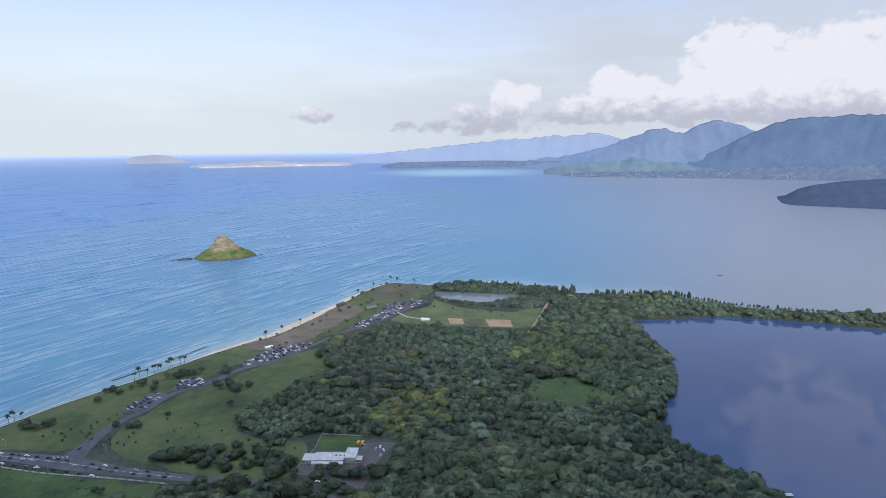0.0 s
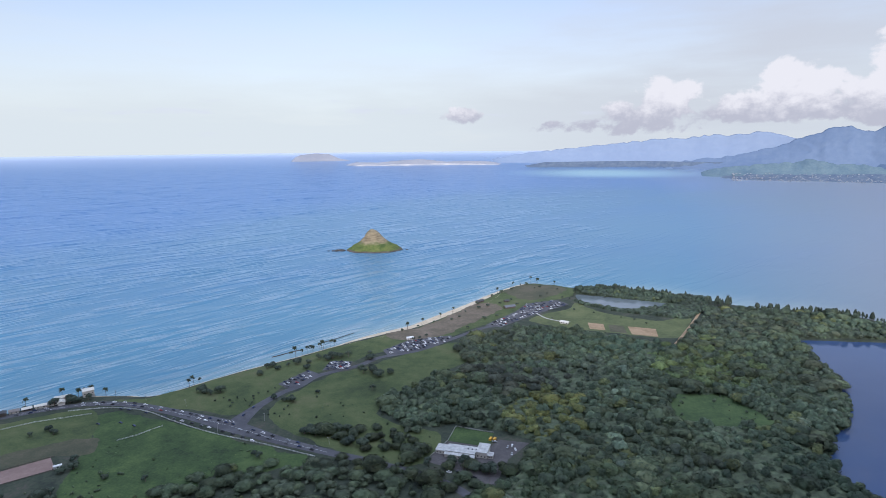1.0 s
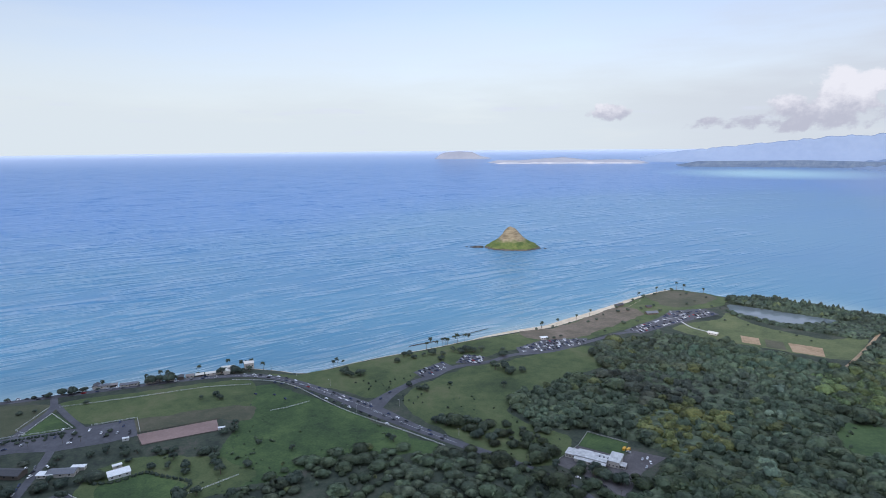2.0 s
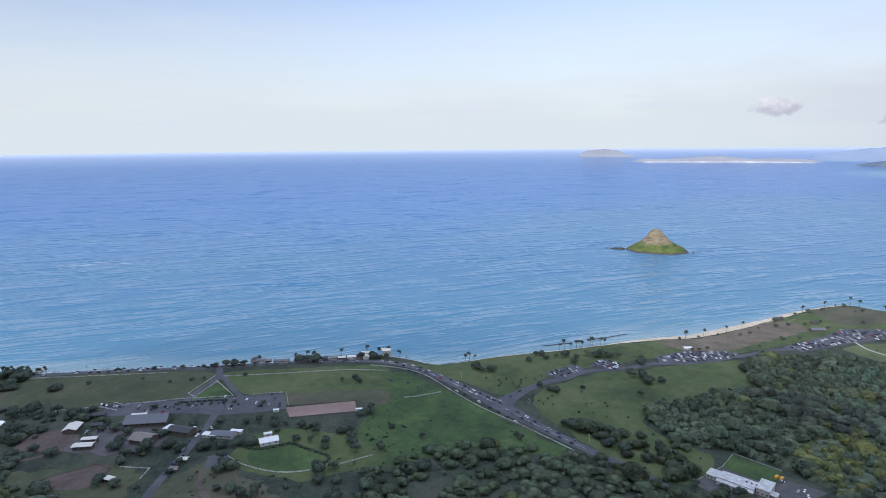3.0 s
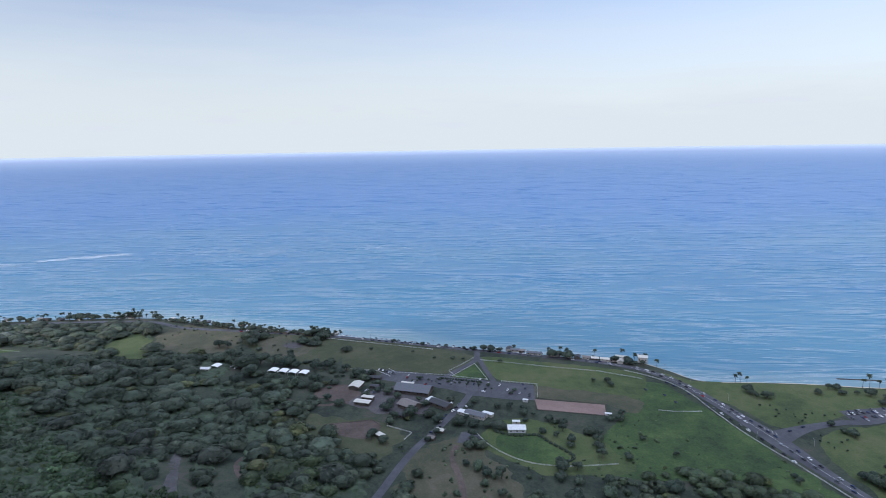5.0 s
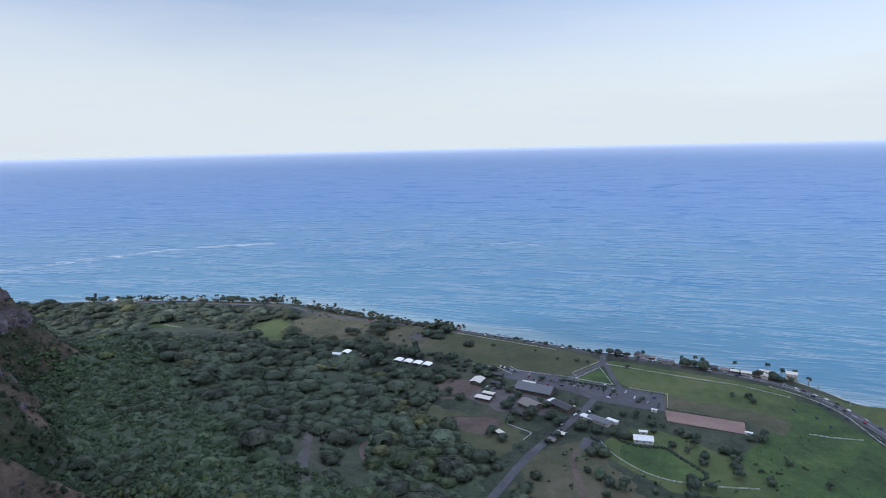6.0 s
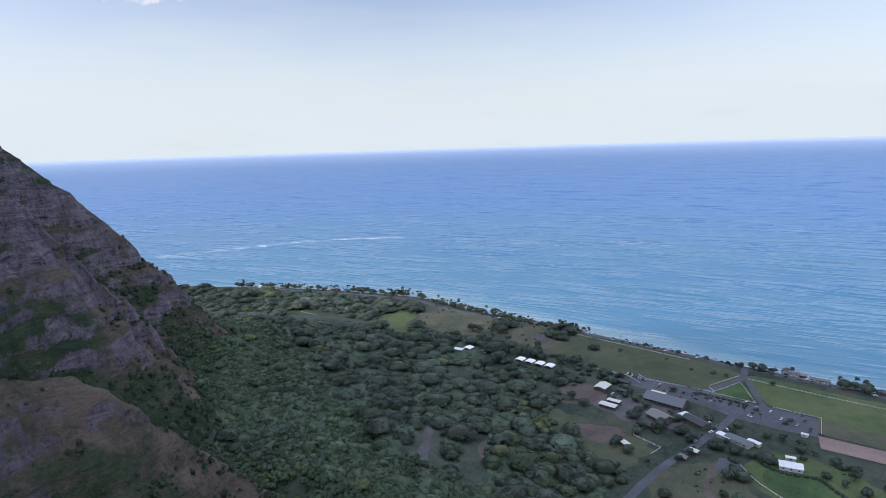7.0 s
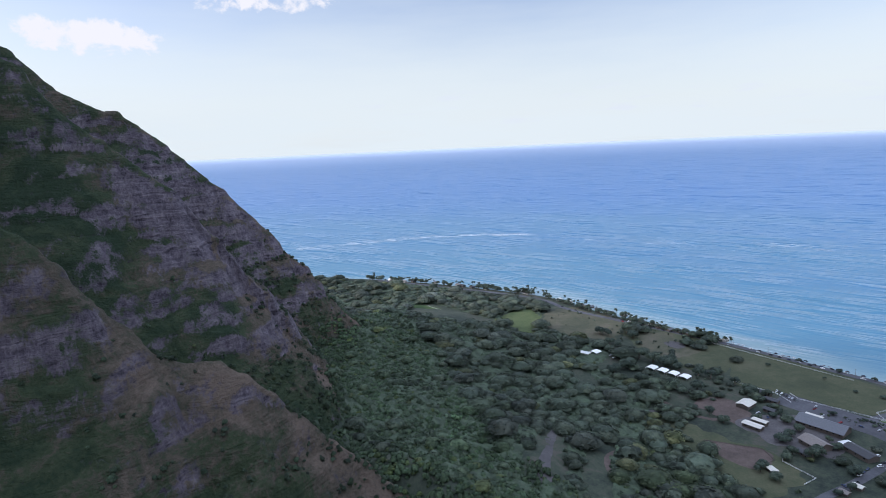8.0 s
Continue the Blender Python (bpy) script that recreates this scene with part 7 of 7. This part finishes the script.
def marquee(x, y, yaw, group="marquees"):
    """A white vaulted canvas canopy on posts."""
    t = thing("marquee", "white vaulted canvas marquee tent on posts", "tent", group, pose(x, y, Z0 + 0.2, 0, 0, yaw))
    bm = bmesh.new()
    n = 12
    outer = [(5.9 * math.cos(math.pi * k / n), 2.5 + 1.6 * math.sin(math.pi * k / n)) for k in range(n + 1)]
    inner = [(5.7 * math.cos(math.pi * k / n), 2.4 + 1.45 * math.sin(math.pi * k / n)) for k in range(n, -1, -1)]
    a = [bm.verts.new((-6, u, v)) for u, v in outer + inner]
    b = [bm.verts.new((6, u, v)) for u, v in outer + inner]
    m = len(a)
    for k in range(m):
        bm.faces.new((a[k], a[(k + 1) % m], b[(k + 1) % m], b[k]))
    for k in range(n):
        bm.faces.new((a[k], a[k + 1], a[m - 2 - k], a[m - 1 - k]))
        bm.faces.new((b[k + 1], b[k], b[m - 1 - k], b[m - 2 - k]))
    bmesh.ops.recalc_face_normals(bm, faces=bm.faces[:])
    part("canopy", bm, CANVAS, t)
    post = None
    for px in (-5.8, 0, 5.8):
        for py in (-5.75, 5.75):
            if post is None:
                bm = bmesh.new()
                tube(bm, [(0, 0, -0.3), (0, 0, 2.55)], [0.1, 0.1], 6)
                post = part("post", bm, WHITE, t, m=pose(px, py, 0))
            else:
                share("post", post.data, t, pose(px, py, 0))
    return t


for k in range(4):
    q = (k + 0.5) / 4
    marquee(-780 + 36 * q, 102 + 46 * q, 142)
marquee(-828, 40, 142)

# ================= fences =================


def fence(line, label, group="white fences", gap=4.0, high=1.3, mat=None, bent=False):
    mat = mat or WHITE
    t = thing("fence", label, "fence", group)
    c = curve(line, gap) if bent else np.concatenate([curve([a, b], gap)[:-1] for a, b in zip(line[:-1], line[1:])] + [[line[-1]]])
    post = None
    for x, y in c:
        if post is None:
            bm = bmesh.new()
            box(bm, -0.12, 0.12, -0.12, 0.12, -0.3, high + 0.1, 0.02)
            post = part("post", bm, mat, t, m=pose(x, y, Z0 + 0.1))
        else:
            share("post", post.data, t, pose(x, y, Z0 + 0.1))
    for z in (0.45, high - 0.1):
        bm = bmesh.new()
        d = np.gradient(np.asarray(c, float), axis=0)
        d /= np.maximum(np.linalg.norm(d, axis=1), 1e-6)[:, None]
        rings = [[bm.verts.new((x - s * 0.07 * v, y + s * 0.07 * u, Z0 + 0.1 + zz)) for s, zz in ((-1, z - 0.09), (1, z - 0.09), (1, z + 0.09), (-1, z + 0.09))]
                 for (x, y), (u, v) in zip(c, d)]
        for p, q in zip(rings[:-1], rings[1:]):
            for i in range(4):
                bm.faces.new((p[i], p[(i + 1) % 4], q[(i + 1) % 4], q[i]))
        bm.faces.new(rings[0][::-1])
        bm.faces.new(rings[-1])
        part("rail", bm, mat, t)
    return t


fence([(-572, 520), (-530, 538), (-488, 540), (-433, 524), (-380, 510), (-312, 500), (-250, 489)], "white rail fence along the highway pasture", bent=True)
fence([(-508, 269), (-471, 270), (-434, 285), (-411, 315), (-394, 358)], "white rail fence round the ranch garden", bent=True)
fence([(-655, 312), (-681, 358), (-624, 347), (-655, 312)], "white rail fence round the triangular lawn")
fence([(-743, 196), (-714, 233), (-690, 241)], "white rail fence beside the ranch lawn")
fence([(-715, 248), (-700, 252), (-655, 316), (-673, 316), (-700, 366)], "white rail fence between lawn and parking area")
fence([(-612, 360), (-584, 394), (-552, 374)], "white rail fence at the end of the parking area")
fence([(-524, 197), (-535, 210), (-561, 192), (-580, 200)], "white rail fence of a small paddock")
fence([(-690, 372), (-630, 436), (-585, 488), (-540, 520)], "white rail fence between meadow and shore road")
fence([(-760, 330), (-870, 216), (-895, 190)], "white rail fence between lawn and shore road")
fence([(-463, 473), (-452, 487), (-440, 512)], "pale rail fence across the pasture")
fence([(-1056, -254), (-1010, -198), (-962, -134)], "pale rail fence beside the paddock", "paddock fences", 5.0, 1.3, CONCRETE)
fence([(-143, 505), (-131, 549), (-130, 580), (-88, 575)], "wire fence with pale posts round the hall lawn", "hall fences", 4.0, 1.2, CONCRETE)
fence([(-593, 132), (-581, 182), (-562, 186), (-544, 163)], "dark rail fence round the earth pen", "pen fences", 4.0, 1.2, WOODWALL)
fence([(-500, 432), (-550, 370), (-524, 354), (-477, 413)], "dark rail fence round the riding arena", "arena fences", 4.0, 1.2, WOODWALL)


def hedge(line, label):
    c = curve(line, 1.5)
    VV, FF, n = [], [], 0
    for i, (x, y) in enumerate(c):
        V, F = CROWNS["bush"][i % 4]
        VV.append(V * np.array([2.6, 2.6, 2.8]) + np.array([x, y, Z0 - 0.1]))
        FF.append(F + n)
        n += len(V)
    me = mesh_from("hedge", np.concatenate(VV), np.concatenate(FF), False)
    me.materials.append(LEAF_ONE)
    return tagged(new("hedge", me), label, "hedge")


hedge([(-500, 288), (-484, 300), (-474, 322), (-456, 325), (-424, 330), (-418, 318)], "dark clipped hedge round the garden lawn")
hedge([(-655, 296), (-636, 318), (-620, 336)], "low hedge in the ranch parking area")

# ================= poles, boats, small things =================


def street_lamp(x, y, yaw):
    t = thing("street_lamp", "tall grey street lamp beside the highway", "street lamp", "lamps at the junction", pose(x, y, Z0, 0, 0, yaw))
    bm = bmesh.new()
    tube(bm, [(0, 0, -0.3), (0, 0, 8.5)], [0.16, 0.1], 6)
    part("pole", bm, CONCRETE, t)
    bm = bmesh.new()
    tube(bm, [(0, 0, 8.4), (0.8, 0, 9.0), (2.2, 0, 9.2)], [0.08, 0.07, 0.06], 5)
    part("arm", bm, CONCRETE, t)
    bm = bmesh.new()
    box(bm, 2.0, 3.0, -0.22, 0.22, 9.1, 9.3, 0.05)
    part("lamp_head", bm, WHITE, t)


for x, y, a in [(-447, 561, -90), (-338, 548, -90), (-246, 514, -90), (-372, 512, 90), (-506, 566, -90)]:
    street_lamp(x, y, a)


def utility_pole(x, y, yaw):
    t = thing("utility_pole", "wooden utility pole with crossarm along the road", "pole", "poles along the road", pose(x, y, Z0, 0, 0, yaw))
    bm = bmesh.new()
    tube(bm, [(0, 0, -0.4), (0, 0, 11)], [0.2, 0.14], 6)
    part("pole", bm, BARK, t)
    bm = bmesh.new()
    box(bm, -1.2, 1.2, -0.08, 0.08, 10.1, 10.3)
    part("crossarm", bm, WOODWALL, t)


for x, y in [(-545, 562), (-640, 478), (-700, 410), (-770, 336), (-840, 262), (-900, 190), (-960, 112), (-103, 492), (-75, 470)]:
    utility_pole(x, y, 45)


def boat(x, y, yaw, ln, label, mast=0.0):
    t = thing("boat", label, "boat", "boats in the bay", pose(x, y, 0.1, 0, 0, yaw))
    bm = bmesh.new()
    rows = []
    for k in range(7):
        q = k / 6
        w = ln * 0.16 * math.sin(math.pi * min(0.18 + 0.82 * (1 - q), 1) * 0.5) * (1 if q < 0.9 else 0.5)
        yy = (q - 0.5) * ln
        rows.append([bm.verts.new((s * w * f, yy, z)) for s, f, z in ((-1, 1, 0.9), (-1, 0.6, -0.2), (1, 0.6, -0.2), (1, 1, 0.9))])
    for a, b in zip(rows[:-1], rows[1:]):
        for k in range(4):
            bm.faces.new((a[k], a[(k + 1) % 4], b[(k + 1) % 4], b[k]))
    bm.faces.new(rows[0][::-1])
    bm.faces.new(rows[-1])
    part("hull", bm, WHITE if mast else DARKROOF, t)
    bm = bmesh.new()
    box(bm, -ln * 0.09, ln * 0.09, -ln * 0.2, ln * 0.15, 0.9, 2.0, 0.1)
    part("cabin", bm, WHITE if mast else GREYROOF, t)
    if mast:
        bm = bmesh.new()
        tube(bm, [(0, 0.5, 0.9), (0, 0.5, mast)], [0.09, 0.05], 5)
        part("mast", bm, WHITE, t)


boat(628, 1326, 80, 12, "small dark motor boat on the calm bay")
boat(1120, 3090, 20, 12, "small white sailing boat far out in the bay", 14)
boat(355, 2960, 60, 12, "small white sailing boat far out in the bay", 14)


def dock():
    t = thing("dock", "short pale wooden dock at the lagoon edge", "dock")
    bm = bmesh.new()
    box(bm, 285, 297, 466, 470, 0.9, 1.15)
    part("deck", bm, CONCRETE, t)
    post = None
    for x in (286, 290.5, 295):
        for y in (466.4, 469.6):
            if post is None:
                bm = bmesh.new()
                tube(bm, [(0, 0, -2), (0, 0, 0.95)], [0.12, 0.12], 6)
                post = part("post", bm, BARK, t, m=pose(x, y, 0))
            else:
                share("post", post.data, t, pose(x, y, 0))


dock()


def container(x, y, yaw):
    t = thing("container", "small yellow storage container in the hall yard", "container", "", pose(x, y, Z0 + 0.2, 0, 0, yaw))
    bm = bmesh.new()
    box(bm, -2.6, 2.6, -1.2, 1.2, 0, 2.2, 0.06)
    part("body", bm, YELLOW, t)
    bm = bmesh.new()
    box(bm, 2.6, 2.66, -1.05, 1.05, 0.1, 2.1)
    part("door", bm, YELLOW, t)


YELLOW = plain("yellow_paint", (0.55, 0.30, 0.03), 0.5)
container(-89, 560, 80)
container(-85, 560, 80)
